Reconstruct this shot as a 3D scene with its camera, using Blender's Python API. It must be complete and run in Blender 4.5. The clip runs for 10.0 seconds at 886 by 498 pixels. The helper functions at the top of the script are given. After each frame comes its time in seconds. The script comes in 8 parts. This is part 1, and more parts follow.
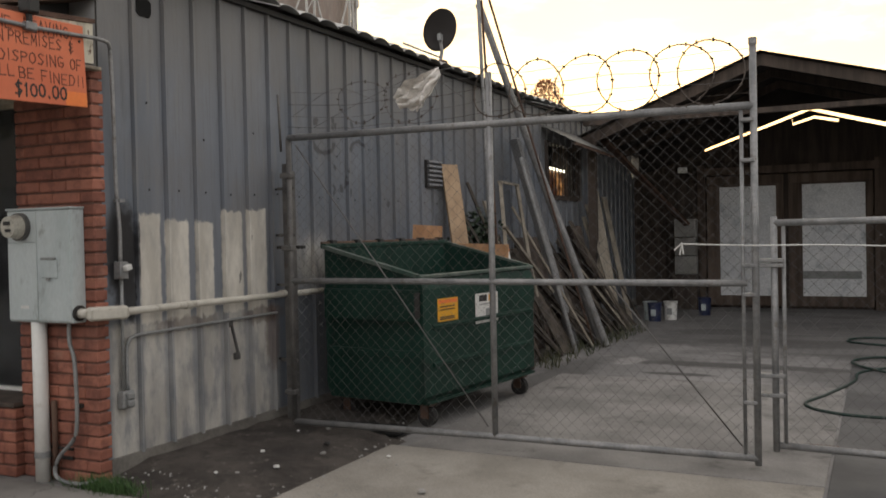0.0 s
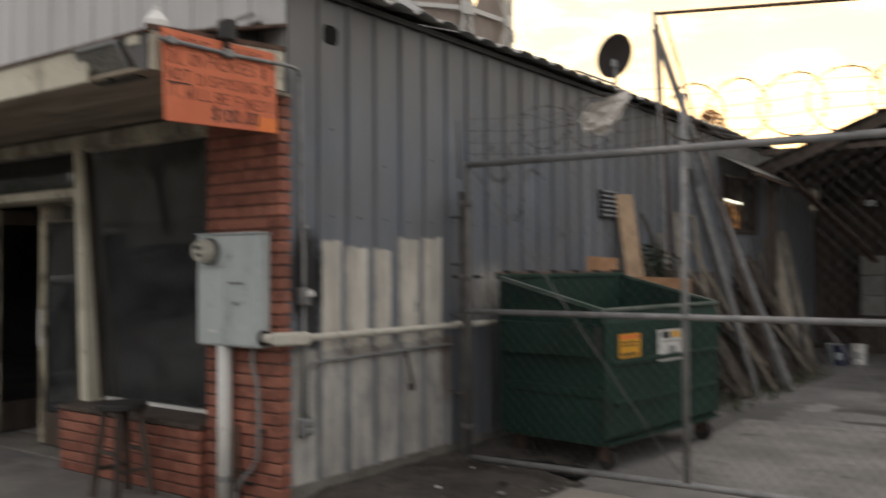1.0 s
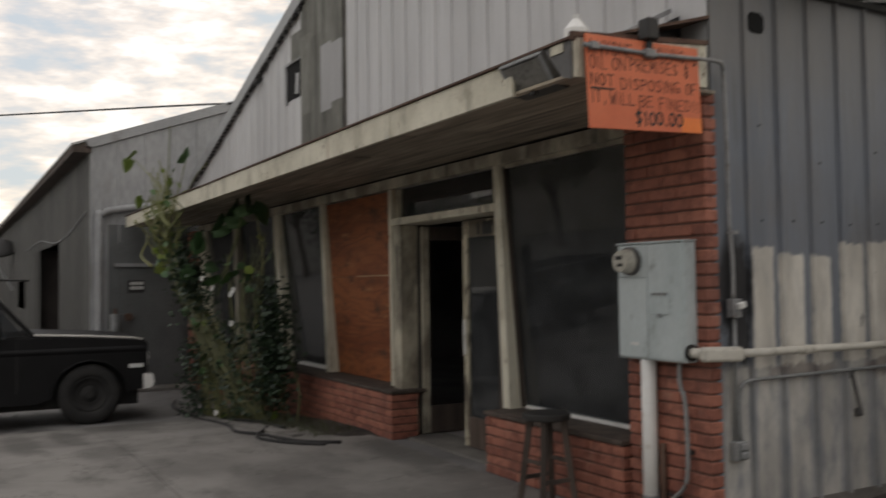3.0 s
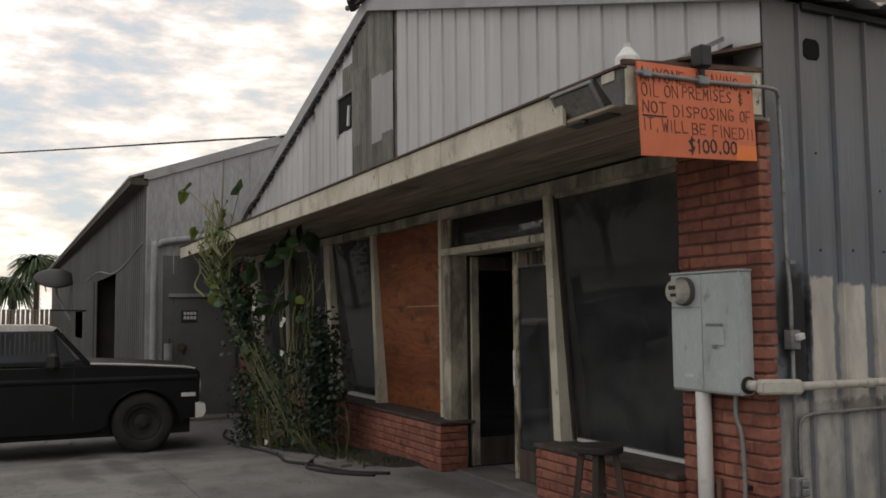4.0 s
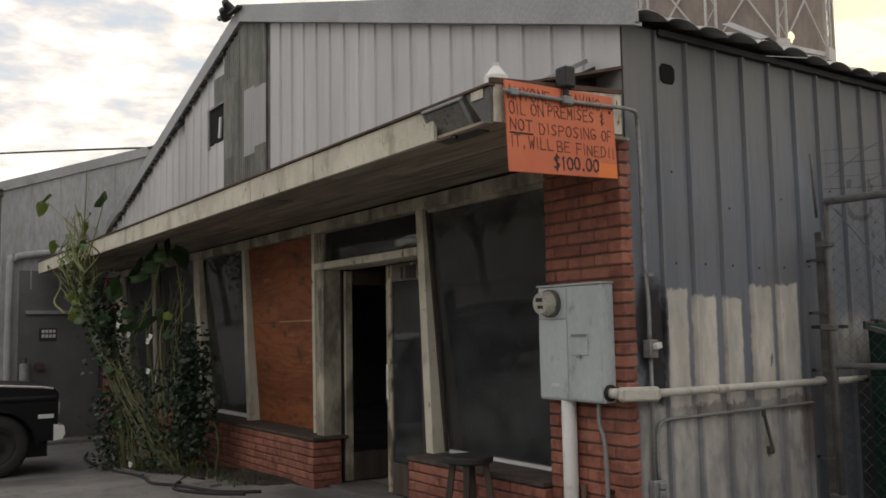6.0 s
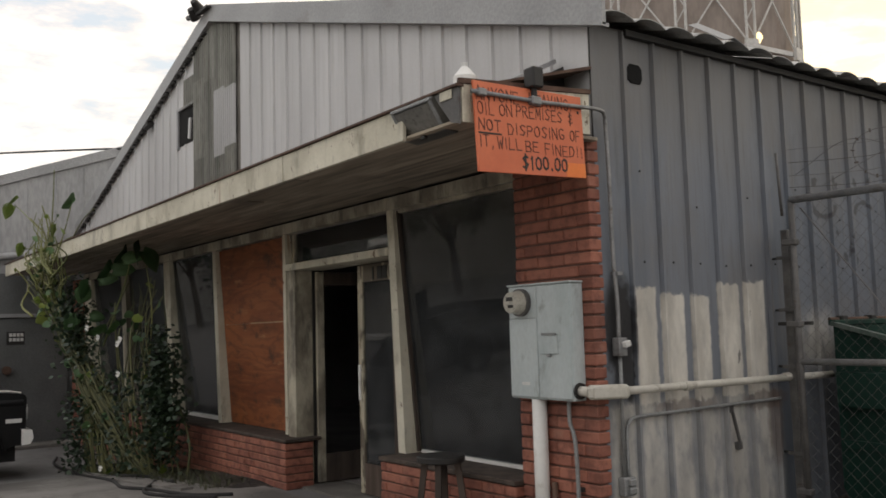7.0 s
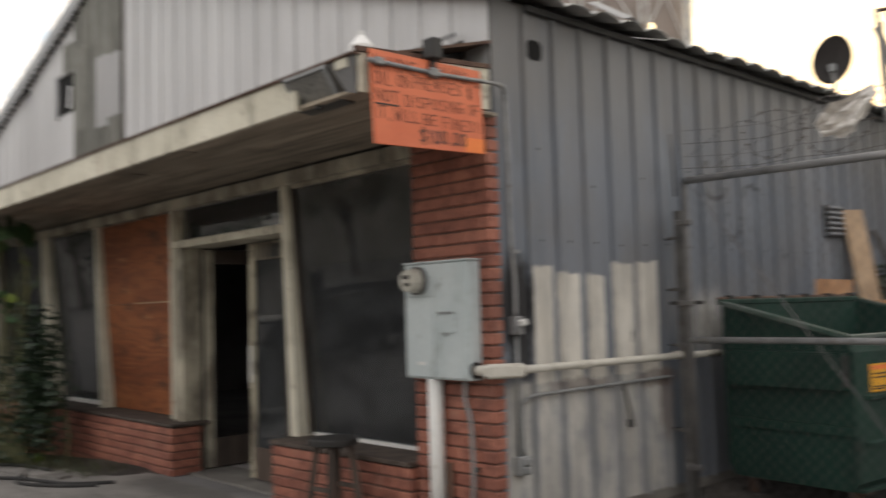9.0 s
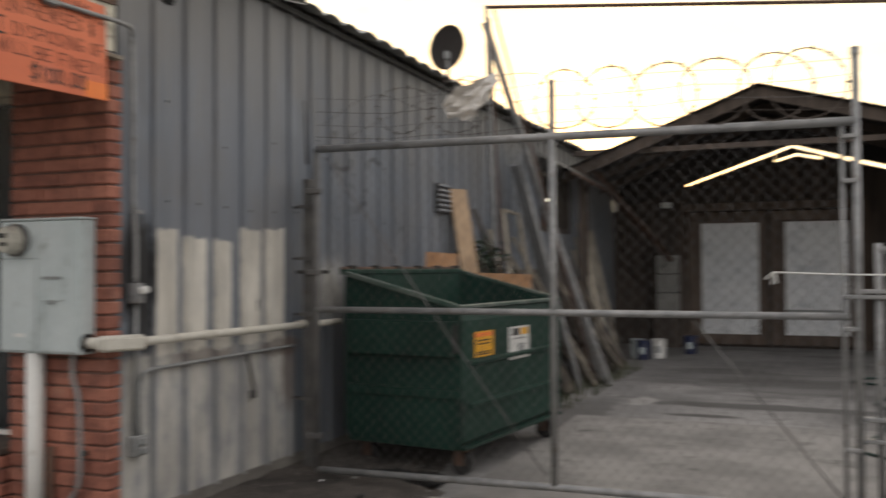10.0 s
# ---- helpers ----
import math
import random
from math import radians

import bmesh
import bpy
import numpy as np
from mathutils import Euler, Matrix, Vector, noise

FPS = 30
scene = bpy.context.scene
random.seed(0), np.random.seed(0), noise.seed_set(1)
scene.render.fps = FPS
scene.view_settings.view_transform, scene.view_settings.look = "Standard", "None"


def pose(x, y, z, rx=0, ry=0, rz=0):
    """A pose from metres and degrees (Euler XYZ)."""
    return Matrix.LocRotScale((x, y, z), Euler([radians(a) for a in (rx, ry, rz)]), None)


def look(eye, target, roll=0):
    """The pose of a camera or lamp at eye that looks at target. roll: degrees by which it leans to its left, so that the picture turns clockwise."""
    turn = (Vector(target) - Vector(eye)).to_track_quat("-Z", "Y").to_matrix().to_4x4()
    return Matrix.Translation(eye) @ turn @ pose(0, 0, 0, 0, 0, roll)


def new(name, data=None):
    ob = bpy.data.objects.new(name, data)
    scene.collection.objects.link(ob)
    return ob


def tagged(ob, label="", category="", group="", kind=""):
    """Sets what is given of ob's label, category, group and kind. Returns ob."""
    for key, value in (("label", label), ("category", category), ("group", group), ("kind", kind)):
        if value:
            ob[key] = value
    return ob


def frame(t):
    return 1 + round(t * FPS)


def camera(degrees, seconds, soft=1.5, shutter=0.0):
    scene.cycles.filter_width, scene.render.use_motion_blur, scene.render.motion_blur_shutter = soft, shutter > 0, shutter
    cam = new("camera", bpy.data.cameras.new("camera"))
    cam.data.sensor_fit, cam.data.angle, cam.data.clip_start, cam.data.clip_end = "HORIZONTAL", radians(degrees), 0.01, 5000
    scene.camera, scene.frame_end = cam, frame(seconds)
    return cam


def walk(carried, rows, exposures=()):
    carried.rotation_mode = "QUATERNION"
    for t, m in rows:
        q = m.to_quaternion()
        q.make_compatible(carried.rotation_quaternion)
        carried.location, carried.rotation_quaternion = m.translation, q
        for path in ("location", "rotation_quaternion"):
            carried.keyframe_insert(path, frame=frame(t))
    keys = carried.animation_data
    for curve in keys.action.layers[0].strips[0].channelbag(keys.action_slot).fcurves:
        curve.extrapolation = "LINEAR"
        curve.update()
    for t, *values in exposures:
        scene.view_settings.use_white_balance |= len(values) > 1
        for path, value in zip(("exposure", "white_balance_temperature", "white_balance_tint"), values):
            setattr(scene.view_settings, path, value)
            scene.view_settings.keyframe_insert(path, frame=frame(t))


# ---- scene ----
cam = camera(53.16, 10.0, soft=1.6, shutter=0.5)
PATH = [
    (0, (4.38, -4.037, 1.543), (3.496, -2.243, 1.506), -1.2),
    (0.2, (4.334, -3.973, 1.54), (3.447, -2.18, 1.5245), -1.7),
    (0.5, (4.264, -3.876, 1.536), (3.323, -2.111, 1.508), -1.6),
    (0.7, (4.182, -3.89, 1.529), (3.17, -2.165, 1.514), -0.9),
    (1, (4.052, -3.931, 1.518), (2.882, -2.309, 1.562), -0.3),
    (1.2, (3.983, -3.978, 1.512), (2.687, -2.457, 1.592), -1.7),
    (1.5, (3.853, -4.006, 1.512), (2.443, -2.588, 1.58), -0.7),
    (1.7, (3.82, -4.004, 1.503), (2.342, -2.661, 1.601), -0.1),
    (2, (3.759, -3.977, 1.495), (2.155, -2.796, 1.678), -0.1),
    (2.2, (3.763, -3.964, 1.493), (2.112, -2.86, 1.729), -0.5),
    (2.5, (3.738, -3.936, 1.491), (2.057, -2.867, 1.673), 0.2),
    (2.7, (3.742, -3.935, 1.498), (2.038, -2.896, 1.622), -0.4),
    (3, (3.724, -3.917, 1.516), (1.984, -2.933, 1.593), -0.8),
    (3.2, (3.721, -3.918, 1.512), (1.937, -3.015, 1.576), -1.5),
    (4.3, (3.702, -3.92, 1.492), (1.923, -3.025, 1.669), -0.3),
    (4.5, (3.699, -3.921, 1.488), (1.928, -3.009, 1.672), -0.1),
    (5, (3.716, -3.917, 1.484), (1.976, -2.944, 1.645), -0.5),
    (5.5, (3.734, -3.915, 1.481), (2.053, -2.844, 1.649), -0.7),
    (7, (3.772, -3.901, 1.479), (2.162, -2.728, 1.66), -1.6),
    (7.5, (3.771, -3.888, 1.475), (2.188, -2.677, 1.642), -1.4),
    (8, (3.755, -3.863, 1.475), (2.173, -2.651, 1.646), -1.7),
    (8.5, (3.725, -3.813, 1.468), (2.125, -2.62, 1.6), -1.9),
    (8.7, (3.707, -3.805, 1.464), (2.113, -2.604, 1.599), -2.0),
    (9, (3.659, -3.799, 1.454), (2.192, -2.446, 1.59), -1.6),
    (9.2, (3.617, -3.804, 1.455), (2.293, -2.309, 1.578), -0.9),
    (9.5, (3.545, -3.814, 1.461), (2.446, -2.146, 1.554), -2.3),
    (9.7, (3.484, -3.812, 1.467), (2.507, -2.068, 1.523), -1.4),
    (10, (3.408, -3.73, 1.469), (2.656, -1.877, 1.514), -0.3),
]
walk(cam, [(t, look(e, g, r)) for t, e, g, r in PATH],
     [(0, 0.28), (0.6, 0.25), (1.0, 0.2), (1.5, 0.50), (2.0, 0.62), (2.2, 0.42), (2.5, 0.03), (3.0, -0.04), (4.5, -0.05), (5.6, 0.0), (7.0, 0.26), (8.2, 0.27), (8.5, 0.47), (8.7, 0.56), (9.1, 0.62), (9.5, 0.51), (10.0, 0.47)])

# ---- sky and sun ----
SUN_YAW, SUN_UP = radians(14), radians(5)
SUN_DIR = Vector((-math.sin(SUN_YAW) * math.cos(SUN_UP), math.cos(SUN_YAW) * math.cos(SUN_UP), math.sin(SUN_UP)))


def link(tree, a, b):
    tree.links.new(a, b)


def build_world():
    w = bpy.data.worlds.new("evening_sky")
    scene.world = w
    w.use_nodes = True
    t = w.node_tree
    n = t.nodes
    bg = n["Background"]
    sky = n.new("ShaderNodeTexSky")
    sky.sky_type, sky.sun_disc = "NISHITA", False
    sky.sun_elevation, sky.sun_rotation = SUN_UP, -SUN_YAW
    co = n.new("ShaderNodeTexCoord")
    mp = n.new("ShaderNodeMapping")
    mp.inputs["Scale"].default_value = (1.7, 1.7, 5.6)
    link(t, co.outputs["Generated"], mp.inputs["Vector"])
    nz = n.new("ShaderNodeTexNoise")
    nz.inputs["Scale"].default_value, nz.inputs["Detail"].default_value, nz.inputs["Roughness"].default_value = 5.2, 9, 0.60
    link(t, mp.outputs[0], nz.inputs["Vector"])
    ramp = n.new("ShaderNodeValToRGB")
    e = ramp.color_ramp.elements
    e[0].position, e[0].color = 0.38, (0.62, 0.655, 0.71, 1)
    e[1].position, e[1].color = 0.575, (1.14, 1.10, 1.06, 1)
    mid = ramp.color_ramp.elements.new(0.45)
    mid.color = (0.78, 0.73, 0.72, 1)
    pink = ramp.color_ramp.elements.new(0.51)
    pink.color = (1.0, 0.88, 0.80, 1)
    link(t, nz.outputs["Fac"], ramp.inputs["Fac"])
    dot = n.new("ShaderNodeVectorMath")
    dot.operation = "DOT_PRODUCT"
    nrm = n.new("ShaderNodeVectorMath")
    nrm.operation = "NORMALIZE"
    link(t, co.outputs["Generated"], nrm.inputs[0])
    link(t, nrm.outputs[0], dot.inputs[0])
    dot.inputs[1].default_value = SUN_DIR
    cl = n.new("ShaderNodeMath")
    cl.operation = "MAXIMUM"
    cl.inputs[1].default_value = 0
    link(t, dot.outputs["Value"], cl.inputs[0])

    def glow(power, colour, under):
        p = n.new("ShaderNodeMath")
        p.operation = "POWER"
        p.inputs[1].default_value = power
        link(t, cl.outputs[0], p.inputs[0])
        m = n.new("ShaderNodeMix")
        m.data_type, m.blend_type = "RGBA", "ADD"
        link(t, p.outputs[0], m.inputs[0])
        link(t, under, m.inputs[6])
        m.inputs[7].default_value = (*colour, 1)
        return m.outputs[2]

    warm = n.new("ShaderNodeMath")
    warm.operation = "POWER"
    warm.inputs[1].default_value = 4.0
    link(t, cl.outputs[0], warm.inputs[0])
    tint = n.new("ShaderNodeMix")
    tint.data_type, tint.blend_type = "RGBA", "MULTIPLY"
    link(t, warm.outputs[0], tint.inputs[0])
    link(t, ramp.outputs[0], tint.inputs[6])
    tint.inputs[7].default_value = (1.02, 0.90, 0.56, 1)
    c = glow(4, (0.24, 0.17, 0.06), tint.outputs[2])
    c = glow(40, (0.45, 0.10, -0.16), c)
    add = n.new("ShaderNodeMix")
    add.data_type, add.blend_type = "RGBA", "ADD"
    add.inputs[0].default_value = 0.06
    link(t, c, add.inputs[6])
    link(t, sky.outputs[0], add.inputs[7])
    link(t, add.outputs[2], bg.inputs[0])
    bg.inputs[1].default_value = 0.92


build_world()
sun = new("sun", bpy.data.lights.new("sun", "SUN"))
sun.data.energy, sun.data.angle, sun.data.color = 0.5, radians(10), (1, 0.78, 0.52)
sun.matrix_world = look((0, 0, 30), tuple(Vector((0, 0, 30)) - SUN_DIR))


# ---- materials ----
class Nodes:
    """Short-hands for building a node material on world position."""

    def __init__(self, name):
        self.m = bpy.data.materials.new(name)
        self.m.use_nodes = True
        self.t = self.m.node_tree
        self.b = self.t.nodes["Principled BSDF"]
        self.pos = self.t.nodes.new("ShaderNodeNewGeometry").outputs["Position"]

    def put(self, socket, v):
        if isinstance(v, (int, float, tuple, list, Vector)):
            socket.default_value = v
        else:
            self.t.links.new(v, socket)

    def math(self, op, a, b=0.0, c=0.0):
        n = self.t.nodes.new("ShaderNodeMath")
        n.operation = op
        for i, v in enumerate((a, b, c)):
            self.put(n.inputs[i], v)
        return n.outputs[0]

    def noise(self, scale, detail=4, stretch=(1, 1, 1), rough=0.55, off=(0, 0, 0)):
        mp = self.t.nodes.new("ShaderNodeMapping")
        mp.inputs["Scale"].default_value, mp.inputs["Location"].default_value = stretch, off
        self.put(mp.inputs["Vector"], self.pos)
        n = self.t.nodes.new("ShaderNodeTexNoise")
        n.inputs["Scale"].default_value, n.inputs["Detail"].default_value, n.inputs["Roughness"].default_value = scale, detail, rough
        self.put(n.inputs["Vector"], mp.outputs[0])
        return n.outputs["Fac"]

    def ramp(self, v, lo, hi):
        n = self.t.nodes.new("ShaderNodeMapRange")
        n.interpolation_type = "SMOOTHSTEP"
        self.put(n.inputs[0], v)
        n.inputs[1].default_value, n.inputs[2].default_value = lo, hi
        return n.outputs[0]

    def mix(self, f, a, b, how="MIX"):
        n = self.t.nodes.new("ShaderNodeMix")
        n.data_type, n.blend_type = "RGBA", how
        self.put(n.inputs[0], f)
        for i, v in ((6, a), (7, b)):
            self.put(n.inputs[i], (*v, 1) if isinstance(v, tuple) and len(v) == 3 else v)
        return n.outputs[2]

    def xyz(self):
        n = self.t.nodes.new("ShaderNodeSeparateXYZ")
        self.put(n.inputs[0], self.pos)
        return n.outputs

    def rand(self):
        return self.t.nodes.new("ShaderNodeObjectInfo").outputs["Random"]

    def island(self):
        return self.t.nodes.new("ShaderNodeNewGeometry").outputs["Random Per Island"]

    def bump(self, h, strength=0.3, dist=0.01):
        n = self.t.nodes.new("ShaderNodeBump")
        n.inputs["Strength"].default_value, n.inputs["Distance"].default_value = strength, dist
        self.put(n.inputs["Height"], h)
        self.t.links.new(n.outputs[0], self.b.inputs["Normal"])

    def done(self, colour, rough=0.6, metal=0.0):
        self.put(self.b.inputs["Base Color"], (*colour, 1) if isinstance(colour, tuple) and len(colour) == 3 else colour)
        self.put(self.b.inputs["Roughness"], rough)
        self.put(self.b.inputs["Metallic"], metal)
        return self.m


def surface(name, a, b, scale=2.0, fine=40.0, rough=0.7, metal=0.0, bump=0.25, stretch=(1, 1, 1), dirt=None, dirt_at=(0.55, 0.72), vary=0.0, speck=0.35):
    """Two tones in large patches, fine grain over them, optional stains and piece-to-piece variation."""
    k = Nodes(name)
    big = k.ramp(k.noise(scale, 5, stretch), 0.3, 0.7)
    c = k.mix(big, a, b)
    grain = k.noise(fine, 3, stretch, 0.6)
    c = k.mix(speck, c, k.mix(k.ramp(grain, 0.3, 0.7), (0.55, 0.55, 0.55), (1.25, 1.25, 1.25)), "MULTIPLY")
    if dirt:
        c = k.mix(k.math("MULTIPLY", k.ramp(k.noise(scale * 1.7, 6, stretch, 0.65, (3, 7, 1)), *dirt_at), 0.8), c, dirt)
    if vary:
        g = k.math("MULTIPLY_ADD", k.rand(), 2 * vary, 1 - vary)
        comb = k.t.nodes.new("ShaderNodeCombineColor")
        for i in range(3):
            k.put(comb.inputs[i], g)
        c = k.mix(1.0, c, comb.outputs[0], "MULTIPLY")
    k.bump(grain, bump, 0.004)
    r = k.math("MULTIPLY_ADD", grain, 0.25, rough - 0.12)
    return k.done(c, r, metal)


def plain(name, colour, rough=0.6, metal=0.0):
    k = Nodes(name)
    g = k.noise(25, 4)
    c = k.mix(0.3, colour, k.mix(g, (0.5, 0.5, 0.5), (1.4, 1.4, 1.4)), "MULTIPLY")
    return k.done(c, k.math("MULTIPLY_ADD", g, 0.2, rough - 0.1), metal)


def east_wall_paint():
    """Grey-blue sprayed cladding with pale primer patches, a black spray cloud and scrawls."""
    k = Nodes("grey_wall_paint")
    x, y, z = k.xyz()
    c = k.mix(k.ramp(k.noise(0.7, 4, (1, 1.6, 0.35)), 0.35, 0.65), (0.116, 0.134, 0.162), (0.168, 0.184, 0.212))
    c = k.mix(k.math("MULTIPLY", k.ramp(k.noise(5, 6, (1, 3, 0.22), 0.62), 0.5, 0.78), 0.5), c, (0.235, 0.225, 0.205))
    c = k.mix(k.math("MULTIPLY", k.ramp(k.noise(9, 6, (1, 2.5, 0.16), 0.65, (2, 5, 8)), 0.50, 0.72), 0.45), c, (0.078, 0.076, 0.074))
    c = k.mix(k.math("MULTIPLY", k.ramp(k.noise(16, 5, (1, 3.2, 0.06), 0.6, (4, 1, 2)), 0.56, 0.70), 0.3), c, (0.060, 0.058, 0.056))
    c = k.mix(k.math("MULTIPLY", k.ramp(k.noise(1.6, 6, (1, 1.2, 0.7), 0.62, (9, 2, 6)), 0.46, 0.66), 0.30), c, (0.165, 0.150, 0.134))
    c = k.mix(k.math("MULTIPLY", k.ramp(k.noise(2.6, 6, (1, 1, 0.5), 0.66, (3, 7, 2)), 0.54, 0.68), 0.30), c, (0.215, 0.238, 0.268))
    # warmer, browner tone on the upper part of the sheets
    c = k.mix(k.math("MULTIPLY", k.ramp(k.math("ADD", z, k.math("MULTIPLY", k.noise(1.2, 4), 1.4)), 3.0, 3.9), 0.55), c, (0.165, 0.155, 0.140))
    wob = k.math("MULTIPLY_ADD", k.noise(14, 5), 0.09, -0.045)
    yy, zz = k.math("ADD", y, k.math("MULTIPLY", wob, 0.35)), k.math("ADD", z, wob)

    def area(y0, y1, z0, z1, soft=0.012):
        a = k.math("MULTIPLY", k.ramp(yy, y0 - soft, y0 + soft), k.math("SUBTRACT", 1.0, k.ramp(yy, y1 - soft, y1 + soft)))
        b = k.math("MULTIPLY", k.ramp(zz, z0 - soft, z0 + soft), k.math("SUBTRACT", 1.0, k.ramp(zz, z1 - soft, z1 + soft)))
        return k.math("MULTIPLY", a, b)

    primer = k.mix(k.ramp(k.noise(4, 5, (1, 1.5, 0.5)), 0.35, 0.7), (0.47, 0.445, 0.395), (0.68, 0.65, 0.585))
    streak = k.ramp(k.noise(6, 6, (1, 1.5, 0.7), 0.6, (1, 4, 2)), 0.28, 0.6)
    low = k.math("MULTIPLY", area(0.06, 1.80, 0.0, 1.0, 0.05), k.math("MULTIPLY_ADD", streak, 0.22, 0.08))
    c = k.mix(low, c, primer)
    for y0, y1 in ((0.05, 0.26), (0.33, 0.52), (0.60, 0.80), (0.90, 1.09), (1.17, 1.38), (1.46, 1.66)):
        c = k.mix(k.math("MULTIPLY", area(y0, y1, 0.0, 0.99, 0.03), k.math("MULTIPLY_ADD", streak, 0.40, 0.18)), c, primer)
    for y0, y1, top in ((0.30, 0.51, 1.71), (0.555, 0.785, 1.665), (0.85, 1.045, 1.66), (1.135, 1.375, 1.735), (1.42, 1.67, 1.755)):
        c = k.mix(k.math("MULTIPLY", area(y0, y1, 0.98, top), k.math("MULTIPLY_ADD", streak, 0.25, 0.72)), c, primer)

    c = k.mix(k.math("MULTIPLY", area(2.10, 2.55, 1.12, 1.50, 0.12), k.math("MULTIPLY_ADD", streak, 0.5, 0.15)), c, primer)

    def blot(y0, z0, ry, rz, strong, colour=(0.012, 0.012, 0.014)):
        nonlocal c
        a = k.math("DIVIDE", k.math("SUBTRACT", k.math("ADD", yy, k.math("MULTIPLY", wob, 0.8)), y0), ry)
        b = k.math("DIVIDE", k.math("SUBTRACT", k.math("ADD", zz, wob), z0), rz)
        d = k.math("ADD", k.math("MULTIPLY", a, a), k.math("MULTIPLY", b, b))
        c = k.mix(k.math("MULTIPLY", k.math("SUBTRACT", 1.0, k.ramp(d, 0.35, 1.2)), strong), c, colour)

    blot(0.165, 1.46, 0.17, 0.36, 1.0)
    for y0, z0, ry, rz in ((1.60, 0.93, 0.30, 0.07), (0.75, 0.95, 0.35, 0.05), (1.72, 0.75, 0.10, 0.30)):
        blot(y0, z0, ry, rz, 0.45, (0.12, 0.075, 0.055))
    blot(0.235, 1.17, 0.05, 0.20, 0.9)
    blot(0.12, 1.22, 0.02, 0.15, 0.5)
    for y0, z0, ry, rz in ((2.39, 2.53, 0.045, 0.05), (2.66, 2.55, 0.03, 0.05), (2.70, 2.51, 0.03, 0.03), (2.98, 2.56, 0.04, 0.05), (3.19, 2.59, 0.035, 0.04), (3.20, 2.54, 0.035, 0.03), (2.69, 2.15, 0.025, 0.035), (2.91, 2.13, 0.035, 0.035),
                           (2.67, 1.96, 0.03, 0.045), (2.79, 1.96, 0.05, 0.045), (2.93, 1.92, 0.035, 0.035), (2.86, 2.02, 0.02, 0.05), (3.64, 1.84, 0.03, 0.04), (1.48, 1.54, 0.025, 0.03), (1.34, 1.24, 0.02, 0.03)):
        blot(y0, z0, ry, rz, 0.72, (0.03, 0.03, 0.033))

    def arc(y0, z0, ry, rz, side):
        """A curved brush line: half a ring, below (side -1) or above (1) its middle."""
        nonlocal c
        a = k.math("DIVIDE", k.math("SUBTRACT", yy, y0), ry)
        b = k.math("DIVIDE", k.math("SUBTRACT", zz, z0), rz)
        d = k.math("SQRT", k.math("ADD", k.math("MULTIPLY", a, a), k.math("MULTIPLY", b, b)))
        line = k.math("SUBTRACT", 1.0, k.ramp(k.math("ABSOLUTE", k.math("SUBTRACT", d, 1.0)), 0.10, 0.26))
        half = k.ramp(k.math("MULTIPLY", b, float(side)), -0.15, 0.1)
        c = k.mix(k.math("MULTIPLY", k.math("MULTIPLY", line, half), 0.7), c, (0.03, 0.03, 0.033))

    arc(2.51, 2.38, 0.17, 0.115, -1)
    arc(3.085, 2.31, 0.125, 0.10, 1)
    g = k.noise(55, 4)
    c = k.mix(0.22, c, k.mix(g, (0.6, 0.6, 0.6), (1.35, 1.35, 1.35)), "MULTIPLY")
    k.bump(k.noise(3.5, 5, (1, 1, 0.5)), 0.4, 0.03)
    return k.done(c, k.math("MULTIPLY_ADD", g, 0.25, 0.42), 0.0)


def brick_mat():
    k = Nodes("red_brick")
    r = k.rand()
    c = k.mix(k.ramp(r, 0.0, 1.0), (0.245, 0.090, 0.061), (0.37, 0.146, 0.098))
    c = k.mix(k.math("MULTIPLY", k.ramp(k.noise(1.6, 6, rough=0.62, off=(2, 6, 3)), 0.48, 0.70), 0.55), c, (0.115, 0.060, 0.046))
    c = k.mix(k.math("MULTIPLY", k.ramp(k.noise(9, 6, rough=0.65), 0.42, 0.68), 0.7), c, (0.12, 0.045, 0.033))
    c = k.mix(k.math("MULTIPLY", k.ramp(k.noise(3.2, 5, off=(4, 1, 9)), 0.58, 0.76), 0.45), c, (0.40, 0.25, 0.19))
    g = k.noise(120, 3, rough=0.7)
    c = k.mix(0.35, c, k.mix(g, (0.5, 0.5, 0.5), (1.4, 1.4, 1.4)), "MULTIPLY")
    k.bump(g, 0.5, 0.003)
    return k.done(c, 0.82)


def cream_mat():
    """Old cream paint: chips, rust runs and soot."""
    k = Nodes("weathered_cream_paint")
    c = k.mix(k.ramp(k.noise(2.2, 4), 0.3, 0.7), (0.50, 0.47, 0.375), (0.68, 0.645, 0.53))
    c = k.mix(k.math("MULTIPLY", k.ramp(k.noise(5.0, 6, (1, 1, 0.35), 0.65), 0.54, 0.72), 0.6), c, (0.175, 0.155, 0.115))
    c = k.mix(k.ramp(k.noise(16, 6, (1, 1, 0.6), 0.7, (5, 2, 3)), 0.62, 0.68), c, (0.12, 0.065, 0.035))
    c = k.mix(k.math("MULTIPLY", k.ramp(k.noise(7, 5, (1, 1, 0.10), 0.6, (2, 9, 4)), 0.60, 0.70), 0.65), c, (0.27, 0.15, 0.075))
    c = k.mix(k.math("MULTIPLY", k.ramp(k.noise(3.5, 6, (1, 1, 0.5), 0.7, (8, 3, 1)), 0.56, 0.66), 0.5), c, (0.30, 0.27, 0.20))
    g = k.noise(70, 3)
    c = k.mix(0.3, c, k.mix(g, (0.55, 0.55, 0.55), (1.35, 1.35, 1.35)), "MULTIPLY")
    k.bump(k.noise(30, 5), 0.3, 0.004)
    return k.done(c, 0.68)


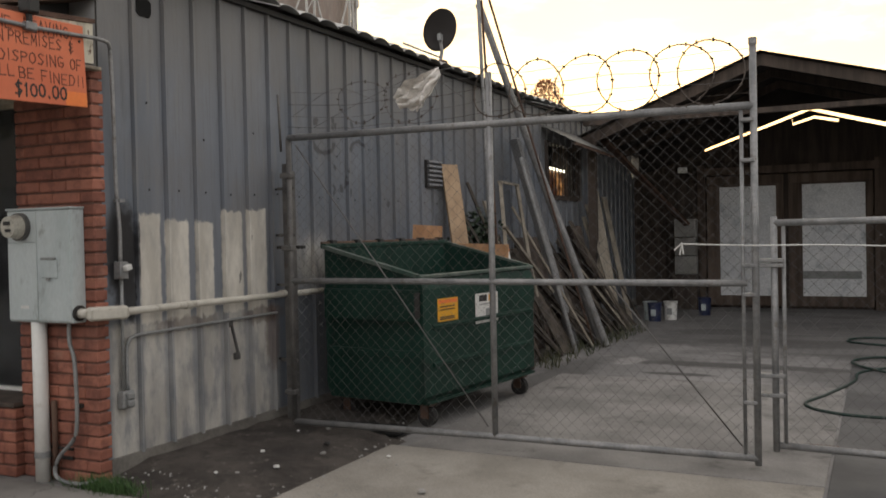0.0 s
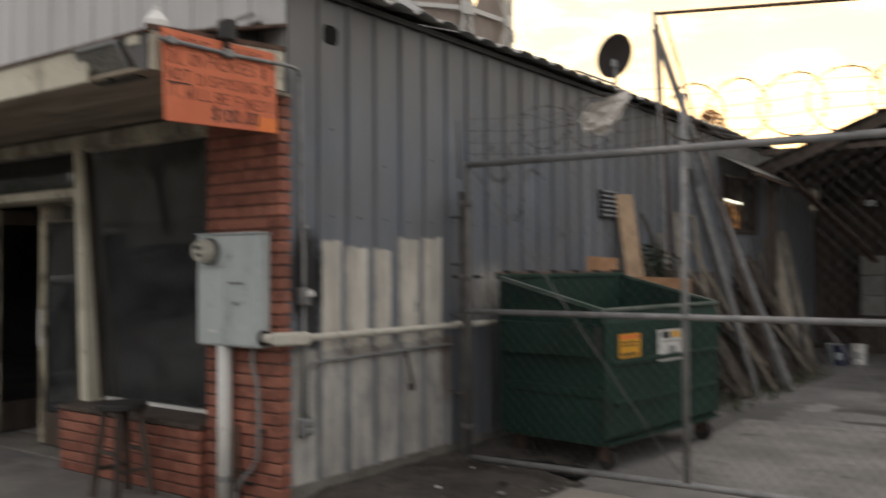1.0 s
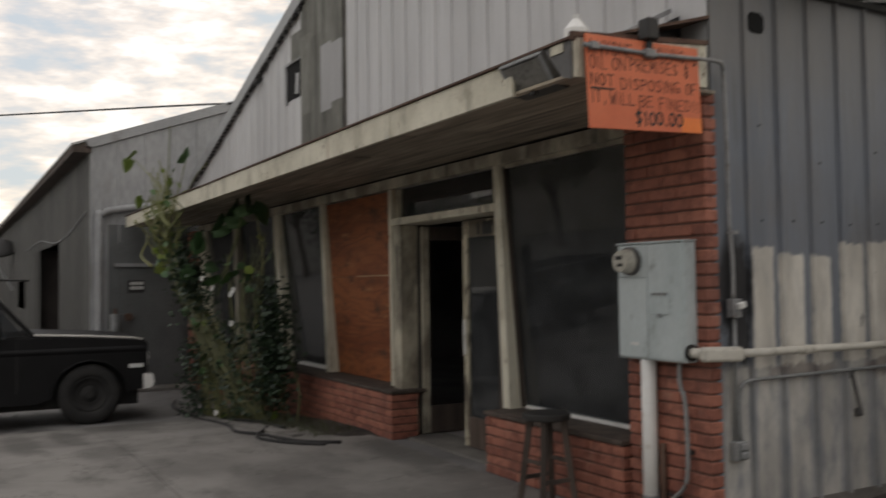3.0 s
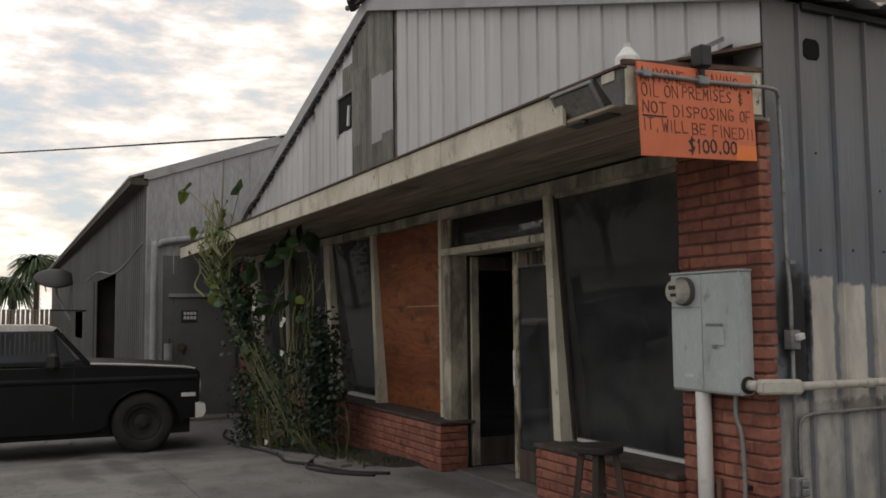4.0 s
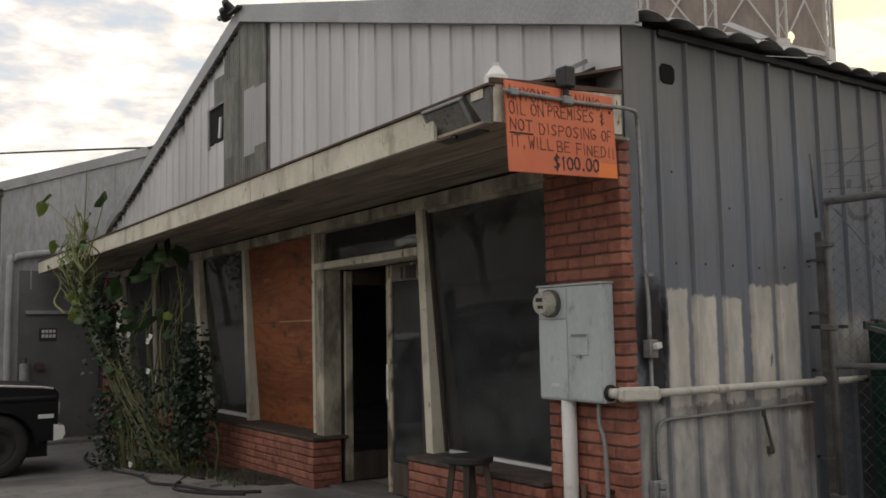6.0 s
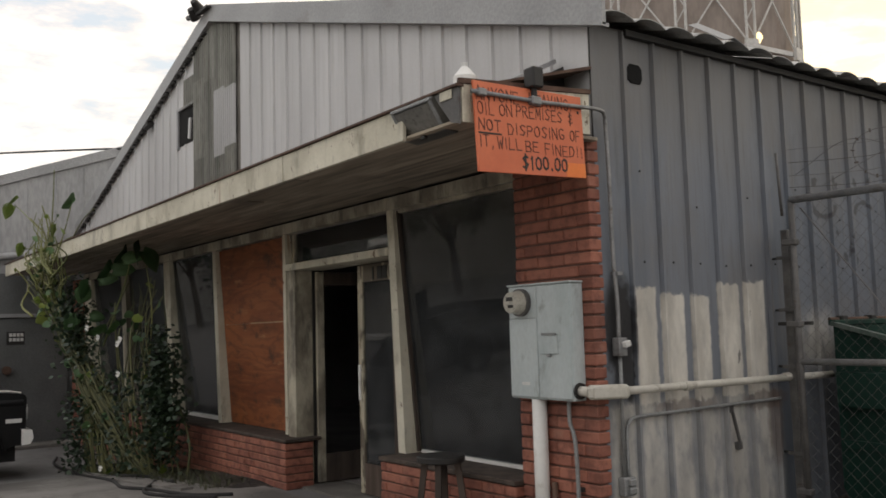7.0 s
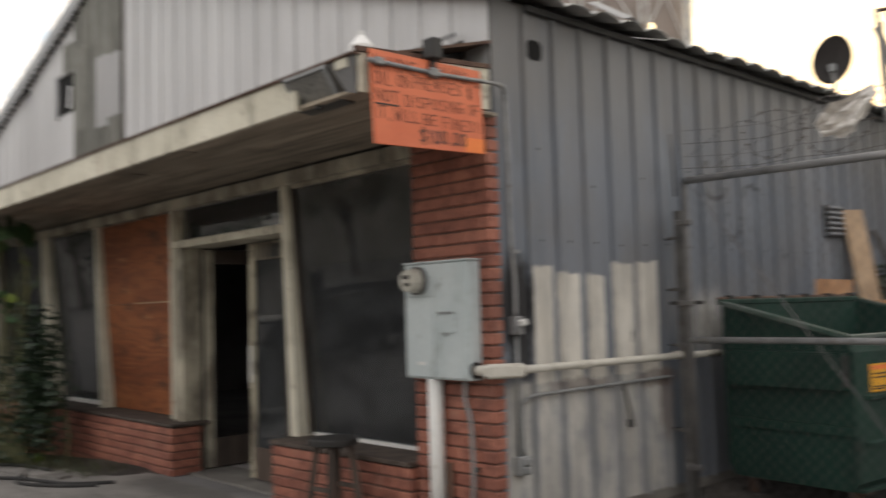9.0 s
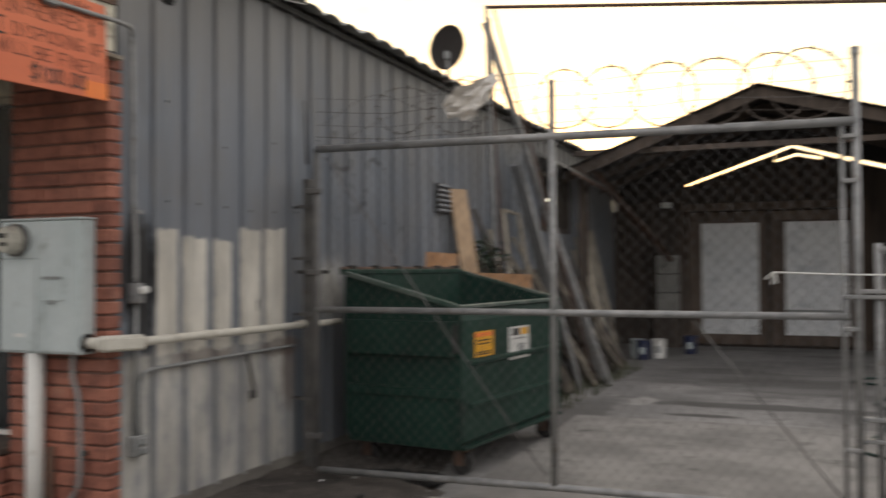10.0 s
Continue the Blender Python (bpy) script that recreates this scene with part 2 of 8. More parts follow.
def jamb_mat():
    k = Nodes("sooty_cream_paint")
    c = k.mix(k.ramp(k.noise(2.5, 5, (1, 1, 0.6), 0.6), 0.38, 0.62), (0.50, 0.46, 0.36), (0.21, 0.185, 0.145))
    c = k.mix(k.math("MULTIPLY", k.ramp(k.noise(7, 6, (1, 1, 0.25), 0.65, (1, 5, 2)), 0.5, 0.7), 0.7), c, (0.045, 0.04, 0.034))
    g = k.noise(60, 3)
    c = k.mix(0.3, c, k.mix(g, (0.55, 0.55, 0.55), (1.35, 1.35, 1.35)), "MULTIPLY")
    k.bump(g, 0.3, 0.004)
    return k.done(c, 0.72)


def wood_mat(name, a, b, along=(1, 1, 0.08), scale=14, vary=0.2, rough=0.75, blotch=None):
    k = Nodes(name)
    c = k.mix(k.ramp(k.noise(scale, 6, along, 0.6), 0.32, 0.68), a, b)
    c = k.mix(k.math("MULTIPLY", k.ramp(k.noise(1.8, 4), 0.5, 0.75), 0.5), c, blotch or tuple(v * 0.55 for v in a))
    if vary:
        comb = k.t.nodes.new("ShaderNodeCombineColor")
        g = k.math("MULTIPLY_ADD", k.rand(), 2 * vary, 1 - vary)
        for i in range(3):
            k.put(comb.inputs[i], g)
        c = k.mix(1.0, c, comb.outputs[0], "MULTIPLY")
    k.bump(k.noise(scale * 3, 4, along), 0.35, 0.004)
    return k.done(c, rough)


def ply_mat():
    """Red-stained plywood: rotary-cut swirls in the face veneer, weathered bands and damp dirt."""
    k = Nodes("red_stained_plywood")
    x, y, z = k.xyz()
    warp = k.math("MULTIPLY_ADD", k.noise(1.6, 4, (0.45, 1, 1.3)), 8.0, 0.0)
    rings = k.math("FRACT", k.math("ADD", k.math("MULTIPLY", z, 8.0), warp))
    tri = k.math("ABSOLUTE", k.math("MULTIPLY_ADD", rings, 2.0, -1.0))
    c = k.mix(k.ramp(k.noise(1.2, 5, (0.5, 1, 1.6), 0.6), 0.35, 0.65), (0.165, 0.045, 0.014), (0.285, 0.092, 0.030))
    c = k.mix(k.math("MULTIPLY", k.ramp(tri, 0.35, 0.95), 0.42), c, (0.085, 0.026, 0.011))
    c = k.mix(k.math("MULTIPLY", k.ramp(k.noise(20, 5, (0.12, 1, 1.5), 0.6), 0.45, 0.7), 0.4), c, (0.33, 0.125, 0.045))
    c = k.mix(k.math("MULTIPLY", k.ramp(k.noise(6, 6, (0.7, 1, 1), 0.68, (3, 1, 5)), 0.52, 0.68), 0.75), c, (0.050, 0.024, 0.014))
    c = k.mix(k.math("MULTIPLY", k.ramp(k.noise(9, 5, (0.25, 1, 1), 0.6, (8, 2, 1)), 0.62, 0.72), 0.6), c, (0.42, 0.21, 0.095))
    k.bump(k.noise(24, 4, (0.15, 1, 1.4)), 0.3, 0.003)
    return k.done(c, 0.62)


def ground_mat():
    """Stained concrete with darker tyre and oil areas and painted truck shade, joints left to geometry."""
    k = Nodes("stained_concrete")
    c = k.mix(k.ramp(k.noise(0.45, 5), 0.35, 0.65), (0.152, 0.148, 0.146), (0.225, 0.219, 0.214))
    c = k.mix(k.math("MULTIPLY", k.ramp(k.noise(1.1, 6, (0.6, 1.3, 1), 0.62, (7, 2, 0)), 0.50, 0.70), 0.65), c, (0.075, 0.071, 0.066))
    c = k.mix(k.math("MULTIPLY", k.ramp(k.noise(2.3, 6, (0.5, 2.2, 1), 0.65, (1, 8, 0)), 0.63, 0.72), 0.8), c, (0.028, 0.027, 0.026))
    c = k.mix(k.math("MULTIPLY", k.ramp(k.noise(1.9, 6, (1, 1, 1), 0.6, (3, 3, 4)), 0.62, 0.74), 0.5), c, (0.27, 0.262, 0.25))
    x, y, z = k.xyz()
    wob = k.math("MULTIPLY_ADD", k.noise(2.6, 6, rough=0.65), 1.2, -0.6)

    def blotch(x0, y0, rx, ry, strong, colour):
        nonlocal c
        a = k.math("DIVIDE", k.math("SUBTRACT", k.math("MULTIPLY_ADD", wob, rx * 0.9, x), x0), rx)
        b = k.math("DIVIDE", k.math("SUBTRACT", k.math("MULTIPLY_ADD", wob, ry * 0.9, y), y0), ry)
        d = k.math("ADD", k.math("MULTIPLY", a, a), k.math("MULTIPLY", b, b))
        c = k.mix(k.math("MULTIPLY", k.math("SUBTRACT", 1.0, k.ramp(d, 0.3, 1.3)), strong), c, colour)

    # oil, tyre and wash marks, darker areas by shed and planks
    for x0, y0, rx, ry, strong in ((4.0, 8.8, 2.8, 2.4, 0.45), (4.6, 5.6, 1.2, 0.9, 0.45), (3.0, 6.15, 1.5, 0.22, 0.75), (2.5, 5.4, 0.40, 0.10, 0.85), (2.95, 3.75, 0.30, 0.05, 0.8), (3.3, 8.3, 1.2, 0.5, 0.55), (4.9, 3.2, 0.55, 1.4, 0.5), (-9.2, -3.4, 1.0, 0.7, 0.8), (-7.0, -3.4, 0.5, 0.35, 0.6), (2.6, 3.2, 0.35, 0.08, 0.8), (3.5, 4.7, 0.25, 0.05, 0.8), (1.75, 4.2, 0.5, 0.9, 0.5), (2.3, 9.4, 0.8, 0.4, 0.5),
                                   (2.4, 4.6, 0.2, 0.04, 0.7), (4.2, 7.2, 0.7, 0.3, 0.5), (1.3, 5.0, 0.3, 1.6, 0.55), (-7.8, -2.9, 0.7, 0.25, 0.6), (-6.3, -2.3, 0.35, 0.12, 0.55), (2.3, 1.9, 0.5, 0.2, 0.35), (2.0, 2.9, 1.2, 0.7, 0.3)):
        # (-9.2, -3.4) paints the shade under the pickup into the ground colour
        blotch(x0, y0, rx, ry, strong, (0.035, 0.033, 0.031))
    for x0, y0, rx, ry, strong in ((1.75, 6.2, 0.16, 0.35, 0.7), (2.1, 4.3, 0.6, 0.7, 0.22), (2.9, 4.7, 0.7, 0.6, 0.18), (1.9, 7.4, 0.4, 0.5, 0.3)):
        blotch(x0, y0, rx, ry, strong, (0.33, 0.32, 0.305))
    c = k.mix(k.math("MULTIPLY", k.ramp(k.noise(5.5, 7, (0.8, 1.2, 1), 0.7, (4, 9, 2)), 0.50, 0.70), 0.5), c, (0.070, 0.066, 0.060))
    c = k.mix(k.math("MULTIPLY", k.ramp(k.noise(14, 5, (1, 1, 1), 0.65, (9, 1, 2)), 0.60, 0.68), 0.45), c, (0.245, 0.232, 0.212))
    g = k.noise(90, 4, rough=0.7)
    c = k.mix(0.4, c, k.mix(g, (0.5, 0.5, 0.5), (1.4, 1.4, 1.4)), "MULTIPLY")
    k.bump(g, 0.3, 0.004)
    return k.done(c, 0.85)


def forecourt_mat():
    """Worn grey concrete with damp blotches, tyre marks and fine cracks."""
    k = Nodes("worn_forecourt_concrete")
    c = k.mix(k.ramp(k.noise(0.8, 6, rough=0.6), 0.34, 0.66), (0.145, 0.137, 0.127), (0.235, 0.224, 0.208))
    c = k.mix(k.math("MULTIPLY", k.ramp(k.noise(2.2, 7, (0.7, 1.4, 1), 0.66, (2, 5, 1)), 0.50, 0.70), 0.6), c, (0.090, 0.084, 0.077))
    c = k.mix(k.math("MULTIPLY", k.ramp(k.noise(7, 6, (1, 1, 1), 0.7, (5, 1, 3)), 0.58, 0.70), 0.4), c, (0.28, 0.265, 0.245))
    x, y, z = k.xyz()
    wob = k.math("MULTIPLY_ADD", k.noise(3.2, 6, rough=0.66), 1.4, -0.7)
    for x0, y0, rx, ry, strong in ((-6.6, -2.75, 0.9, 0.16, 0.5), (-6.3, -3.2, 1.2, 0.2, 0.45), (-5.0, -2.6, 0.5, 0.25, 0.4), (-3.4, -0.35, 0.9, 0.25, 0.5), (-2.6, -1.6, 0.8, 0.35, 0.3), (-7.4, -2.0, 0.6, 0.5, 0.5)):
        a = k.math("DIVIDE", k.math("SUBTRACT", k.math("MULTIPLY_ADD", wob, rx, x), x0), rx)
        b = k.math("DIVIDE", k.math("SUBTRACT", k.math("MULTIPLY_ADD", wob, ry, y), y0), ry)
        d = k.math("ADD", k.math("MULTIPLY", a, a), k.math("MULTIPLY", b, b))
        c = k.mix(k.math("MULTIPLY", k.math("SUBTRACT", 1.0, k.ramp(d, 0.3, 1.3)), strong), c, (0.045, 0.042, 0.038))
    crack = k.math("ABSOLUTE", k.math("SUBTRACT", k.noise(0.9, 7, rough=0.55, off=(3, 8, 1)), 0.5))
    c = k.mix(k.math("MULTIPLY", k.math("SUBTRACT", 1.0, k.ramp(crack, 0.0005, 0.004)), 0.6), c, (0.05, 0.046, 0.042))
    g = k.noise(90, 4, rough=0.7)
    c = k.mix(0.35, c, k.mix(g, (0.5, 0.5, 0.5), (1.4, 1.4, 1.4)), "MULTIPLY")
    k.bump(g, 0.3, 0.004)
    return k.done(c, 0.86)


def dirt_mat():
    k = Nodes("packed_dirt")
    c = k.mix(k.ramp(k.noise(1.7, 6, rough=0.65), 0.35, 0.65), (0.028, 0.023, 0.020), (0.076, 0.065, 0.056))
    c = k.mix(k.math("MULTIPLY", k.ramp(k.noise(5, 7, rough=0.7, off=(2, 3, 1)), 0.52, 0.66), 0.75), c, (0.020, 0.017, 0.015))
    c = k.mix(k.math("MULTIPLY", k.ramp(k.noise(11, 6, rough=0.7, off=(6, 1, 4)), 0.58, 0.68), 0.7), c, (0.165, 0.148, 0.128))
    g = k.noise(60, 5, rough=0.7)
    c = k.mix(0.5, c, k.mix(g, (0.35, 0.35, 0.35), (1.6, 1.6, 1.6)), "MULTIPLY")
    k.bump(k.math("ADD", k.noise(14, 6, rough=0.7), k.math("MULTIPLY", g, 0.4)), 0.9, 0.02)
    return k.done(c, 0.95)


def gable_mat():
    k = Nodes("pale_grey_cladding_paint")
    c = k.mix(k.ramp(k.noise(0.8, 4, (1, 1, 0.4)), 0.35, 0.65), (0.46, 0.46, 0.465), (0.56, 0.56, 0.565))
    c = k.mix(k.math("MULTIPLY", k.ramp(k.noise(5, 6, (3, 1, 0.18), 0.62), 0.48, 0.75), 0.45), c, (0.35, 0.35, 0.34))
    c = k.mix(k.ramp(k.noise(16, 5, (1, 1, 0.7), 0.7, (5, 2, 3)), 0.70, 0.73), c, (0.16, 0.13, 0.10))
    g = k.noise(45, 4)
    c = k.mix(0.2, c, k.mix(g, (0.6, 0.6, 0.6), (1.35, 1.35, 1.35)), "MULTIPLY")
    k.bump(k.noise(3, 4, (1, 1, 0.5)), 0.2, 0.02)
    return k.done(c, 0.55)


def glass_mat(name="window_glass", tint=(0.55, 0.57, 0.58), gloss=0.75, dusty=0.05):
    m = bpy.data.materials.new(name)
    m.use_nodes = True
    t = m.node_tree
    n = t.nodes
    n.remove(n["Principled BSDF"])
    tr, gl, mx, fr = n.new("ShaderNodeBsdfTransparent"), n.new("ShaderNodeBsdfGlossy"), n.new("ShaderNodeMixShader"), n.new("ShaderNodeFresnel")
    tr.inputs[0].default_value = (*tint, 1)
    gl.inputs["Roughness"].default_value, gl.inputs["Color"].default_value = 0.02, (gloss, gloss, gloss, 1)
    fr.inputs[0].default_value = 1.5
    link(t, fr.outputs[0], mx.inputs[0])
    link(t, tr.outputs[0], mx.inputs[1])
    link(t, gl.outputs[0], mx.inputs[2])
    # dust film, made stronger to imitate the haze over dark panes
    dust, dm, nz, mr = n.new("ShaderNodeBsdfDiffuse"), n.new("ShaderNodeMixShader"), n.new("ShaderNodeTexNoise"), n.new("ShaderNodeMapRange")
    dust.inputs[0].default_value = (0.40, 0.41, 0.42, 1)
    nz.inputs["Scale"].default_value, nz.inputs["Detail"].default_value, nz.inputs["Roughness"].default_value = 3.2, 8, 0.68
    link(t, n.new("ShaderNodeNewGeometry").outputs["Position"], nz.inputs["Vector"])
    link(t, nz.outputs["Fac"], mr.inputs[0])
    mr.inputs[1].default_value, mr.inputs[2].default_value, mr.inputs[3].default_value, mr.inputs[4].default_value = 0.42, 0.66, dusty * 0.7, dusty * 1.6
    link(t, mr.outputs[0], dm.inputs[0])
    link(t, mx.outputs[0], dm.inputs[1])
    link(t, dust.outputs[0], dm.inputs[2])
    link(t, dm.outputs[0], n["Material Output"].inputs[0])
    return m


def leaf_mat(name, a, b):
    k = Nodes(name)
    c = k.mix(k.math("FRACT", k.math("ADD", k.island(), k.rand())), a, b)
    c = k.mix(0.35, c, k.mix(k.noise(30, 3), (0.5, 0.5, 0.5), (1.4, 1.4, 1.4)), "MULTIPLY")
    return k.done(c, 0.55)


M_EAST = east_wall_paint()
M_GABLE = gable_mat()
M_OLD = surface("old_galvanised_sheet", (0.15, 0.152, 0.135), (0.27, 0.268, 0.24), 2.5, 30, 0.6, 0.0, 0.2, (3, 1, 0.25), (0.10, 0.09, 0.07), vary=0.22)
M_BRICK = brick_mat()
M_MORTAR = surface("dark_mortar", (0.085, 0.045, 0.034), (0.150, 0.085, 0.066), 5, 90, 0.9)
M_CREAM = cream_mat()
M_JAMB = jamb_mat()
M_PEEL = surface("peeling_cream_paint", (0.42, 0.38, 0.28), (0.56, 0.51, 0.39), 3, 60, 0.7, 0, 0.4, (1, 1, 0.4), (0.045, 0.032, 0.024), (0.46, 0.54))
M_GROUND = ground_mat()
M_WALK = surface("pale_pavement_concrete", (0.150, 0.142, 0.131), (0.250, 0.238, 0.220), 1.1, 80, 0.88, bump=0.3, dirt=(0.085, 0.078, 0.068), dirt_at=(0.50, 0.70))
M_APRON = surface("warm_apron_concrete", (0.210, 0.195, 0.170), (0.315, 0.294, 0.260), 1.3, 80, 0.88, bump=0.3, dirt=(0.13, 0.12, 0.105), dirt_at=(0.54, 0.74))
M_YARD = surface("scuffed_yard_concrete", (0.148, 0.142, 0.136), (0.248, 0.238, 0.226), 1.6, 80, 0.88, bump=0.3, dirt=(0.075, 0.071, 0.067), dirt_at=(0.56, 0.70))
M_OILED = surface("oil_dark_concrete", (0.060, 0.059, 0.060), (0.115, 0.113, 0.112), 1.1, 80, 0.8, bump=0.3, dirt=(0.035, 0.033, 0.032))
M_FORECOURT = forecourt_mat()
M_DIRT = dirt_mat()
M_FOOT = surface("footing_concrete", (0.12, 0.11, 0.10), (0.2, 0.19, 0.17), 3, 50, 0.9)
M_ROOF = surface("pale_roof_sheet", (0.36, 0.36, 0.35), (0.48, 0.48, 0.47), 1.5, 40, 0.55, 0.1, 0.2, dirt=(0.2, 0.16, 0.12))
M_TRIM = surface("grey_sheet_flashing", (0.27, 0.275, 0.28), (0.34, 0.345, 0.35), 1.2, 40, 0.5, 0.15, 0.15, dirt=(0.2, 0.19, 0.18))
M_RUST = surface("rusty_steel", (0.065, 0.034, 0.024), (0.125, 0.075, 0.052), 6, 60, 0.8, 0.1)
M_SOFFIT = wood_mat("weathered_soffit_board", (0.185, 0.155, 0.12), (0.36, 0.305, 0.235), (0.08, 1, 1), 14, 0.22, 0.85)
M_PLY = ply_mat()
M_GALV = surface("galvanised_pipe", (0.20, 0.205, 0.21), (0.30, 0.30, 0.30), 8, 60, 0.5, 0.4, 0.15, dirt=(0.15, 0.13, 0.115))
M_WIRE = plain("galvanised_wire", (0.135, 0.13, 0.13), 0.6, 0.3)
M_BARB = plain("rusted_wire", (0.07, 0.055, 0.045), 0.6, 0.3)
M_BOXPAINT = surface("pale_grey_enamel", (0.40, 0.455, 0.46), (0.49, 0.54, 0.545), 3.5, 50, 0.42, 0.0, 0.08, (1, 1, 0.5), (0.20, 0.205, 0.195), dirt_at=(0.57, 0.72), speck=0.14)
M_PVC = surface("white_pvc_pipe", (0.66, 0.655, 0.63), (0.76, 0.755, 0.73), 3, 40, 0.45, 0, 0.08, dirt=(0.42, 0.39, 0.34), speck=0.08)
M_CONDUIT = surface("painted_conduit", (0.46, 0.44, 0.385), (0.56, 0.54, 0.48), 5, 50, 0.5, 0, 0.1, dirt=(0.26, 0.23, 0.19), speck=0.12)
M_GREYCON = surface("grey_conduit", (0.20, 0.21, 0.21), (0.28, 0.285, 0.285), 6, 50, 0.5, 0.2)
M_ORANGE = surface("orange_painted_board", (0.58, 0.135, 0.060), (0.68, 0.185, 0.085), 2.5, 45, 0.6, 0, 0.05, dirt=(0.60, 0.16, 0.09), speck=0.08)
M_ORANGE2 = surface("bright_orange_paint", (0.80, 0.20, 0.04), (0.84, 0.24, 0.06), 4, 45, 0.6, 0, 0.05, speck=0.08)
M_INK = plain("faded_marker", (0.115, 0.036, 0.023), 0.7)
# black for flat plates that replace the darkness inside openings
M_VOID = plain("hole_black", (0.003, 0.003, 0.003), 1.0)
M_DARK = plain("dark_paint", (0.018, 0.017, 0.016), 0.6)
M_ROOM = surface("dim_interior_plaster", (0.22, 0.205, 0.20), (0.32, 0.30, 0.29), 1.5, 30, 0.85)
M_GREEN = surface("dark_green_steel", (0.004, 0.023, 0.016), (0.008, 0.038, 0.027), 2.2, 40, 0.6, 0.0, 0.2, (1, 1, 0.5), (0.012, 0.020, 0.017), vary=0.08)
M_GREEN.node_tree.nodes["Principled BSDF"].inputs["Specular IOR Level"].default_value = 0.3
M_WORN = surface("worn_green_rim", (0.02, 0.06, 0.045), (0.13, 0.15, 0.135), 5, 40, 0.5, 0.1)
M_RUBBER = surface("black_rubber", (0.012, 0.012, 0.012), (0.025, 0.024, 0.023), 6, 60, 0.8)
M_YELLOW = plain("yellow_sticker", (0.72, 0.36, 0.02), 0.5)
M_WHITE = plain("white_sticker", (0.62, 0.62, 0.60), 0.5)
M_GLASS = glass_mat()
M_TINTED = glass_mat("tinted_car_glass", (0.34, 0.38, 0.43), 1.0, 0.02)
M_STEEL_W = surface("white_lattice_steel", (0.46, 0.45, 0.43), (0.56, 0.55, 0.53), 0.4, 6, 0.6)
M_TANK = surface("weathered_tank_plate", (0.225, 0.185, 0.16), (0.30, 0.255, 0.225), 0.16, 2.5, 0.8, 0, 0.2, (1, 1, 0.4), (0.20, 0.12, 0.09))
M_TRUCK = surface("matt_black_car_paint", (0.0035, 0.0035, 0.004), (0.006, 0.006, 0.0068), 3, 60, 0.5, 0, 0.08)
M_TRUCK.node_tree.nodes["Principled BSDF"].inputs["Specular IOR Level"].default_value = 0.22
M_CABTOP = surface("dull_white_car_paint", (0.52, 0.50, 0.46), (0.62, 0.60, 0.56), 3, 50, 0.4)
M_CHROME = plain("chrome", (0.75, 0.75, 0.75), 0.2, 1.0)
M_FAR = surface("grey_corrugated_sheet", (0.075, 0.075, 0.071), (0.118, 0.117, 0.110), 0.8, 20, 0.6, 0.1, 0.2, (1, 1, 0.3), (0.10, 0.095, 0.085))
M_FARLIGHT = surface("light_grey_sheet", (0.27, 0.275, 0.28), (0.35, 0.355, 0.36), 0.8, 20, 0.6, 0.05, 0.2, (1, 1, 0.3), (0.23, 0.225, 0.22))
M_DOORG = surface("dark_grey_door_paint", (0.095, 0.10, 0.10), (0.13, 0.135, 0.135), 1.5, 40, 0.55)
M_SHED = wood_mat("dark_shed_timber", (0.042, 0.032, 0.026), (0.082, 0.062, 0.050), (1, 1, 0.1), 9, 0.25, 0.85)
M_SHEDDOOR = wood_mat("brown_door_timber", (0.075, 0.052, 0.040), (0.150, 0.112, 0.088), (1, 1, 0.1), 9, 0.25, 0.85)
M_SHEDROOF = surface("rusty_dark_roof_sheet", (0.022, 0.018, 0.016), (0.042, 0.034, 0.030), 1.5, 20, 0.8)
M_POST = surface("dark_weathered_steel", (0.085, 0.083, 0.082), (0.135, 0.13, 0.125), 8, 60, 0.6, 0.2, 0.2, dirt=(0.07, 0.05, 0.04))
M_BOARD = wood_mat("pale_raw_board", (0.34, 0.23, 0.14), (0.46, 0.325, 0.205), (1, 1, 0.3), 12, 0.08, 0.75)
M_PANELW = surface("scuffed_white_panel", (0.70, 0.715, 0.74), (0.80, 0.81, 0.83), 2.2, 40, 0.55, 0, 0.1, dirt=(0.42, 0.45, 0.48), dirt_at=(0.5, 0.7))
M_BLOCK = surface("concrete_block", (0.22, 0.215, 0.205), (0.29, 0.285, 0.27), 4, 80, 0.9, bump=0.6, vary=0.15)
M_PALE = wood_mat("pale_grey_lath", (0.20, 0.175, 0.14), (0.33, 0.295, 0.24), (1, 1, 0.1), 12, 0.2, 0.8)
M_PLANK = wood_mat("weathered_plank", (0.030, 0.024, 0.019), (0.100, 0.082, 0.064), (1, 1, 0.1), 12, 0.35, 0.8)
M_OSB = wood_mat("raw_orange_board", (0.38, 0.20, 0.10), (0.52, 0.30, 0.165), (1, 1, 0.5), 12, 0.12, 0.75)
M_STEM = leaf_mat("pale_green_stem", (0.045, 0.050, 0.018), (0.150, 0.152, 0.060))
M_SHOOT = leaf_mat("fresh_green_shoot", (0.10, 0.12, 0.035), (0.21, 0.21, 0.075))
M_LEAF = leaf_mat("green_leaf", (0.045, 0.100, 0.042), (0.100, 0.180, 0.070))
M_LEAFY = leaf_mat("yellow_green_leaf", (0.12, 0.19, 0.03), (0.20, 0.24, 0.05))
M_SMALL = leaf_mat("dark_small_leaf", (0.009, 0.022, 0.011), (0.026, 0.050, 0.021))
M_FLOWER = plain("white_petal", (0.8, 0.8, 0.78), 0.6)
M_GRASS = leaf_mat("grass_blade", (0.026, 0.038, 0.014), (0.085, 0.085, 0.042))
M_CLOTH = surface("dirty_white_cloth", (0.58, 0.55, 0.51), (0.76, 0.73, 0.69), 5, 60, 0.9, bump=0.3)
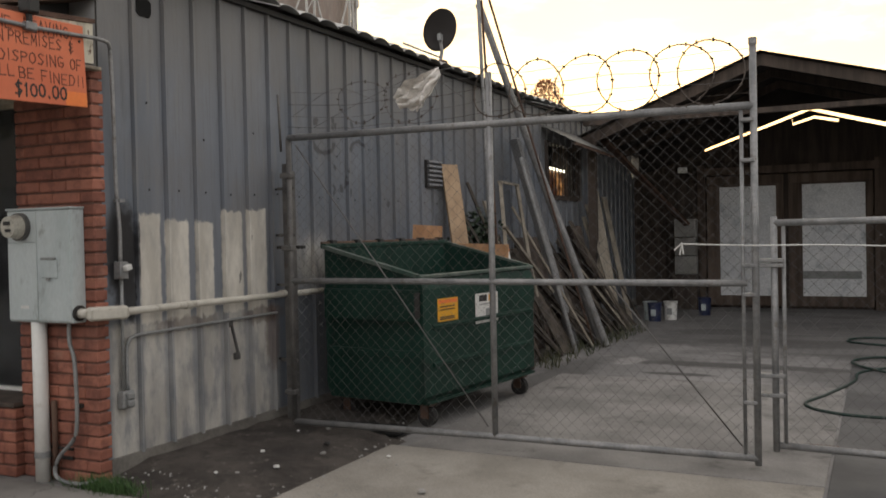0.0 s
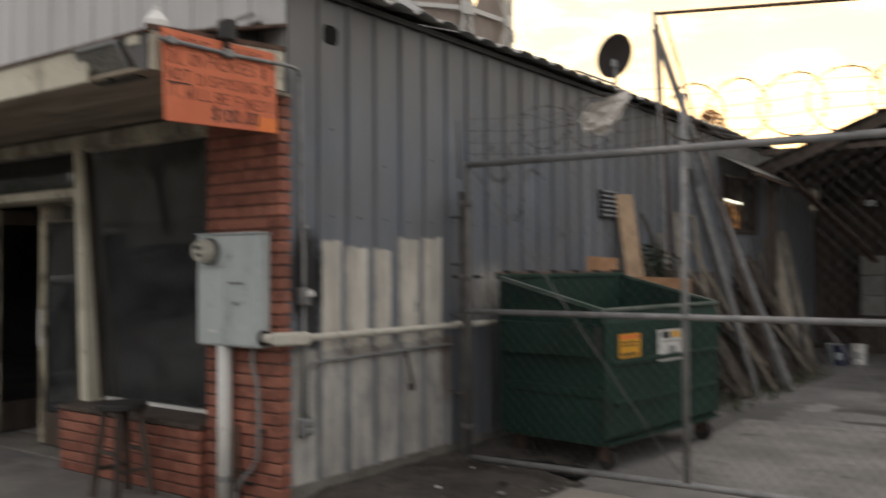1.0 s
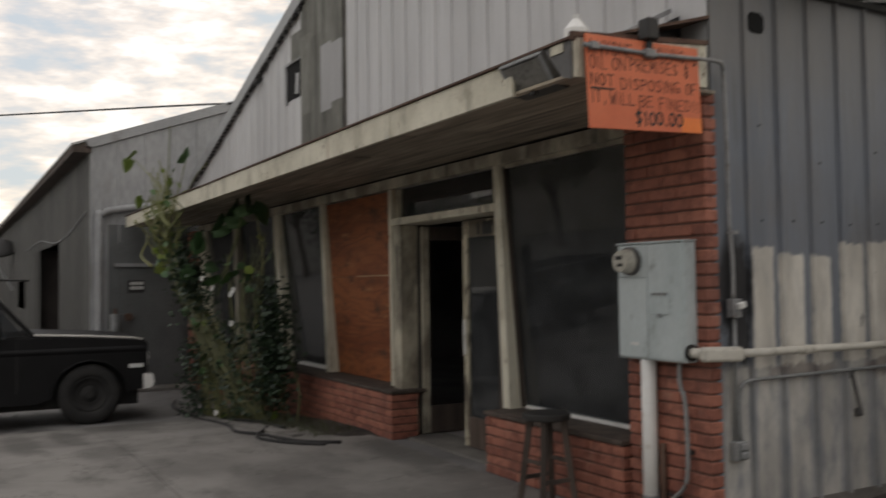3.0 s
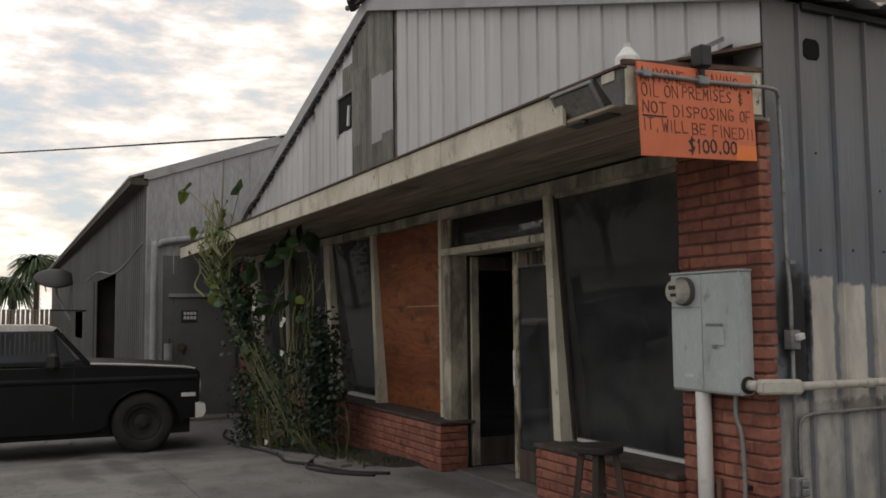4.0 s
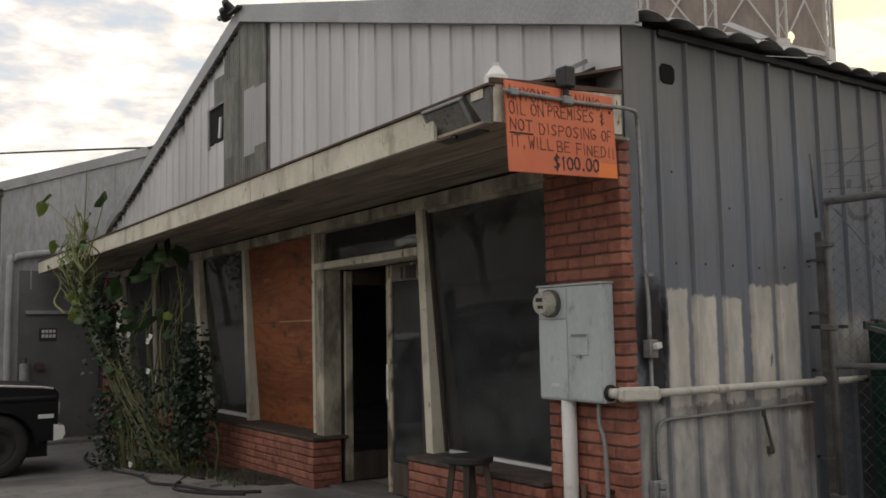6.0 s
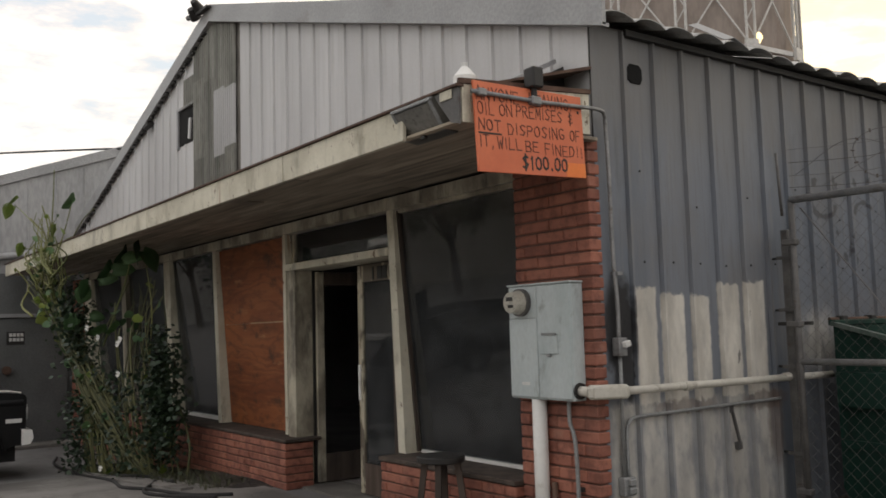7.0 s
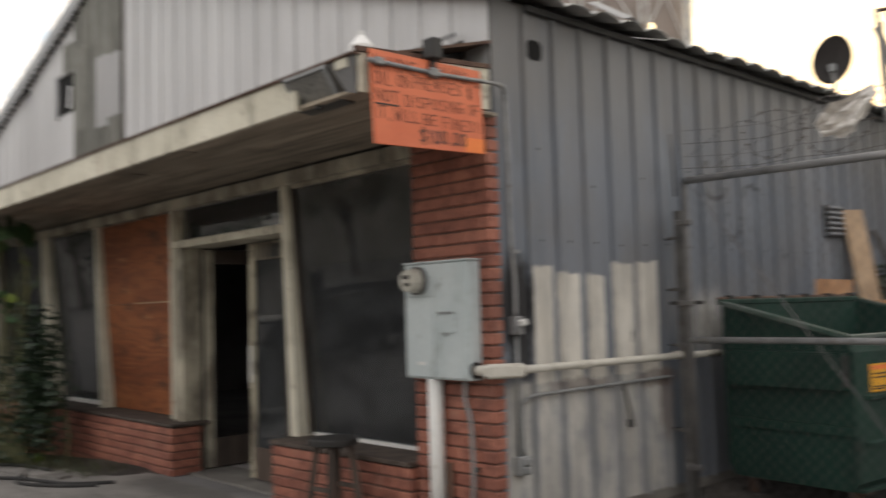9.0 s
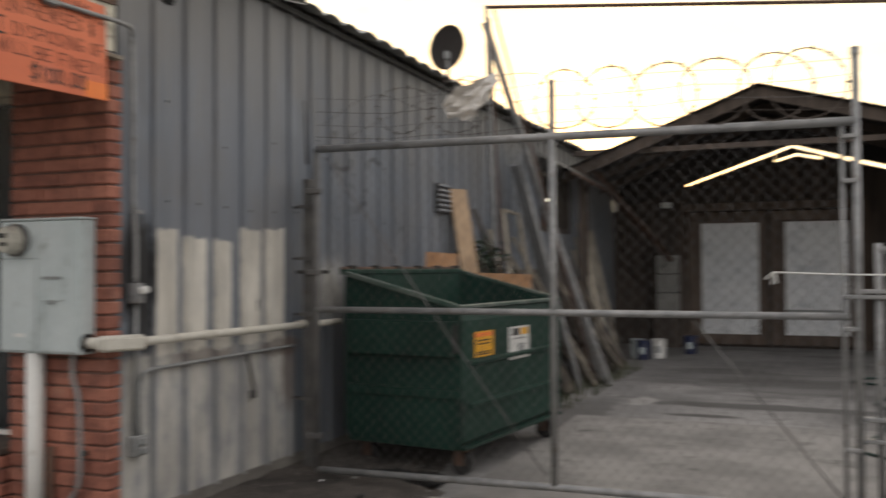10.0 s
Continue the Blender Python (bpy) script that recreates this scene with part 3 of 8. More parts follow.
M_HOSE = plain("green_rubber_hose", (0.006, 0.026, 0.020), 0.5)
M_BLUE = plain("blue_plastic", (0.014, 0.022, 0.07), 0.4)
M_OPP = surface("plain_stucco", (0.42, 0.41, 0.39), (0.56, 0.55, 0.53), 0.7, 20, 0.9)
M_PALM = leaf_mat("palm_frond", (0.03, 0.055, 0.02), (0.07, 0.10, 0.04))


# ---- building helpers ----
def mesh_of(name, bm, material, smooth=False):
    me = bpy.data.meshes.new(name)
    bm.to_mesh(me)
    bm.free()
    for mm in material if isinstance(material, (list, tuple)) else (material,):
        me.materials.append(mm)
    if smooth:
        for p in me.polygons:
            p.use_smooth = True
    return me


def part(name, bm, material, parent=None, label="", smooth=False):
    ob = new(name, mesh_of(name, bm, material, smooth))
    ob.parent = parent
    return tagged(ob, label=label)


def thing(name, label, category, at=(0, 0, 0), group="", kind=""):
    e = new(name)
    e.empty_display_size = 0.2
    e.location = at
    return tagged(e, label, category, group, kind)


def structure(name, bm, material, label="", category="", smooth=False):
    return tagged(part(name, bm, material, None, "", smooth), label, category or name.split("_")[0], kind="structure")


def add_box(bm, x0, x1, y0, y1, z0, z1, bevel=0.0, m=None):
    mat = Matrix.Translation(((x0 + x1) / 2, (y0 + y1) / 2, (z0 + z1) / 2)) @ Matrix.Diagonal((abs(x1 - x0), abs(y1 - y0), abs(z1 - z0), 1))
    if m is not None:
        mat = m @ mat
    vs = bmesh.ops.create_cube(bm, size=1, matrix=mat)["verts"]
    if bevel:
        es = list({e for v in vs for e in v.link_edges})
        bmesh.ops.bevel(bm, geom=es, offset=bevel, segments=1, affect="EDGES", profile=0.5)
    return bm


def boxm(x0, x1, y0, y1, z0, z1, bevel=0.0, m=None):
    return add_box(bmesh.new(), x0, x1, y0, y1, z0, z1, bevel, m)


def add_tube(bm, pts, r, sides=8, closed=False, taper=1.0):
    """A round bar along a line of points."""
    pts = [Vector(p) for p in pts]
    rings = []
    up = Vector((0, 0, 1))
    n = len(pts)
    for i, p in enumerate(pts):
        a, b = pts[i - 1] if (i or closed) else p, pts[(i + 1) % n] if (i < n - 1 or closed) else p
        d = (b - a).normalized()
        u = d.cross(up if abs(d.z) < 0.9 else Vector((1, 0, 0))).normalized()
        v = d.cross(u)
        rr = r * (1 + (taper - 1) * i / max(1, n - 1))
        rings.append([bm.verts.new(p + rr * (math.cos(2 * math.pi * k / sides) * u + math.sin(2 * math.pi * k / sides) * v)) for k in range(sides)])
    for i in range(n if closed else n - 1):
        a, b = rings[i], rings[(i + 1) % n]
        for k in range(sides):
            bm.faces.new((a[k], a[(k + 1) % sides], b[(k + 1) % sides], b[k]))
    if not closed and sides > 2:
        bm.faces.new(rings[0][::-1])
        bm.faces.new(rings[-1])
    return bm


def tubem(pts, r, sides=8, closed=False, taper=1.0):
    return add_tube(bmesh.new(), pts, r, sides, closed, taper)


def bend(pts, steps=6):
    """A smooth line through points (Catmull-Rom)."""
    p = [Vector(q) for q in pts]
    p = [2 * p[0] - p[1], *p, 2 * p[-1] - p[-2]]
    out = []
    for i in range(1, len(p) - 2):
        for s in range(steps):
            t = s / steps
            a, b, c, d = p[i - 1 : i + 3]
            out.append(0.5 * ((2 * b) + (c - a) * t + (2 * a - 5 * b + 4 * c - d) * t * t + (3 * b - a - 3 * c + d) * t**3))
    return out + [p[-2]]


def add_prism(bm, outline, axis, a, b):
    """A flat outline (pairs) pushed along an axis from a to b."""
    def at(p, v):
        q = list(p)
        q.insert(axis, v)
        return q

    lo, hi = [bm.verts.new(at(p, a)) for p in outline], [bm.verts.new(at(p, b)) for p in outline]
    n = len(outline)
    for i in range(n):
        bm.faces.new((lo[i], lo[(i + 1) % n], hi[(i + 1) % n], hi[i]))
    bm.faces.new(lo[::-1])
    bm.faces.new(hi)
    bmesh.ops.recalc_face_normals(bm, faces=bm.faces)
    return bm


def prism(outline, axis, a, b):
    return add_prism(bmesh.new(), outline, axis, a, b)


def strip(profile, low, high, thick=0.0):
    """A folded sheet: profile points, each carried from low(p) to high(p)."""
    bm = bmesh.new()
    a = [bm.verts.new(low(p)) for p in profile]
    b = [bm.verts.new(high(p)) for p in profile]
    for i in range(len(profile) - 1):
        bm.faces.new((a[i], a[i + 1], b[i + 1], b[i]))
    if thick:
        bmesh.ops.recalc_face_normals(bm, faces=bm.faces)
        bmesh.ops.solidify(bm, geom=bm.faces[:], thickness=thick)
    return bm


def add_bar(bm, a, b, w, d):
    """A straight square bar from a to b, w wide and d deep."""
    a, b = Vector(a), Vector(b)
    m = look(tuple(a), tuple(b))
    return add_box(bm, -w / 2, w / 2, -d / 2, d / 2, -(b - a).length, 0, 0, m)


def barm(a, b, w, d):
    return add_bar(bmesh.new(), a, b, w, d)


def fall(x):
    """Height of the forecourt, which drops away to the west."""
    s = min(1.0, max(0.0, (-4.3 - x) / 5.5))
    return -0.27 * s * s * (3 - 2 * s)


# ---- ground ----
def build_ground():
    xs = [-400, -120, -50, -25, -16] + [-13 + 0.6 * i for i in range(24)] + [3, 6, 12, 30, 120, 400]
    ys = [-400, -120, -40, -20, -10, -6, -3, -1, 0, 2, 5, 9, 14, 20, 40, 120, 500]
    bm = bmesh.new()
    grid = [[bm.verts.new((x, y, fall(x))) for y in ys] for x in xs]
    for i in range(len(xs) - 1):
        for j in range(len(ys) - 1):
            bm.faces.new((grid[i][j], grid[i + 1][j], grid[i + 1][j + 1], grid[i][j + 1]))
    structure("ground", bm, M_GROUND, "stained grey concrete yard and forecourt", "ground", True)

    # paler pavement before the shop, in slabs with open joints
    e = thing("pavement", "pale concrete pavement slabs before the shop front", "pavement", kind="structure")
    for i in range(3):
        for j in range(2):
            x0, y1 = 1.15 - 3.0 * (i + 1), -0.17 - 2.25 * j
            b = boxm(x0 + 0.003, x0 + 2.997, y1 - 2.247, y1 - 0.003, -0.05, 0.012, 0.003)
            bmesh.ops.subdivide_edges(b, edges=[ed for ed in b.edges if abs(ed.verts[0].co.x - ed.verts[1].co.x) > 2], cuts=5)
            for v in b.verts:
                v.co.z += fall(v.co.x)
            part("slab", b, M_FORECOURT, e)
    # apron of the drive, with its joint lines
    for x0, x1, y0, y1 in ((1.17, 4.08, -2.2, 1.55), (1.30, 4.08, 1.57, 5.0), (4.10, 7.5, -2.2, 2.45), (4.10, 7.5, 2.47, 6.5)):
        part("slab", boxm(x0, x1, y0, y1, -0.05, 0.008, 0.004), M_OILED if x0 > 4 else M_YARD if y0 > 1 else M_APRON, e)

    # uneven dirt along the foot of the side wall
    bm = bmesh.new()
    nx, ny = 12, 60
    rows = []
    for j in range(ny + 1):
        y = -0.16 + 10.0 * j / ny
        wide = (1.22 if y < 1.7 else 1.05 - 0.25 * min(1, (y - 1.7) / 2)) + 0.09 * noise.noise(Vector((0, y * 2.1, 4)))
        rows.append([])
        for i in range(nx + 1):
            x = -0.02 + wide * i / nx
            edge = min(1, (nx - i) / 3) * min(1, j / 3)
            rows[-1].append(bm.verts.new((x, y, 0.004 + edge * (0.03 + 0.05 * (1 - i / nx) + 0.022 * noise.noise(Vector((x * 5, y * 5, 0)))))))
    for j in range(ny):
        for i in range(nx):
            bm.faces.new((rows[j][i], rows[j][i + 1], rows[j + 1][i + 1], rows[j + 1][i]))
    structure("dirt_strip", bm, M_DIRT, "packed brown dirt strip along the metal wall", "ground", True)


build_ground()

# ---- east wall of the shop building: ribbed cladding on a backing ----
EAVE, SLOPE, RIDGE_X = 3.345, 0.309, -6.05


def roof_z(x):
    return EAVE + SLOPE * (0.15 - (x if x > RIDGE_X else 2 * RIDGE_X - x))


PITCH = 0.288
RIB = [(0.0, 0.0), (0.002, -0.006), (0.007, -0.006), (0.014, 0.024), (0.034, 0.024), (0.050, 0.0), (0.288, 0.0)]


def build_east_wall():
    bm = bmesh.new()
    for y0, y1, z0, z1 in ((0.03, 8.3, 0.0, 3.36), (9.85, 14.0, 0.0, 3.36), (8.3, 9.85, 0.0, 2.02), (8.3, 9.85, 2.85, 3.36)):
        add_box(bm, -0.16, -0.012, y0, y1, z0, z1)
    wall = structure("wall_east", bm, M_FOOT, "grey ribbed metal side wall with pale paint patches and scrawls", "wall")
    part("footing", boxm(-0.012, 0.012, 0.03, 13.5, 0.0, 0.15), M_FOOT, wall)
    part("corner_sheet", boxm(-0.012, 0.004, 0.012, 0.272, 0.13, 3.34), M_EAST, wall)

    def sheet(z0, z1):
        return mesh_of("cladding_panel", strip(RIB, lambda p: (p[1], p[0], z0), lambda p: (p[1], p[0], z1), 0.0), M_EAST)

    whole, low, high = sheet(0.14, 3.34), sheet(0.14, 2.02), sheet(2.85, 3.34)
    for i in range(46):
        y = 0.272 + PITCH * i
        for me in (low, high) if 8.2 < y < 9.8 else (whole,):
            ob = new("panel", me)
            ob.parent, ob.location = wall, (0.0015 * (i % 2), y, 0)
    screw = mesh_of("screw", boxm(0, 0.008, -0.007, 0.007, -0.007, 0.007, 0.003), M_DARK)
    for i in range(16):
        for z in ((1.86 + 0.012 * (i % 3),) if i % 2 else (1.87, 2.45 - 0.1 * (i % 3))):
            ob = new("screw", screw)
            ob.parent, ob.location = wall, (0.001, 0.40 + PITCH * i + 0.02 * math.sin(i * 7 + z), z)
    # black plate in place of the unlit vent opening high in the wall
    v = tagged(part("hole_plate", prism([(0.345, 3.04), (0.375, 3.02), (0.455, 3.02), (0.475, 3.05), (0.475, 3.12), (0.445, 3.145), (0.365, 3.145), (0.345, 3.12)], 0, -0.01, 0.008), M_VOID),
               "black ragged round plate standing in for a hole in the metal cladding", "hole")
    # handle rod fixed low on the wall
    rod = thing("door_bolt", "grey iron bolt bar fixed on the metal wall", "bolt", (0, 1.23, 0.78))
    part("bar", barm((0.03, -0.05, 0.13), (0.035, 0.03, -0.15), 0.018, 0.014), M_POST, rod)
    part("bracket", boxm(-0.002, 0.035, -0.065, -0.025, 0.09, 0.14, 0.004), M_POST, rod)
    part("bracket", boxm(-0.002, 0.035, 0.005, 0.05, -0.16, -0.11, 0.004), M_POST, rod)
    # louvre vent
    lv = thing("louvre_vent", "small grey metal louvre vent in the wall", "vent", (0.03, 4.44, 2.03))
    part("frame", boxm(-0.03, 0.0, 0.0, 0.36, 0.0, 0.30), M_DARK, lv)
    slat = mesh_of("slat", boxm(0, 0.03, 0.02, 0.34, 0, 0.028, 0.004, Matrix.Rotation(radians(-25), 4, "Y")), M_EAST)
    for i in range(6):
        ob = new("slat", slat)
        ob.parent, ob.location = lv, (0.0, 0, 0.012 + 0.05 * i)
    # barred window under the sheet awning
    wn = thing("window_4", "barred window with a warm lit pane in the side wall", "window", kind="structure")
    part("window_frame", boxm(-0.05, 0.03, 8.28, 8.36, 2.0, 2.87), M_SHED, wn)
    part("window_frame", boxm(-0.05, 0.03, 9.79, 9.87, 2.0, 2.87), M_SHED, wn)
    part("window_frame", boxm(-0.05, 0.03, 8.36, 9.79, 2.0, 2.07), M_SHED, wn)
    k = Nodes("lamp_lit_pane")
    k.put(k.b.inputs["Emission Color"], k.mix(k.ramp(k.noise(3, 4, (1, 1, 2)), 0.4, 0.66), (0.05, 0.012, 0.004), (0.9, 0.42, 0.14)))
    k.b.inputs["Emission Strength"].default_value = 0.35
    part("pane", boxm(-0.14, -0.13, 8.36, 9.79, 2.07, 2.5), k.done((0.05, 0.03, 0.02), 0.3), wn, "pane glowing warm from a lamp inside")
    part("tube_lamp", tubem([(-0.10, 8.5, 2.50), (-0.10, 9.6, 2.47)], 0.02), emit_mat, wn, "lit fluorescent tube")
    for i in range(9):
        part("bar", barm((0.0, 8.45 + 0.155 * i, 2.07), (0.0, 8.45 + 0.155 * i, 2.85), 0.014, 0.014), M_DARK, wn)
    aw = thing("sheet_awning", "sagging corrugated grey sheet awning over a barred window", "awning", (0, 8.1, 2.9))
    part("sheet", strip([(0.05 * i, 0.012 * (i % 2)) for i in range(40)], lambda p: (0.02, p[0], 0.16 + p[1]), lambda p: (0.55, p[0] + 0.05, -0.12 + p[1] - 0.05 * (p[0] / 2)), 0.004), M_FAR, aw)
    part("rail", barm((0.53, 0.0, -0.13), (0.53, 2.0, -0.19), 0.03, 0.03), M_RUST, aw)


k_em = Nodes("lamp_glow")
k_em.b.inputs["Emission Color"].default_value = (1.0, 0.93, 0.7, 1)
k_em.b.inputs["Emission Strength"].default_value = 2.2
emit_mat = k_em.done((0.8, 0.8, 0.8), 0.4)
build_east_wall()


# ---- south front: gable cladding, flashing, roof ----
def build_gable():
    bm = prism([(0.0, 2.6), (-12.1, 2.6), (-12.1, roof_z(-12.1) - 0.06), (RIDGE_X, roof_z(RIDGE_X) - 0.06), (0.0, roof_z(0) - 0.06)], 1, 0.012, 0.15)
    wall = structure("wall_south", bm, M_FOOT, "pale grey ribbed metal gable wall over the shop front", "wall")

    def panel(x1, w, z0, z1, material=M_GABLE, y=0.0, name="panel"):
        """One ribbed sheet whose right edge is x1; z1 None: cut to the roof line."""
        prof = [(0.0, 0.0), (0.010, -0.020), (0.030, -0.020), (0.040, 0.0), (w, 0.0)]
        if name == "patch_panel":
            n = 5
            prof = [(w * (i + f) / n, d) for i in range(n) for f, d in ((0.0, 0.0), (0.12, -0.03), (0.40, -0.03), (0.52, 0.0))] + [(w, 0.0)]
        top = (lambda p: (x1 - p[0], y + p[1], roof_z(x1 - p[0]) - 0.05)) if z1 is None else (lambda p: (x1 - p[0], y + p[1], z1))
        part(name, strip(prof, lambda p: (x1 - p[0], y + p[1], z0), top), material, wall)

    w = 0.295
    x = -0.315
    part("corner_sheet", strip([(0.0, 0.0), (0.315, 0.0)], lambda p: (-p[0], 0.0, 2.6), lambda p: (-p[0], 0.0, roof_z(-p[0]) - 0.05)), M_GABLE, wall)
    while x > -5.3:
        panel(x, w if x - w > -5.43 else x + 5.43, 2.7, None)
        x -= w
    # weathered patches near the ridge
    for x1, ww, cuts in ((-5.43, 0.31, (2.7, 3.62, 4.30, None)), (-5.74, 0.31, (2.7, 3.55, 4.34, None)), (-6.05, 0.33, (2.7, 3.78, 4.52, None)), (-6.38, 0.34, (2.7, 3.62, 4.60, None))):
        for i in range(3):
            pale = (x1 == -5.43 or x1 == -5.74) and i == 1
            panel(x1, ww, cuts[i], cuts[i + 1], M_GABLE if pale else M_OLD, -0.006 - 0.004 * (i % 2), "patch_panel")
    panel(-6.72, 0.36, 4.36, 4.72, M_OLD, -0.008, "patch_panel")
    x = -6.72
    while x > -12.0:
        ww = min(w, x + 12.08)
        if -7.2 < x - 0.1 < -6.7:
            panel(x, ww, 2.7, 3.9)
            panel(x, ww, 4.36, None)
        else:
            panel(x, ww, 2.7, None)
        x -= ww
    hole = thing("gable_hatch", "broken hatch in the gable cladding, its dark opening a black plate", "hatch", (-7.28, 0, 3.9))
    # flat black plate painted as the darkness behind the hatch
    part("recess_plate", boxm(0.0, 0.55, -0.006, 0.010, 0.0, 0.46), M_VOID, hole)
    part("frame", boxm(-0.03, 0.02, -0.03, 0.0, -0.03, 0.49), M_TRIM, hole)
    part("frame", boxm(0.02, 0.56, -0.03, 0.0, 0.46, 0.49), M_TRIM, hole)
    part("flap", boxm(0.36, 0.42, -0.028, -0.008, 0.10, 0.36, 0.0, Matrix.Rotation(radians(8), 4, "Y")), M_GABLE, hole)

    # barge flashing on both slopes
    for sgn, name in ((1, "barge_flashing"), (-1, "barge_flashing")):
        e = 0.20 if sgn > 0 else -12.3
        pts = [(e, roof_z(0 if sgn > 0 else -12.1) - 0.06 - SLOPE * 0.2), (RIDGE_X, roof_z(RIDGE_X) - 0.06), (RIDGE_X, roof_z(RIDGE_X) + 0.135), (e, roof_z(0 if sgn > 0 else -12.1) + 0.135 - SLOPE * 0.2)]
        ob = part(name, prism(pts, 1, -0.075, -0.045), M_TRIM, wall, "grey folded sheet flashing")
        part("flashing_lip", prism([(e, pts[0][1] - 0.012), (RIDGE_X, pts[1][1] - 0.012), (RIDGE_X, pts[1][1] + 0.012), (e, pts[0][1] + 0.012)], 1, -0.085, -0.02), M_TRIM, wall)
    # ragged dark packing under the west slope
    rnd = random.Random(17)
    for i in range(44):
        x = -6.30 - 0.13 * i + rnd.uniform(-0.03, 0.03)
        part("packing", boxm(x - rnd.uniform(0.03, 0.07), x + rnd.uniform(0.02, 0.06), -0.07, -0.025, roof_z(x) - rnd.uniform(0.085, 0.115), roof_z(x) - 0.07, 0.006), M_DARK, wall)
    part("support", barm((-8.35, -0.12, roof_z(-8.35) - 0.22), (-8.35, -0.01, roof_z(-8.35) - 0.1), 0.09, 0.06), M_DARK, wall)
    # twin flood lamp on the ridge
    fl = thing("ridge_floodlight", "small twin floodlight clamped on the gable peak", "floodlight", (RIDGE_X - 0.25, -0.12, roof_z(RIDGE_X) + 0.12))
    part("bracket", boxm(-0.02, 0.32, -0.02, 0.04, -0.05, -0.02), M_DARK, fl)
    for dx, dz in ((0.0, 0.07), (-0.10, 0.0)):
        b = bmesh.new()
        bmesh.ops.create_cone(b, segments=12, radius1=0.075, radius2=0.04, depth=0.14, cap_ends=True, matrix=pose(dx, -0.02, dz, 60, 0, 35))
        part("lamp_head", b, M_DARK, fl, smooth=False)
    b = bmesh.new()
    bmesh.ops.create_uvsphere(b, u_segments=10, v_segments=6, radius=0.035, matrix=pose(-0.15, -0.06, -0.05))
    part("lens", b, M_GALV, fl)


build_gable()


def build_roof():
    roof = thing("roof", "pale corrugated sheet roof with scalloped eave", "roof", kind="structure")
    prof = [(0.29 * i + 0.29 * j / 8, 0.040 * abs(math.sin(math.pi * j / 8)) ** 0.7 - 0.012) for i in range(3) for j in range(8)] + [(0.87, -0.016)]
    run = 6.05 + 0.17

    def sheet(flip):
        s = -1 if flip else 1
        return mesh_of("roof_sheet", strip(prof, lambda p: (s * 0.0, p[0], p[1]), lambda p: (-s * run, p[0], p[1] + SLOPE * run), 0.006), M_ROOF)

    right, left = sheet(False), sheet(True)
    for i in range(17):
        ob = new("roof_sheet", right)
        ob.parent, ob.location = roof, (0.17 + 0.015 * math.sin(i * 2.3), -0.04 + 0.868 * i, EAVE + 0.02 + 0.006 * (i % 2))
        ob = new("roof_sheet", left)
        ob.parent, ob.location = roof, (2 * RIDGE_X - 0.17, -0.04 + 0.868 * i, EAVE + 0.02 + 0.006 * (i % 2))
    part("ridge_cap", prism([(RIDGE_X - 0.25, roof_z(RIDGE_X) - 0.02), (RIDGE_X, roof_z(RIDGE_X) + 0.10), (RIDGE_X + 0.25, roof_z(RIDGE_X) - 0.02)], 1, -0.05, 14.6), M_ROOF, roof)
    # dark strip drawn where the eave's shadow falls
    part("eave_shade_strip", boxm(0.0, 0.045, 0.3, 14.0, 3.31, 3.35), M_DARK, roof, "dark strip standing in for the shadow under the eave")
    part("loose_flashing", strip([(0, 0), (0.1, 0.03), (0.2, 0.0)], lambda p: (0.18, 0.75 + p[0], 3.42 + p[1]), lambda p: (0.42, 0.80 + p[0], 3.26 + p[1]), 0.004), M_TRIM, roof, "bent loose strip of flashing")
    # closing walls not seen from the street
    structure("wall_west", boxm(-12.1, -11.95, 0.15, 14.5, -0.3, 3.3), M_FAR, "plain grey sheet west wall", "wall")
    structure("wall_north", prism([(0.0, 0.0), (-12.1, -0.3), (-12.1, 3.3), (RIDGE_X, 5.15), (0.0, 3.3)], 1, 14.5, 14.65), M_FAR, "plain grey sheet north gable wall", "wall")


build_roof()


# ---- shop front under the canopy ----
def bricks(name, label, x0, x1, z0, z1, y, depth, side=False, end_right=0.0, base=None):
    """Courses of real bricks on a mortar core, facing south, with returns at both ends."""
    core = structure(name, boxm(x0 + 0.012, x1 - 0.012, y + 0.012, y + depth, z0, z1 - 0.004), M_MORTAR, label, "brickwork")
    h, n = 0.0772, int(round((z1 - z0) / 0.0772))
    h = (z1 - z0) / n
    full = 0.242
    cache = {}
    rnd = random.Random(name)

    def brick(xa, xb, zc):
        ln = round(xb - xa, 3)
        if ln not in cache:
            cache[ln] = mesh_of("brick", boxm(0.0016, ln - 0.0016, 0.0, depth, 0.0055, h - 0.0055, 0.007), M_BRICK)
        ob = new("brick", cache[ln])
        ob.parent = core
        ob.location = (xa, y + rnd.uniform(-0.006, 0.004), zc + rnd.uniform(-0.0015, 0.0015))
        ob.rotation_euler = (0, rnd.uniform(-0.004, 0.004), rnd.uniform(-0.012, 0.012))

    for i in range(n):
        z = z0 + h * i
        x = x1
        first = full if i % 2 == 0 else full / 2
        while x - x0 > 0.01:
            ln = min(first, x - x0)
            if 0.01 < x - x0 - ln < 0.07:
                ln = x - x0
            brick(x - ln, x, z)
            x -= ln
            first = full
    return core


GLASS_TOP, GLASS_LOW = 0.07, 0.24


def raked_pane(parent, xa, xb, z0, z1, name="pane"):
    f = [(GLASS_LOW, z0), (GLASS_LOW + 0.008, z0), (GLASS_TOP + 0.008, z1), (GLASS_TOP, z1)]
    ob = part(name, prism(f, 0, xa, xb), M_GLASS, parent)
    ob.visible_shadow = False
    return ob


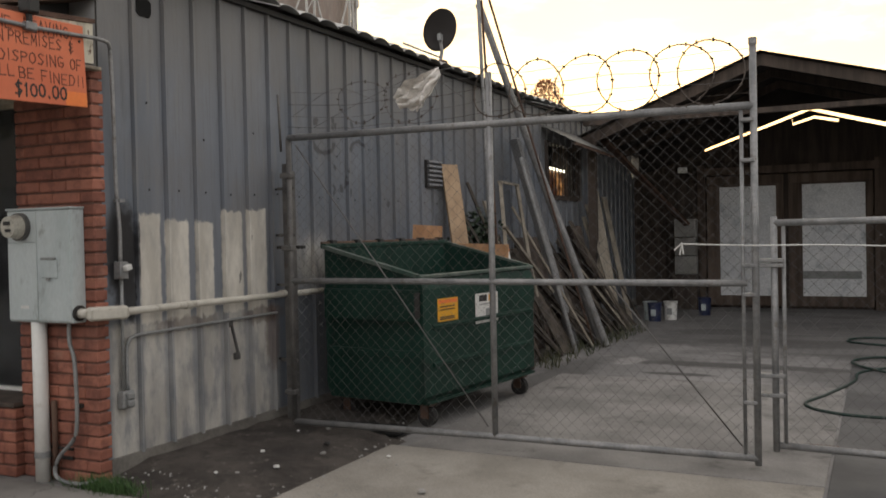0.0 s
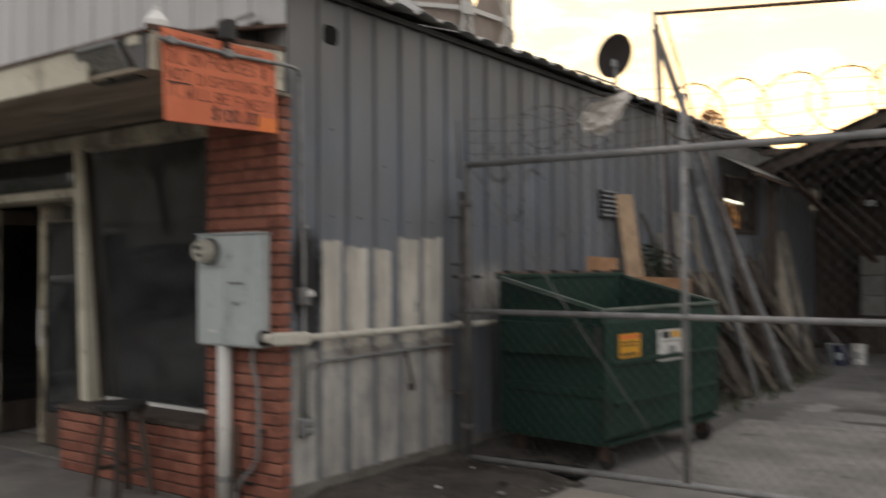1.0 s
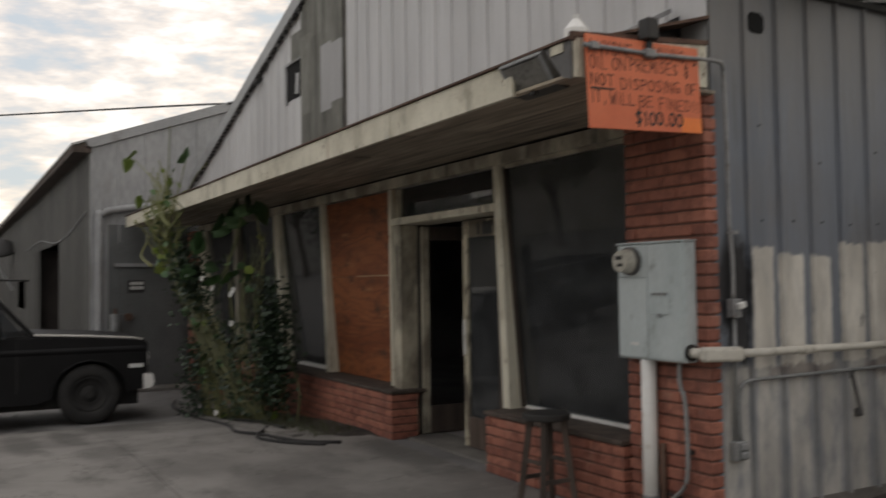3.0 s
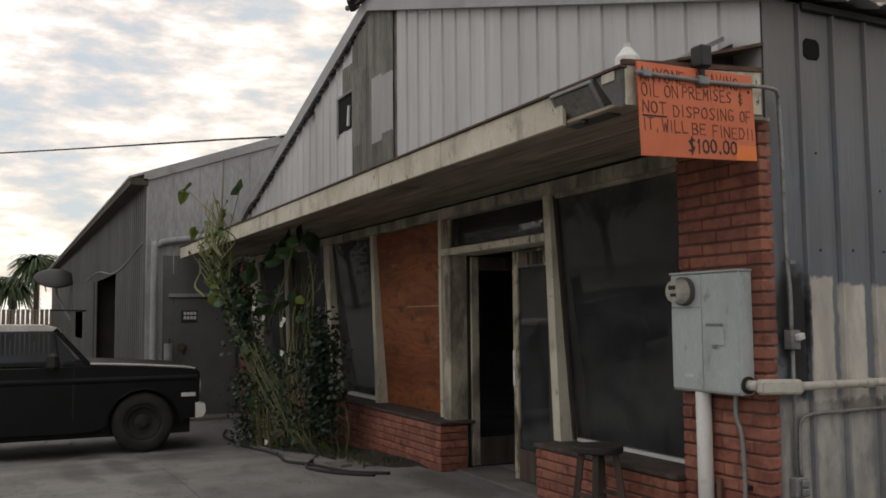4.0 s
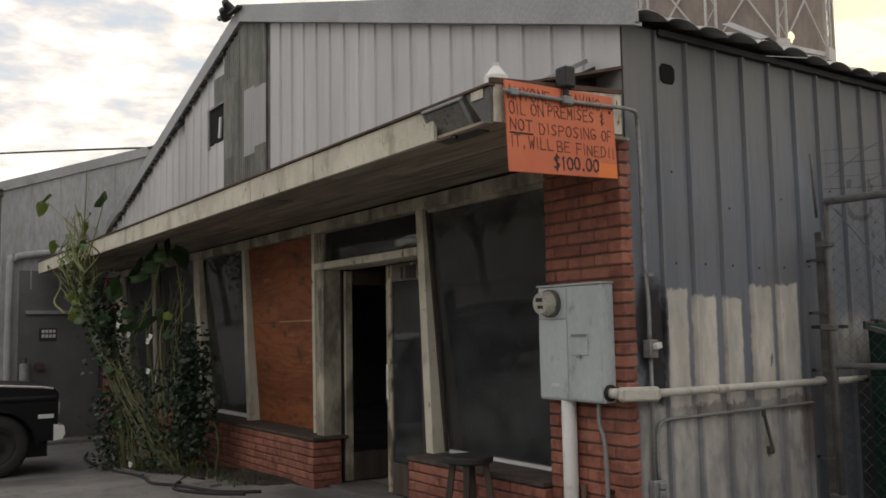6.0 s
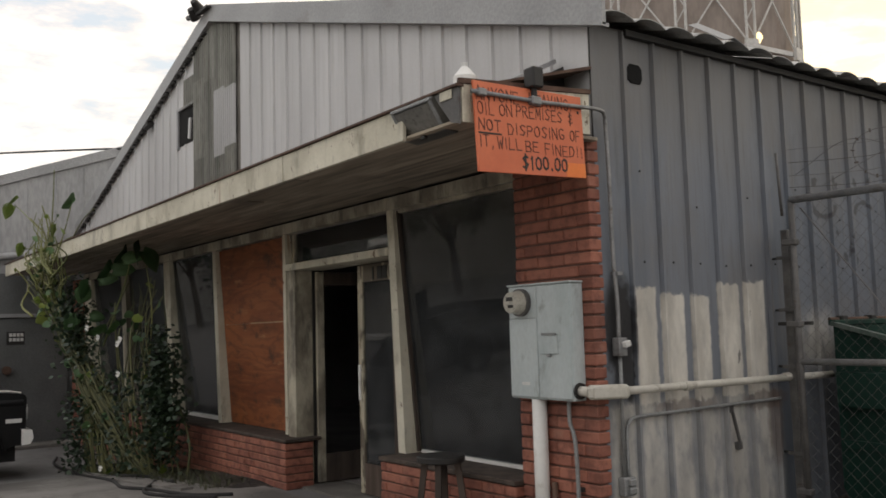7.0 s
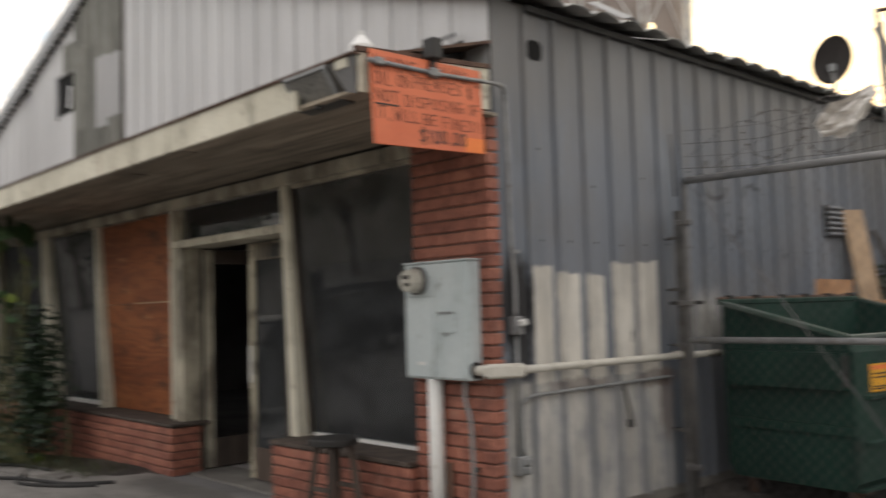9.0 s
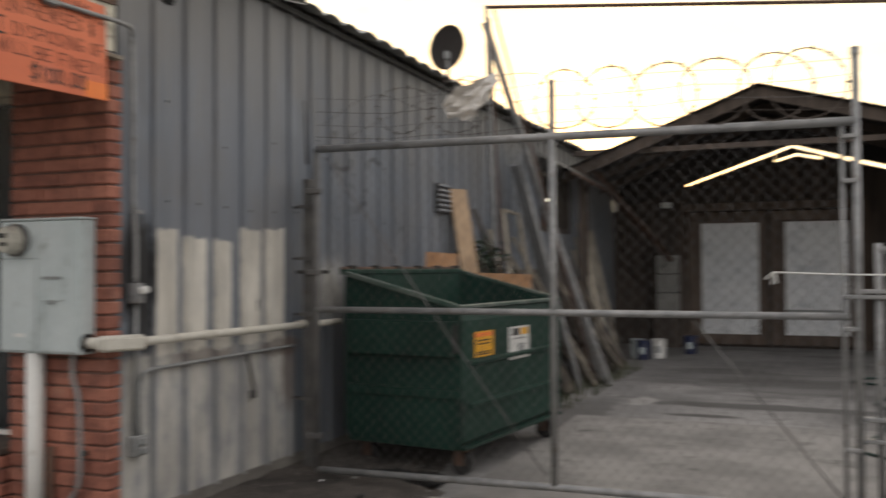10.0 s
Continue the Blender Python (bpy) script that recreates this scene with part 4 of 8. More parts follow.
def raked_post(parent, xa, xb, z0, z1, out=0.03, material=None, name="post"):
    """A post whose face is upright but whose foot widens back to the raked glass."""
    f = [(0.02, z1), (0.09, z0), (GLASS_LOW + 0.03, z0), (GLASS_TOP + 0.05, z1)]
    return part(name, prism(f, 0, xa, xb), material or M_CREAM, parent)


def build_front():
    bricks("brick_column", "red brick corner column of the shop front", -0.69, 0.012, 0.0, 2.62, -0.06, 0.10)
    bricks("brick_base_east", "low red brick wall under the shop window", -2.34, -0.69, 0.0, 0.452, -0.12, 0.32)
    bricks("brick_base_west", "low red brick wall under boarded shop windows", -11.6, -4.05, -0.30, 0.44, -0.12, 0.30)
    bricks("brick_end", "red brick pier at the end of the shop front", -12.45, -12.02, -0.30, 2.5, -0.06, 0.2)

    led = thing("window_ledge", "dark worn wooden ledge on the brick wall", "ledge", kind="structure")
    part("board", boxm(-2.36, -0.69, -0.13, 0.27, 0.456, 0.49, 0.006), M_SHED, led)
    led = thing("window_ledge", "dark worn ledge below the boarded windows", "ledge", kind="structure")
    part("board", boxm(-11.6, -4.03, -0.13, 0.26, 0.444, 0.475, 0.006), M_SHED, led)

    # header trim under the soffit
    part_h = thing("trim", "weathered cream header trim above the shop windows", "trim", kind="structure")
    for xa, xb in ((-0.69, -2.36), (-2.364, -4.33), (-4.334, -6.15), (-6.154, -8.1), (-8.104, -10.0), (-10.004, -12.0)):
        part("board", boxm(xb, xa, 0.0, 0.09, 2.47, 2.575, 0.004), M_JAMB, part_h)

    win = thing("window_1", "large dusty raked shop window pane", "window", kind="structure")
    raked_pane(win, -2.28, -0.69, 0.50, 2.47)
    part("window_frame", prism([(GLASS_LOW - 0.02, 0.49), (GLASS_LOW - 0.02, 0.515), (GLASS_LOW + 0.03, 0.515), (GLASS_LOW + 0.03, 0.49)], 0, -2.26, -0.69), M_PVC, win, "pale peeling bottom rail")
    part("window_frame", boxm(-2.26, -0.69, 0.05, 0.09, 2.44, 2.47), M_JAMB, win)
    raked_post(win, -2.395, -2.295, 0.49, 2.47, name="window_frame")
    part("window_frame", prism([(0.05, 2.46), (0.20, 0.50), (0.23, 0.50), (0.08, 2.46)], 0, -2.293, -2.275), M_SHED, win)

    win = thing("window_2", "dusty raked shop window behind the vine", "window", kind="structure")
    raked_pane(win, -7.74, -6.22, 0.48, 2.47)
    raked_post(win, -6.235, -6.14, 0.475, 2.47, name="window_frame")
    raked_post(win, -7.97, -7.74, 0.475, 2.47, name="window_frame")
    part("window_frame", boxm(-7.74, -6.236, 0.20, 0.27, 0.476, 0.515), M_PVC, win)
    win = thing("window_3", "dark shop window behind the vine", "window", kind="structure")
    raked_pane(win, -9.7, -7.97, 0.48, 2.47)
    raked_post(win, -9.9, -9.7, 0.475, 2.47, material=M_JAMB, name="window_frame")
    raked_pane(win, -11.6, -9.9, 0.48, 2.47)
    raked_post(win, -12.02, -11.6, -0.3, 2.47, name="window_frame")

    ply = thing("plywood_board", "red-stained plywood sheets boarding up a shop window", "board", kind="structure")
    for z0, z1, dx in ((0.48, 1.60, 0.0), (1.604, 2.46, 0.006)):
        y0, y1 = 0.21 - 0.15 * (z0 - 0.48) / 2, 0.21 - 0.15 * (z1 - 0.48) / 2
        part("sheet", prism([(y0, z0), (y0 + 0.012, z0), (y1 + 0.012, z1), (y1, z1)], 0, -6.13 + dx, -4.36), M_PLY, ply)
    part("split_edge", boxm(-5.35, -4.365, 0.112, 0.124, 1.598, 1.612), M_BOARD, ply, "thin pale strip along the joint between the sheets")
    part("batten", prism([(0.02, 2.47), (0.035, 0.49), (0.24, 0.49), (0.08, 2.47)], 0, -4.36, -4.30), M_CREAM, ply)

    # entrance
    dr = thing("door_1", "open double shop door in a sooty cream frame", "door", kind="structure")
    part("door_frame", boxm(-4.30, -4.14, 0.04, 0.34, 0.0, 2.10, 0.006), M_JAMB, dr)
    part("door_frame", boxm(-4.14, -4.118, 0.23, 0.33, 0.0, 2.10), M_DARK, dr)
    # dark brown on this jamb includes the shadow it stands in
    part("door_frame", boxm(-2.53, -2.397, 0.14, 0.34, 0.0, 2.10), M_SHED, dr)
    part("transom_bar", boxm(-4.32, -2.397, 0.02, 0.34, 2.10, 2.17, 0.006), M_CREAM, dr)
    part("transom_frame", boxm(-4.32, -4.25, 0.10, 0.16, 2.17, 2.47), M_JAMB, dr)
    tp = part("transom_pane", boxm(-4.25, -2.397, 0.12, 0.128, 2.17, 2.47), M_GLASS, dr)
    tp.visible_shadow = False
    part("threshold", boxm(-4.30, -2.45, 0.05, 0.5, 0.0, 0.018), M_FOOT, dr)
    leaf = part("door_leaf", boxm(-3.315, -3.235, 0.27, 0.315, 0.03, 2.085, 0.004), M_PEEL, dr, "closed door leaf with peeling cream paint")
    for b in (boxm(-2.58, -2.532, 0.27, 0.315, 0.03, 2.085), boxm(-3.235, -2.58, 0.27, 0.315, 0.03, 0.30), boxm(-3.235, -2.58, 0.27, 0.315, 1.93, 2.085)):
        part("rail", b, M_PEEL if max(v.co.z for v in b.verts) > 1 else M_SHEDDOOR, leaf)
    gp = part("pane", boxm(-3.235, -2.58, 0.288, 0.294, 0.30, 1.93), M_GLASS, leaf)
    gp.visible_shadow = False
    for i, wd in enumerate((0.025, 0.075, 0.075)):
        x = -3.04 + 0.085 * i
        part("number_bar", boxm(x, x + wd, 0.262, 0.268, 1.945, 2.06), M_DARK, leaf)
    part("lock_plate", boxm(-3.305, -3.27, 0.258, 0.268, 0.86, 1.18), M_PVC, leaf, "peeling white lock edge")
    m = pose(-4.092, 0.25, 0, 0, 0, 88)
    op = part("door_leaf", boxm(0.0, 0.08, -0.02, 0.02, 0.03, 2.085, 0.004, m), M_JAMB, dr, "sooty cream door leaf swung open inward")
    for b in (boxm(0.74, 0.80, -0.02, 0.02, 0.03, 2.085, 0, m), boxm(0.08, 0.74, -0.02, 0.02, 0.03, 0.3, 0, m), boxm(0.08, 0.74, -0.02, 0.02, 1.95, 2.085, 0, m)):
        part("rail", b, M_SHED, op)

    # room behind the glass
    structure("floor", boxm(-11.9, -0.16, 0.35, 7.0, -0.05, 0.015), M_ROOM, "dark shop floor", "floor")
    structure("wall_inner", boxm(-11.9, -0.16, 7.0, 7.1, 0.0, 2.95), M_ROOM, "dark back wall of the shop", "wall")
    structure("wall_inner_west", boxm(-11.95, -11.9, 0.3, 7.0, -0.3, 2.95), M_ROOM, "dark side wall of the shop", "wall")
    structure("ceiling", boxm(-11.9, -0.16, 0.16, 7.0, 2.62, 2.70), M_ROOM, "dark shop ceiling", "ceiling")
    structure("wall_lintel", boxm(-12.0, -0.0, 0.10, 0.16, 2.47, 2.70), M_ROOM, "dark lintel behind the trim", "wall")
    bm = bmesh.new()
    grid = [[bm.verts.new((-3.98 + 0.40 * i / 10, 0.17 + 0.02 * math.sin(i * 1.7 + j), 2.19 + j / 6 * (0.10 + 0.12 * math.sin(math.pi * min(1, i / 7)) * (1 - 0.35 * i / 10)))) for j in range(7)] for i in range(11)]
    for i in range(10):
        for j in range(6):
            bm.faces.new((grid[i][j], grid[i + 1][j], grid[i + 1][j + 1], grid[i][j + 1]))
    bmesh.ops.solidify(bm, geom=bm.faces[:], thickness=0.01)
    tagged(part("crumpled_cloth", bm, M_DARK, None, "", True), "black crumpled cloth lying behind the transom glass", "cloth")
    # ornamental screen hung inside the large window
    sc = thing("window_screen", "faded pale frame hung inside the shop window", "screen", (-1.45, 0.19, 2.0))
    for xa in (0.05, 0.55):
        part("hanger", boxm(xa, xa + 0.006, 0.003, 0.009, 0.42, 0.62), M_PVC, sc)
    for xa, xb, za, zb in ((0.0, 0.022, 0.0, 0.42), (0.30, 0.322, 0.0, 0.42), (0.6, 0.622, 0.0, 0.42), (0.0, 0.622, -0.004, 0.022), (0.0, 0.622, 0.42, 0.44)):
        part("bar", boxm(xa, xb, 0, 0.012, za, zb), M_PVC, sc)
    part("hoop", tubem([(0.455 + 0.10 * math.cos(a / 12 * math.pi), 0.006, 0.22 + 0.19 * math.sin(a / 12 * math.pi)) for a in range(24)], 0.014, 6, True), M_PVC, sc)
    sh = thing("shop_shelf", "dim white shelf standing inside the shop", "shelf", (-1.6, 1.9, 0.0))
    for z in (0.4, 0.95, 1.38, 1.46):
        part("board", boxm(0, 1.2, 0, 0.35, z, z + 0.03), M_PANELW if z > 1.2 else M_ROOM, sh)
    for x in (0.0, 1.17):
        part("upright", boxm(x, x + 0.03, 0, 0.35, 0.015, 1.5), M_ROOM, sh)


build_front()


# ---- canopy ----
CAN_END = Vector((0.045, -0.06, 0)), Vector((0.165, -1.13, 0))


def build_canopy():
    can = thing("canopy", "long wooden canopy with peeling cream fascia and weathered soffit", "canopy", kind="structure")
    rows = 7
    for j in range(rows):
        y0, y1 = -1.12 + 1.11 * j / rows, -1.12 + 1.11 * (j + 1) / rows
        x = 0.06 + 0.09 * (1 - (j + 0.5) / rows)
        lengths = [3.1, 3.7, 2.9, 3.4, 3.0] if j % 2 else [2.0, 3.6, 3.3, 3.8, 3.0]
        for ln in lengths:
            xa = max(-12.3, x - ln)
            z = 2.565 + 0.03 * j / rows
            part("soffit_board", boxm(xa + 0.004, x - 0.004, y0 + 0.004, y1 - 0.004, z + 0.003 * math.sin(7 * x + j), z + 0.022, 0.003), M_SOFFIT, can)
            x -= ln
            if x <= -12.25:
                break
    x = -0.36
    for i, ln in enumerate((1.55, 1.42, 1.62, 1.38, 1.55, 1.5, 1.6, 1.45)):
        xa = max(-12.33, x - ln)
        part("fascia_board", boxm(xa + 0.003, x - 0.003, -1.15 - 0.003 * (i % 2), -1.122, 2.553, 2.742, 0.004), M_CREAM, can)
        x -= ln
        if x < -12.3:
            break
    part("corner_plate", prism([(-0.055, 2.742), (0.168, 2.742), (0.172, 2.62), (0.165, 2.545), (0.10, 2.565)], 1, -1.15, -1.135), M_POST, can, "dark grey bent plate at the canopy corner")
    part("fascia_stub", boxm(0.01, 0.12, -1.158, -1.152, 2.69, 2.742, 0.003), M_CREAM, can)
    part("drip_edge", boxm(-12.34, 0.18, -1.168, -1.12, 2.744, 2.757), M_RUST, can, "rusted metal drip edge")
    # sloping top and its boarded end
    part("top_sheet", prism([(-1.10, 2.760), (0.0, 3.05), (0.0, 3.07), (-1.10, 2.772)], 0, -12.3, 0.02), M_RUST, can)
    a, b = CAN_END
    d = (b - a).normalized()
    nrm = Vector((d.y, -d.x, 0))
    if nrm.x < 0:
        nrm = -nrm

    def end_board(s0, s1, z00, z01, z10, z11, material, out=0.0, thick=0.022, label=""):
        bm = bmesh.new()
        p, q = a + d * s0 + nrm * out, a + d * s1 + nrm * out
        lo = [p + Vector((0, 0, z00)), q + Vector((0, 0, z10)), q + Vector((0, 0, z11)), p + Vector((0, 0, z01))]
        vs = [bm.verts.new(v) for v in lo] + [bm.verts.new(v - nrm * thick) for v in lo]
        for f in ((0, 1, 2, 3), (7, 6, 5, 4), (0, 4, 5, 1), (1, 5, 6, 2), (2, 6, 7, 3), (3, 7, 4, 0)):
            bm.faces.new([vs[i] for i in f])
        bmesh.ops.recalc_face_normals(bm, faces=bm.faces)
        return part("end_board", bm, material, can, label)

    end_board(0.0, 1.07, 2.63, 2.875, 2.56, 2.76, M_CREAM)
    end_board(-0.01, 1.09, 2.878, 2.905, 2.762, 2.79, M_RUST, 0.01)
    part("strut", barm((-0.27, -0.03, 3.17), (-0.02, -0.75, 2.83), 0.02, 0.028), M_TRIM, can)
    part("strut", barm((-0.25, -0.02, 3.11), (0.0, -0.70, 2.80), 0.02, 0.02), M_TRIM, can)
    # dark plate put in for the shade inside the open triangle
    part("opening_shade", prism([(-0.02, 2.9), (-0.02, 3.12), (-0.62, 2.83)], 0, -0.22, -0.20), M_DARK, can)
    return a, d, nrm, end_board


CA, CD, CN, end_board = build_canopy()


def strokes_of(ch):
    """Brush strokes of one hand-painted capital, in a unit box."""
    o = [(0.5, 1.0), (0.12, 0.86), (0.0, 0.5), (0.12, 0.14), (0.5, 0.0), (0.88, 0.14), (1.0, 0.5), (0.88, 0.86), (0.5, 1.0)]
    bow = [(0.0, 1.0), (0.7, 0.97), (0.95, 0.76), (0.7, 0.54), (0.0, 0.5)]
    stem = [(0.0, 0.0), (0.0, 1.0)]
    ess = [(0.95, 0.88), (0.5, 1.0), (0.08, 0.8), (0.4, 0.54), (0.9, 0.32), (0.6, 0.02), (0.05, 0.1)]
    forms = {
        "A": [[(0.0, 0.0), (0.5, 1.0), (1.0, 0.0)], [(0.2, 0.36), (0.82, 0.36)]],
        "B": [stem, bow, [(0.0, 0.5), (0.8, 0.45), (1.0, 0.24), (0.75, 0.02), (0.0, 0.0)]],
        "D": [stem, [(0.0, 1.0), (0.6, 0.94), (1.0, 0.55), (0.65, 0.06), (0.0, 0.0)]],
        "E": [stem, [(0.0, 1.0), (0.95, 1.0)], [(0.0, 0.52), (0.75, 0.52)], [(0.0, 0.0), (1.0, 0.0)]],
        "F": [stem, [(0.0, 1.0), (0.95, 1.0)], [(0.0, 0.52), (0.75, 0.52)]],
        "G": [[(0.95, 0.86), (0.5, 1.0), (0.1, 0.8), (0.0, 0.45), (0.2, 0.06), (0.7, 0.0), (0.95, 0.2), (0.95, 0.42), (0.55, 0.42)]],
        "I": [[(0.5, 0.0), (0.5, 1.0)]],
        "L": [[(0.0, 1.0), (0.0, 0.0), (0.9, 0.0)]],
        "M": [[(0.0, 0.0), (0.08, 1.0), (0.5, 0.35), (0.92, 1.0), (1.0, 0.0)]],
        "N": [[(0.0, 0.0), (0.0, 1.0), (0.95, 0.0), (0.95, 1.0)]],
        "O": [o], "0": [o],
        "P": [stem, bow],
        "R": [stem, bow, [(0.35, 0.5), (1.0, 0.0)]],
        "S": [ess],
        "T": [[(0.5, 0.0), (0.5, 1.0)], [(0.0, 1.0), (1.0, 1.0)]],
        "V": [[(0.0, 1.0), (0.5, 0.0), (1.0, 1.0)]],
        "W": [[(0.0, 1.0), (0.25, 0.0), (0.5, 0.7), (0.75, 0.0), (1.0, 1.0)]],
        "Y": [[(0.0, 1.0), (0.5, 0.5), (1.0, 1.0)], [(0.5, 0.5), (0.5, 0.0)]],
        "1": [[(0.25, 0.82), (0.5, 1.0), (0.5, 0.0)]],
        "&": [[(0.85, 0.78), (0.45, 0.9), (0.2, 0.68), (0.8, 0.46), (0.2, 0.24), (0.5, 0.02), (0.9, 0.16)], [(0.5, 1.08), (0.5, -0.14)]],
        "$": [ess, [(0.5, 1.14), (0.5, -0.14)]],
        "!": [[(0.5, 1.0), (0.5, 0.3)], [(0.5, 0.1), (0.5, 0.0)]],
        ".": [[(0.4, 0.1), (0.6, 0.0)]],
        ",": [[(0.55, 0.1), (0.4, -0.2)]],
    }
    return forms[ch]


def letter_mesh(ch, x, z, w, h, brush, rnd):
    bm = bmesh.new()
    lean = rnd.uniform(-0.05, 0.05)
    n = 0
    for line in strokes_of(ch):
        pts = [Vector((x + w * p[0] + lean * h * p[1] + rnd.uniform(-0.001, 0.001), z + h * p[1] + rnd.uniform(-0.0012, 0.0012), 0)) for p in line]
        for a, b in zip(pts, pts[1:]):
            d = (b - a).normalized() * brush * 0.35
            sd = Vector((-d.y, d.x, 0)).normalized() * brush * 0.42 * rnd.uniform(0.8, 1.2)
            up = Vector((0, 0, 0.0012 + 0.00025 * n))
            n += 1
            top = [bm.verts.new(v + up) for v in (a - d - sd, b + d - sd, b + d * 1.4, b + d + sd, a - d + sd, a - d * 1.4)]
            bm.faces.new(top)
            low = [bm.verts.new(v.co - up) for v in top]
            for i in range(6):
                bm.faces.new((low[i], low[(i + 1) % 6], top[(i + 1) % 6], top[i]))
    return bm


def build_sign():
    """Hand-lettered warning board on the canopy's end."""
    left, right = Vector((0.168, -1.052, 2.297)), Vector((0.068, -0.165, 2.343))
    ux = (right - left).normalized()
    out = Vector((ux.y, -ux.x, 0)).normalized()
    uz = out.cross(ux).normalized()
    if uz.z < 0:
        uz = -uz
    out = ux.cross(uz)
    m = Matrix((ux, uz, out)).transposed().to_4x4()
    m.translation = left + out * 0.03
    wd, ht = (right - left).length, 0.485
    e = tagged(new("warning_sign"), "orange painted board with hand-lettered oil fine warning", "sign")
    e.matrix_world = m
    part("board", boxm(0, wd, 0, ht, -0.014, 0, 0.002), M_ORANGE, e)
    part("paint_patch", boxm(wd * 0.80, wd - 0.003, 0.003, 0.085, -0.001, 0.0012), M_ORANGE2, e, "brighter orange corner")
    rnd = random.Random(8)
    narrow = {"I": 0.35, "!": 0.5, ".": 0.5, ",": 0.5, "1": 0.7}
    for word, x0, x1, z, h, brush in (("ANYONE", 0.015, 0.345, 0.388, 0.068, 0.0075), ("LEAVING.", 0.435, 0.80, 0.394, 0.066, 0.0075), ("OIL", 0.02, 0.145, 0.306, 0.066, 0.007), ("ON", 0.185, 0.285, 0.310, 0.064, 0.007),
                                      ("PREMISES", 0.32, 0.705, 0.318, 0.062, 0.007), ("&", 0.76, 0.80, 0.315, 0.062, 0.008), ("NOT", 0.02, 0.185, 0.224, 0.056, 0.009), ("DISPOSING", 0.245, 0.715, 0.216, 0.060, 0.0075),
                                      ("OF", 0.77, 0.855, 0.214, 0.060, 0.0075), ("IT,", 0.02, 0.125, 0.136, 0.058, 0.0075), ("WILL", 0.155, 0.345, 0.132, 0.060, 0.0075), ("BE", 0.38, 0.48, 0.130, 0.058, 0.0075),
                                      ("FINED!!", 0.54, 0.875, 0.122, 0.060, 0.0075), ("$100.00", 0.345, 0.72, 0.034, 0.068, 0.013)):
        units = sum(narrow.get(ch, 1.0) for ch in word) + 0.42 * (len(word) - 1)
        unit, x = (x1 - x0) / units, x0
        for ch in word:
            w = unit * narrow.get(ch, 1.0)
            part("letter", letter_mesh(ch, x, z + rnd.uniform(-0.003, 0.003), w, h * rnd.uniform(0.94, 1.05), brush, rnd), M_DARK if word[0] == "$" else M_INK, e)
            x += w + 0.42 * unit
    part("underline", boxm(0.015, 0.19, 0.203, 0.212, 0, 0.003), M_DARK, e)
    part("nail", boxm(0.845, 0.862, 0.38, 0.397, 0, 0.006, 0.003), M_DARK, e)


build_sign()


